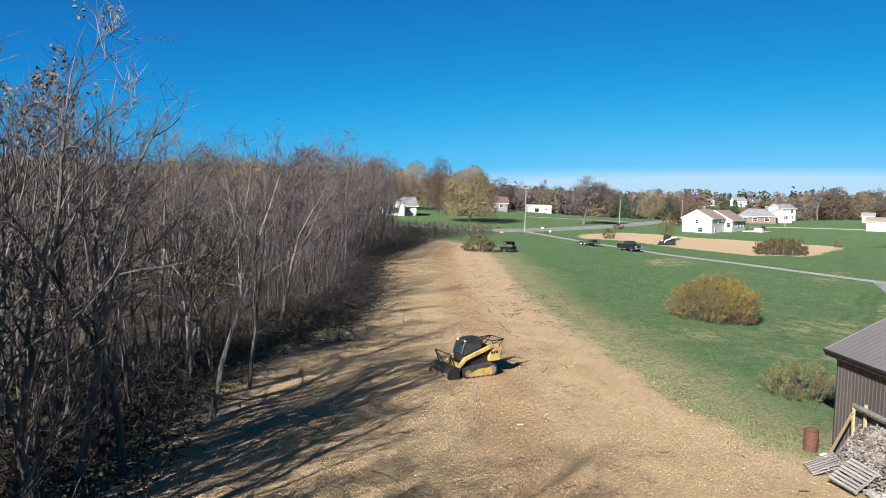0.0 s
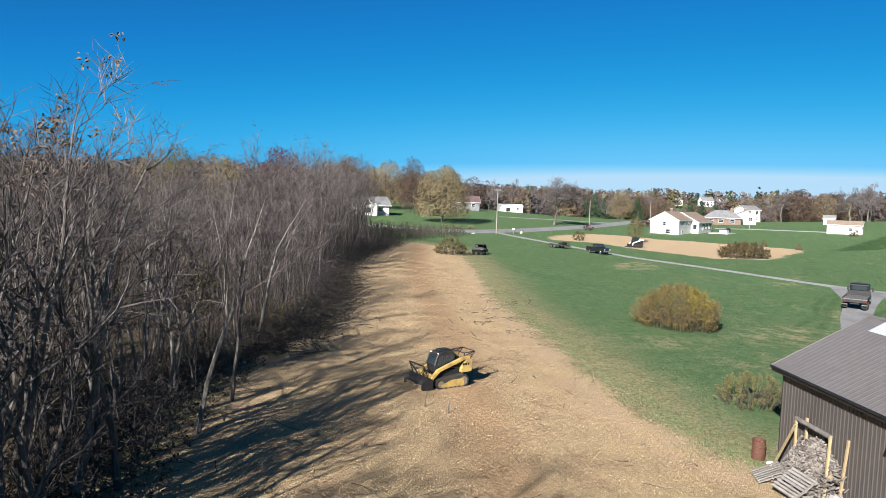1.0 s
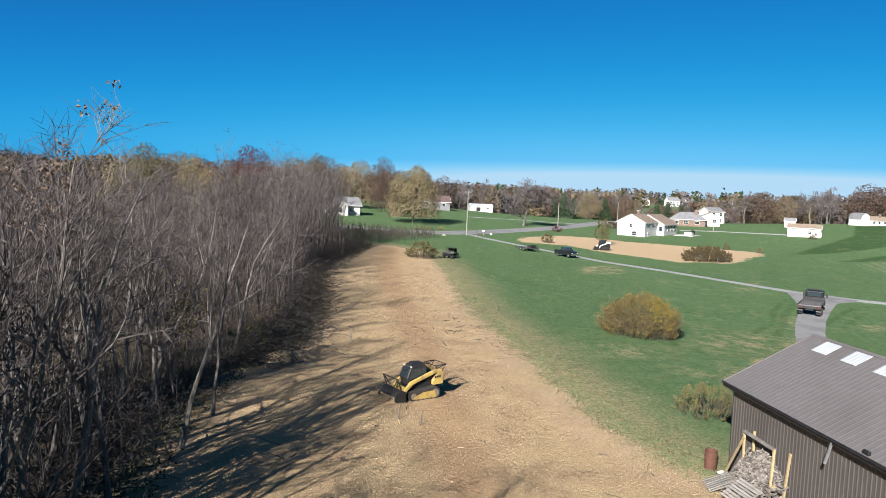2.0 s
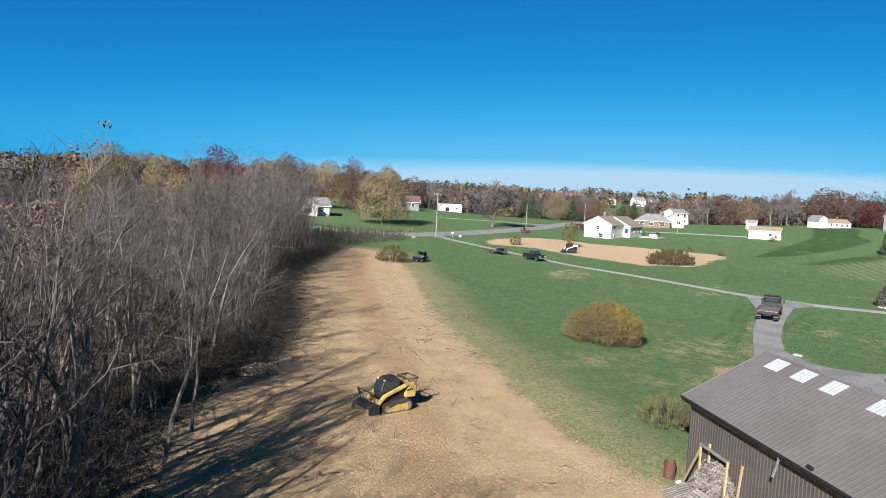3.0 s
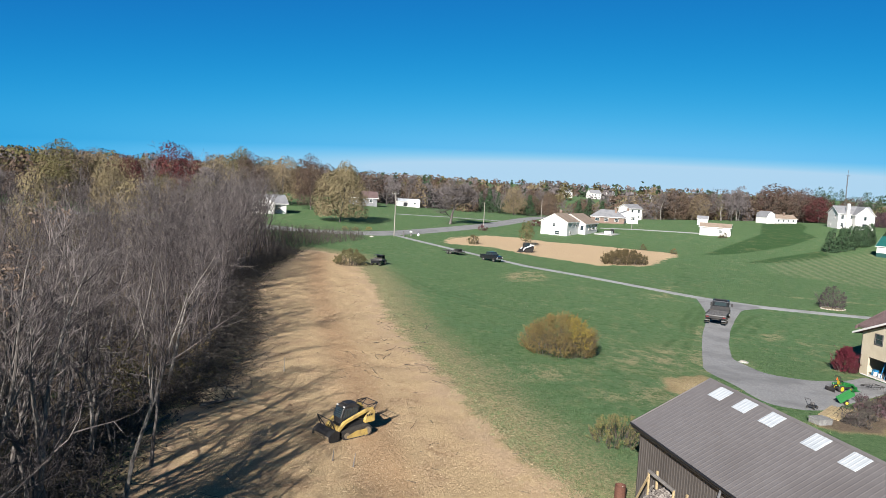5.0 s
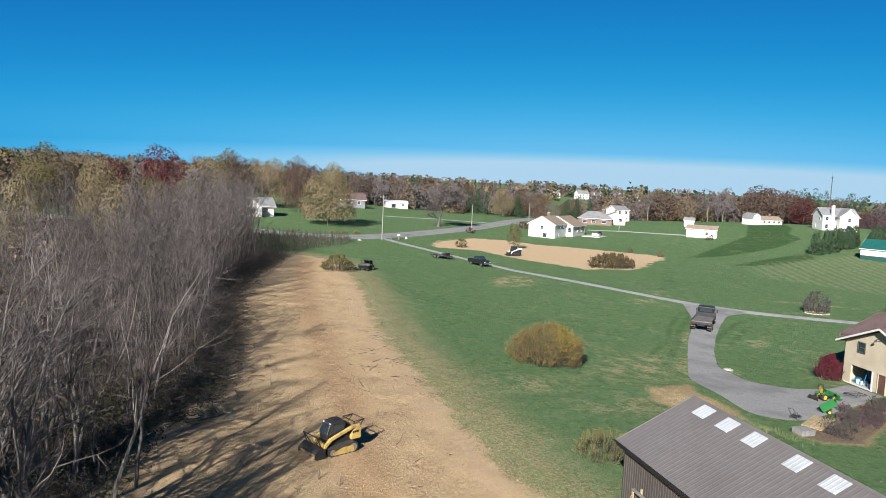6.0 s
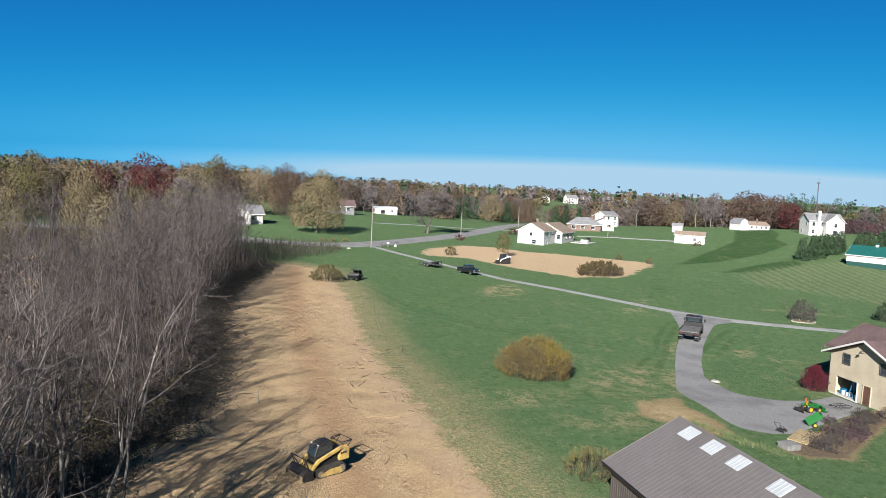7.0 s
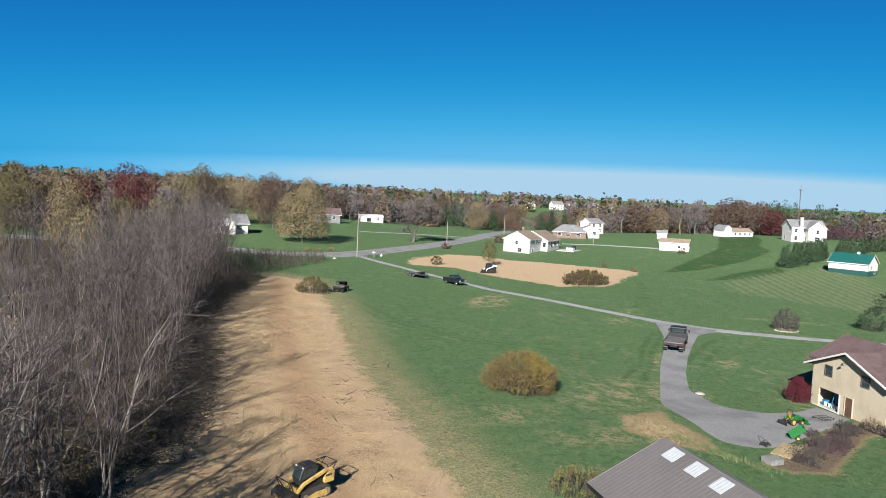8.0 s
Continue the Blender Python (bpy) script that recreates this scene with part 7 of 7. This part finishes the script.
for n, (x, y, z, w, d, hh, m, lab) in enumerate(((54.95, 60.1, 0, 0.25, 0.25, 0.4, M_WHITEPNT, "white jug on the garage floor"), (55.0, 59.5, 0, 0.3, 0.3, 0.35, M_WHITEPNT, "white bucket on the garage floor"),
                                                 (55.1, 58.4, 0, 0.4, 0.35, 0.35, M_WHITEPNT, "white storage tub on the garage floor"), (55.1, 60.3, 0.0, 0.5, 0.5, 0.55, M_BLUE, "blue storage bin on the garage floor"),
                                                 (55.4, 57.9, 0.0, 0.5, 0.5, 0.7, M_GREYDECK, "grey crate on the garage floor"), (55.3, 59.1, 0.0, 0.5, 0.4, 0.45, M_GREYDECK, "grey box on the garage floor"))):
    bx = thing("storage_bin", lab, "bin", pose(x, y, -2.4 + z), "clutter in the bay")
    part("tub", blk((0, 0, hh / 2), (w, d, hh), 0.05), m, bx)
    part("lid", blk((0, 0, hh + 0.02), (w + 0.05, d + 0.05, 0.05), 0.02), m, bx)


# ---- poles, hedges and garden ----
M_POLE = surf("pole_wood", (0.22, 0.20, 0.175), (0.28, 0.255, 0.225), (0.17, 0.155, 0.135), 0.6, 8, 0.9, relief=0.3, stretch=(1, 1, 0.2))
M_DUSTBOX = surf("old_concrete", (0.17, 0.165, 0.155), (0.24, 0.235, 0.22), (0.12, 0.115, 0.11), 1.5, 8, 0.9, relief=0.3)
M_STONE = surf("pale_stone", (0.40, 0.36, 0.30), (0.50, 0.46, 0.39), (0.32, 0.29, 0.24), 2, 9, 0.9, relief=0.4, vary=0.2)
M_HAY = surf("dry_grass", (0.25, 0.19, 0.11), (0.34, 0.27, 0.165), (0.15, 0.125, 0.065), 1, 6, 0.95, relief=0, island=0.3)
M_GRASSBLADE = surf("grass_tuft", (0.075, 0.118, 0.044), (0.12, 0.155, 0.066), (0.17, 0.15, 0.08), 0.3, 3, 0.95, relief=0, island=0.3)
M_CHIP = surf("wood_chip", (0.44, 0.325, 0.20), (0.60, 0.47, 0.31), (0.28, 0.19, 0.11), 2, 10, 0.9, relief=0, island=0.35)
M_PURPLE = leaf_mat("leaf_purple", (0.085, 0.045, 0.05), (0.07, 0.042, 0.05), (0.055, 0.033, 0.04))
M_REDBUSH = leaf_mat("leaf_crimson", (0.13, 0.016, 0.024), (0.095, 0.014, 0.022), (0.065, 0.012, 0.018))
M_GOLD = leaf_mat("leaf_gold", (0.22, 0.175, 0.06), (0.18, 0.15, 0.06), (0.13, 0.11, 0.05))


def utility_pole(x, y, hgt, arm, label):
    t = thing("utility_pole", label, "utility pole", stand(x, y, 35), "utility poles along the road")
    part("post", rod(bmesh.new(), (0, 0, -0.5), (0, 0, hgt), 0.15, 0.10, 10), M_POLE, t)
    if arm:
        a = part("crossarm", blk((0, 0.12, hgt - 0.5), (2.2, 0.1, 0.12), 0.01), M_POLE, t)
        for k in (-0.95, -0.4, 0.4, 0.95):
            part("insulator", rod(bmesh.new(), (k, 0.12, hgt - 0.44), (k, 0.12, hgt - 0.24), 0.05, 0.035, 8), M_LENS, a)
        part("transformer", rod(bmesh.new(), (0, -0.4, hgt - 2.2), (0, -0.4, hgt - 1.3), 0.24, n=12), M_GREYDECK, t, "grey transformer can")
    part("bracket", blk((0, 0.2, hgt - 1.4), (0.1, 0.3, 0.1)), M_GREYDECK, t)


utility_pole(14.9, 178.6, 11.2, True, "tall pale wooden utility pole at the lane's mouth")
utility_pole(45.8, 217.0, 8.6, False, "wooden utility pole beside the country road")
utility_pole(82.6, 281.0, 8.4, False, "wooden utility pole beside the far road")
utility_pole(105.4, 243.4, 4.0, False, "short pale post behind the ranch")

mb = thing("mailbox", "white mailbox on a post by the road", "mailbox", stand(19.4, 181.0, 30))
part("post", blk((0, 0, 0.5), (0.1, 0.1, 1.2)), M_POLE, mb)
part("box", prism([(-0.2, 1.05), (0.2, 1.05), (0.2, 1.3), (0.1, 1.42), (-0.1, 1.42), (-0.2, 1.3)], -0.35, 0.35, "y", 0.01), M_WHITEPNT, mb)
tk = thing("propane_tank", "small white round tank on the verge", "tank", stand(21.6, 183.0))
bm = bmesh.new()
bmesh.ops.create_uvsphere(bm, u_segments=14, v_segments=9, radius=0.32, matrix=Matrix.Translation((0, 0, 0.32)))
part("shell", bm, M_WHITEPNT, tk)
part("collar", rod(bmesh.new(), (0, 0, 0.6), (0, 0, 0.72), 0.1, n=10), M_WHITEPNT, tk)
for x, y in ((19.8, 183.4), (17.4, 179.4)):
    sp = thing("marker_post", "short grey marker post by the lane's mouth", "post", stand(x, y), "marker posts")
    part("stake", blk((0, 0, 0.6), (0.3, 0.16, 1.5), 0.02), M_GREYDECK, sp)
bb = thing("landscape_stone", "pale boulder at the corner of the road", "stone", stand(9.0, 173.2))
bm = bmesh.new()
bmesh.ops.create_icosphere(bm, subdivisions=2, radius=0.4, matrix=Matrix.Diagonal((1.3, 0.9, 0.7, 1)))
for v in bm.verts:
    v.co *= 1 + 0.15 * noise.noise(v.co * 2)
part("rock", bm, M_STONE, bb)
for k, (x, y, w) in enumerate(((2.6, 186.2, 1.5), (5.4, 187.6, 1.6), (9.0, 189.6, 1.5))):
    shrub("shrub", "golden ornamental grass by the road", x, y, w * 0.7, 0.8, 0.9, 420, 0.08, M_GOLD, 40, "golden plants by the road", 240 + k)

# the planted bush with its ring of stones
shrub("shrub", "leafless grey-purple shrub in a stone-edged bed", 79.3, 100.0, 2.3, 2.2, 3.6, 3600, 0.07, M_LEAF_PLUM, 60, "", 251)
rb = thing("stone_edging", "ring of pale stones round the shrub", "edging", stand(79.0, 99.3))
rng = random.Random(51)
for k in range(22):
    a = 6.2832 * k / 22
    x, y = 1.9 * math.cos(a), 1.4 * math.sin(a)
    part("stone", blk((x, y, 0.08), (0.34, 0.2, 0.14), 0.04, (0, 0, math.degrees(a) + 90 + rng.uniform(-12, 12))), M_STONE, rb)
part("mulch", prism([(1.85 * math.cos(6.2832 * k / 20), 1.35 * math.sin(6.2832 * k / 20)) for k in range(20)], -0.15, 0.1, "z"), M_HAY, rb, "pale straw mulch")
shrub("bush", "dense crimson burning bush against the tan house", 53.0, 62.0, 1.12, 1.12, 2.75, 9000, 0.055, M_REDBUSH, 30, "", 252)
tree_thing("young_tree", "small olive-leaved tree on the bare soil", "tree", *leafy(253, 6.6, 2.2, 1.8, 800, 0.2, M_LEAF_OLIVE, False, 0.09), stand(48.2, 174.2))
for k, (x, y) in enumerate(((81.9, 179.5), (87.5, 173.0))):
    shrub("shrub", "small brown shrub at the edge of the soil", x, y, 0.9, 0.9, 1.7, 180, 0.13, M_LEAF_AMBER, 20, "small shrubs by the soil", 254 + k)
shrub("shrub", "round yellow-green shrub beside the long shed", 125.5, 216.5, 1.4, 1.4, 1.8, 360, 0.14, M_LEAF_OLIVE, 30, "", 256)
shrub("shrub", "dark evergreen shrub on the lawn", 97.0, 101.5, 2.6, 2.4, 3.8, 1800, 0.12, M_LEAF_GREEN, 60, "", 257)
shrub("shrub", "dark evergreen shrub on the lawn", 117.5, 119.5, 3.0, 2.8, 5.2, 1800, 0.14, M_LEAF_GREEN, 60, "", 258)
shrub("shrub", "dark red low shrub beside the road", 44.8, 213.6, 1.8, 1.3, 1.7, 360, 0.14, M_LEAF_RED, 30, "", 259)
for k, (x, y) in enumerate(((69.5, 243), (74.0, 248))):
    shrub("shrub", "dark round shrub by the road", x, y, 1.7, 1.6, 2.4, 300, 0.17, M_LEAF_RED, 24, "round shrubs by the road", 261 + k)


def conifer_row(name, a, b, n, h, w, label, group, seed, mat):
    """A row of close conifers from a to b."""
    rng = random.Random(seed)
    kinds = [leafy(seed + 7 * i, h, w, 0.15, 900, 0.045 * h ** 0.5 + 0.1, mat, True, 0.12) for i in range(3)]
    for k in range(n):
        q = (k + 0.5) / n
        x, y = a[0] + (b[0] - a[0]) * q + rng.gauss(0, 0.4), a[1] + (b[1] - a[1]) * q + rng.gauss(0, 0.4)
        s = rng.uniform(0.85, 1.15)
        tree_thing(name, label, "tree", *kinds[k % 3], stand(x, y, rng.uniform(0, 360)) @ Matrix.Diagonal((s, s, s, 1)), group)


conifer_row("conifer", (140.5, 185), (170, 204), 21, 6.2, 2.1, "dark green spruce in a dense row", "row of spruces by the garage", 400, M_LEAF_GREEN)
conifer_row("conifer", (180, 211), (215, 226), 15, 5.0, 2.1, "dark green spruce in a dense row", "row of spruces up the slope", 430, M_LEAF_GREEN)
conifer_row("conifer", (215, 300), (275, 330), 18, 17, 4.8, "tall dark pine on the rise", "pines on the rise", 440, M_LEAF_GREEN)
for k in range(8):
    shrub("shrub", "large purple-leaved shrub in a row", 214 + 7.5 * k, 262 + 4.5 * k, 4.4, 3.2, 6.2, 1100, 0.26, M_PURPLE, 20, "purple shrub row", 270 + k)

# the planting bed, lumber and tools by the driveway
rng = random.Random(61)
for k in range(58):
    q = rng.random()
    x, y = 38.0 + 13.5 * q + rng.gauss(0, 0.6), 42.2 + 10.0 * q + rng.gauss(0, 0.75)
    r = rng.uniform(0.5, 0.85)
    shrub("shrub", "low dark brown shrub in the planting bed", x, y, r, r, rng.uniform(0.5, 0.85), 240, 0.055, M_BRUSH if rng.random() < 0.7 else M_PURPLE, 20, "shrubs of the planting bed", 300 + k)
for k in range(7):
    shrub("grass_clump", "pale dry ornamental grass beside the tan house", 53.0 + 0.7 * rng.random(), 52.2 - 0.8 * k + rng.gauss(0, 0.2), 0.8, 0.8, 1.3, 200, 0.07, M_HAY, 90, "dry ornamental grasses", 350 + k)
lum = thing("lumber_stack", "stack of raw yellow boards on the driveway's edge", "lumber", stand(39.2, 45.2, 37))
for k in range(14):
    part("board", blk((rng.uniform(-0.15, 0.15), -0.75 + 0.22 * (k % 7) + rng.uniform(-0.02, 0.02), 0.12 + 0.09 * (k // 7)), (3.6, 0.17, 0.06), turn=(0, 0, rng.uniform(-2.5, 2.5))), M_NEWWOOD, lum)
for x in (-1.2, 1.2):
    part("bearer", blk((x, -0.1, 0.03), (0.1, 1.7, 0.08)), M_OLDWOOD, lum)
cb = thing("concrete_lid", "square grey concrete box beside the lumber", "box", stand(36.0, 42.4, 10))
part("box", blk((0, 0, 0.18), (1.25, 1.1, 0.4), 0.04), M_DUSTBOX, cb)
part("lid", blk((0, 0, 0.41), (1.32, 1.16, 0.07), 0.02), M_DUSTBOX, cb)
mw = thing("push_mower", "dark push mower standing on the driveway", "mower", stand(38.3, 46.6, 30, 0.05))
part("deck", prism([(-0.35, 0.12), (0.35, 0.12), (0.3, 0.28), (-0.3, 0.28)], -0.28, 0.28, "y", 0.04), M_STEELBLK, mw)
part("engine", blk((0, 0, 0.38), (0.3, 0.3, 0.22), 0.05), M_GREYDECK, mw)
part("handle_bar", rods([((-0.3, -0.22, 0.25), (-1.0, -0.22, 0.95)), ((-0.3, 0.22, 0.25), (-1.0, 0.22, 0.95)), ((-1.0, -0.22, 0.95), (-1.0, 0.22, 0.95))], 0.018), M_STEELBLK, mw)
for x in (-0.28, 0.28):
    for y in (-0.3, 0.3):
        wheel(mw, x, y, 0.1, 0.06)
bk = thing("harrow", "dark tined garden harrow on the driveway", "implement", stand(50.6, 55.0, 10, 0.05))
part("frame", rods([((-0.8, -0.6, 0.25), (0.8, -0.6, 0.25)), ((-0.8, 0, 0.25), (0.8, 0, 0.25)), ((-0.8, 0.6, 0.25), (0.8, 0.6, 0.25)), ((-0.8, -0.6, 0.25), (-0.8, 0.6, 0.25)), ((0.8, -0.6, 0.25), (0.8, 0.6, 0.25)), ((-0.8, 0, 0.25), (-1.6, 0, 0.4))], 0.03), M_STEELBLK, bk)
for k in range(12):
    x, y = -0.8 + 0.4 * (k % 4) + 0.2, -0.6 + 0.6 * (k // 4)
    part("tine", rod(bmesh.new(), (x, y, 0.25), (x + 0.08, y, 0.0), 0.02, 0.008, 5), M_STEELBLK, bk)
lid = thing("well_cover", "round pale concrete cover set in the grass", "cover", stand(42.6, 63.9))
part("cover", rod(bmesh.new(), (0, 0, -0.05), (0, 0, 0.14), 0.38, 0.36, 20), M_STONE, lid)
part("rim_ring", rod(bmesh.new(), (0, 0, -0.05), (0, 0, 0.06), 0.5, 0.5, 20), M_CONCRETE, lid)


# ---- litter of the strip, grass and weeds ----
def scatter_chips():
    rng = random.Random(71)
    X = np.array([(rng.uniform(-11, 15), 17 + 75 * rng.random() ** 1.8) for _ in range(34000)])
    keep = inside(X[:, 0], X[:, 1], CHIPS) > rng.uniform(-1.2, 0.2)
    spots = X[keep]
    Z = H(spots[:, 0], spots[:, 1])
    verts, faces = [], []
    for (x, y), z in zip(spots.tolist(), Z.tolist()):
        ln, w = rng.uniform(0.015, 0.045), rng.uniform(0.007, 0.016)
        if rng.random() < 0.005:
            ln, w = rng.uniform(0.1, 0.2), rng.uniform(0.008, 0.016)
        q = Euler((rng.gauss(0, 0.5), rng.gauss(0, 0.4), rng.uniform(0, 6.28))).to_matrix()
        b = len(verts)
        c = Vector((x, y, z + 0.03 + 0.04 * rng.random()))
        for e in ((-ln, -w, 0), (ln, -w * 0.6, 0), (ln * 0.9, w, 0), (-ln * 0.8, w * 0.7, 0), (0, 0, 0.014)):
            verts.append(tuple(c + q @ Vector(e)))
        faces += [(b, b + 1, b + 4), (b + 1, b + 2, b + 4), (b + 2, b + 3, b + 4), (b + 3, b, b + 4)]
    tagged(new("wood_chips", mesh_of("wood_chips", verts, faces, [M_CHIP])), "pale shredded wood chips strewn over the strip", "wood chips", kind="stuff")
    tw = Twigs()
    for _ in range(330):
        x, y = rng.uniform(-10, 13), 17 + 90 * rng.random() ** 1.5
        if float(inside(x, y, CHIPS)) < -1.0:
            continue
        a = rng.uniform(0, 6.28)
        r = rng.uniform(0.008, 0.022)
        st = bent(rng, (x, y, hz(x, y) + 0.08), (math.cos(a), math.sin(a), rng.gauss(0.05, 0.1)), rng.uniform(0.3, 1.6), 3, 0.25)
        tw.tube(st, [r, r * 0.8, r * 0.6, 0], 4)
    for _ in range(40):
        x, y = rng.gauss(6.0, 2.0), rng.gauss(62, 8)
        a = rng.uniform(0, 6.28)
        tw.tube(bent(rng, (x, y, hz(x, y) + 0.08), (math.cos(a), math.sin(a), 0.05), rng.uniform(0.8, 2.2), 3, 0.3), [0.03, 0.025, 0.015, 0], 4)
    stuff("fallen_sticks", tw, M_BRUSH, "dark broken sticks lying on the chips", "sticks")


scatter_chips()


def blades(name, count, where, hgt, mat, label, seed):
    """Tufts of a few upright blades each."""
    rng = random.Random(seed)
    verts, faces = [], []
    for _ in range(count):
        x, y = where(rng)
        z = hz(x, y)
        for _ in range(4):
            a, h = rng.uniform(0, 6.28), hgt * rng.uniform(0.4, 1.1)
            dx, dy, w = math.cos(a) * h * 0.5, math.sin(a) * h * 0.5, 0.015 + 0.02 * hgt
            b = len(verts)
            px, py = x + rng.gauss(0, 0.1), y + rng.gauss(0, 0.1)
            verts += [(px - w * math.sin(a), py + w * math.cos(a), z), (px + w * math.sin(a), py - w * math.cos(a), z), (px + w * math.cos(a), py + w * math.sin(a), z), (px + dx, py + dy, z + h)]
            faces += [(b, b + 1, b + 3), (b + 1, b + 2, b + 3), (b + 2, b, b + 3)]
    tagged(new(name, mesh_of(name, verts, faces, [mat])), label, "grass", kind="stuff")


CHIP_EDGE = CHIPS[13:]


def along_strip(rng):
    i = rng.randrange(len(CHIP_EDGE) - 1)
    (ax, ay), (bx, by) = CHIP_EDGE[i], CHIP_EDGE[i + 1]
    k = rng.random()
    return ax + (bx - ax) * k + rng.gauss(0.9, 0.9), ay + (by - ay) * k + rng.gauss(0, 0.8)


blades("edge_grass", 3600, along_strip, 0.09, M_GRASSBLADE, "thin tufts of grass along the chip strip", 81)
blades("field_grass", 3000, lambda r: (8 + 40 * r.random(), 30 + 60 * r.random() ** 1.3), 0.06, M_GRASSBLADE, "short grass tufts over the field", 82)
blades("dry_weeds", 700, lambda r: (25.6 + r.gauss(0, 0.4), 15 + 22 * r.random()), 0.4, M_GRASSBLADE, "tall dry weeds along the back of the barn", 83)
blades("dry_straw", 700, lambda r: (30.6 + r.gauss(0, 1.5), 50.5 + r.gauss(0, 2.0)), 0.09, M_HAY, "flattened straw beside the driveway", 84)
blades("bank_weeds", 260, lambda r: (lambda q: (31.2 + 3.2 * q + r.gauss(0, 0.35), 48.2 - 7.6 * q + r.gauss(0, 0.5)))(r.random()), 0.36, M_GRASSBLADE, "dry weeds on the bank above the barn", 85)


def roadside_brush():
    """The brush between the strip's end and the country road."""
    rng = random.Random(91)
    tw, pts = Twigs(), []
    area = [(-9, 137), (-2, 149), (7.5, 166), (6, 175), (-12, 172), (-30, 172), (-22, 150), (-12.5, 140)]
    for _ in range(2600):
        x, y = rng.uniform(-30, 8), rng.uniform(136, 176)
        if float(inside(x, y, area)) < 0:
            continue
        h = rng.uniform(0.8, 2.6)
        st = bent(rng, (x, y, hz(x, y) - 0.1), (rng.gauss(0, 0.2), rng.gauss(0, 0.2), 1), h, 3, 0.14)
        tw.tube(st, [0.045, 0.035, 0.022, 0], 3)
        for _ in range(3):
            p, d = along(st, rng.uniform(0.3, 0.95))
            tw.tube(bent(rng, p, aside(rng, d, 0.7), h * 0.35, 1, 0.2), [0.025, 0], 3)
            pts.append(p)
    stuff("roadside_brush", tw, M_BRUSH, "brown leafless brush beside the country road", "brush")
    leaf_stuff("roadside_foliage", rng.sample(pts, min(1500, len(pts))), 0.12, 0.2, M_LEAF_OLIVE, "withered olive leaves in the roadside brush", "brush", 92)


roadside_brush()


def stump_stakes():
    rng = random.Random(95)
    for x, y, h in ((-3.9, 49.4, 1.1), (0.9, 32.2, 0.7), (-0.2, 32.8, 0.6), (-7.2, 42.2, 0.9), (-8.0, 45.0, 0.6)):
        t = thing("stump", "thin pale splintered sapling stump in the chips", "stump", stand(x, y), "splintered stumps")
        part("stem", rod(bmesh.new(), (0, 0, -0.1), (rng.gauss(0, 0.08), rng.gauss(0, 0.08), h), 0.05, 0.02, 6), M_OLDWOOD if h > 0.8 else M_BARK, t)
    for x, y, a, ln in ((-8.2, 42.0, 20, 3.4), (-7.4, 41.0, 35, 2.6), (-10.3, 36.5, 70, 3.0), (-9.6, 52, 60, 3.5), (-11, 66, 80, 4.0), (-9.9, 58, 100, 3.0)):
        t = thing("log", "grey fallen log at the wood's edge", "log", stand(x, y, a, 0.15), "fallen logs")
        part("trunk", rod(bmesh.new(), (-ln / 2, 0, 0), (ln / 2, 0, 0.05), 0.13, 0.09, 8), M_BARK, t)
        part("branch_stub", rod(bmesh.new(), (0.3, 0, 0), (0.7, 0.35, 0.4), 0.05, 0.02, 6), M_BARK, t)


stump_stakes()


def chip_mound():
    """A low heap of fresh chips left against the brush."""
    rng = random.Random(97)
    t = thing("chip_mound", "low mound of pale fresh wood chips beside the brush", "mound", stand(-7.6, 42.2, 20))
    bm = bmesh.new()
    bmesh.ops.create_grid(bm, x_segments=22, y_segments=14, size=1.0)
    for v in bm.verts:
        x, y = v.co.x, v.co.y
        k = max(0.0, 1 - x * x - y * y)
        v.co = Vector((x * 1.7, y * 1.05, 0.62 * k ** 0.8 + 0.12 * noise.noise(Vector((x * 5, y * 5, 0))) * (k > 0) - 0.08))
    part("heap", bm, M_CHIP, t)
    verts, faces = [], []
    for _ in range(900):
        a, q = rng.uniform(0, 6.28), rng.random() ** 0.5
        c = Vector((math.cos(a) * q * 1.7, math.sin(a) * q * 1.05, 0.62 * (1 - q * q) ** 0.8 + 0.02))
        m = Euler((rng.gauss(0, 0.6), rng.gauss(0, 0.6), rng.uniform(0, 6.28))).to_matrix()
        ln, w, b = rng.uniform(0.05, 0.14), rng.uniform(0.012, 0.03), len(verts)
        verts += [tuple(c + m @ Vector(e)) for e in ((-ln, -w, 0), (ln, -w, 0.01), (ln, w, 0), (-ln, w, 0.02), (0, 0, 0.03))]
        faces += [(b, b + 1, b + 4), (b + 1, b + 2, b + 4), (b + 2, b + 3, b + 4), (b + 3, b, b + 4)]
    o = new("chip_scatter", mesh_of("chip_scatter", verts, faces, [M_CHIP]))
    o.parent = t
    tagged(o, kind="stuff")


chip_mound()
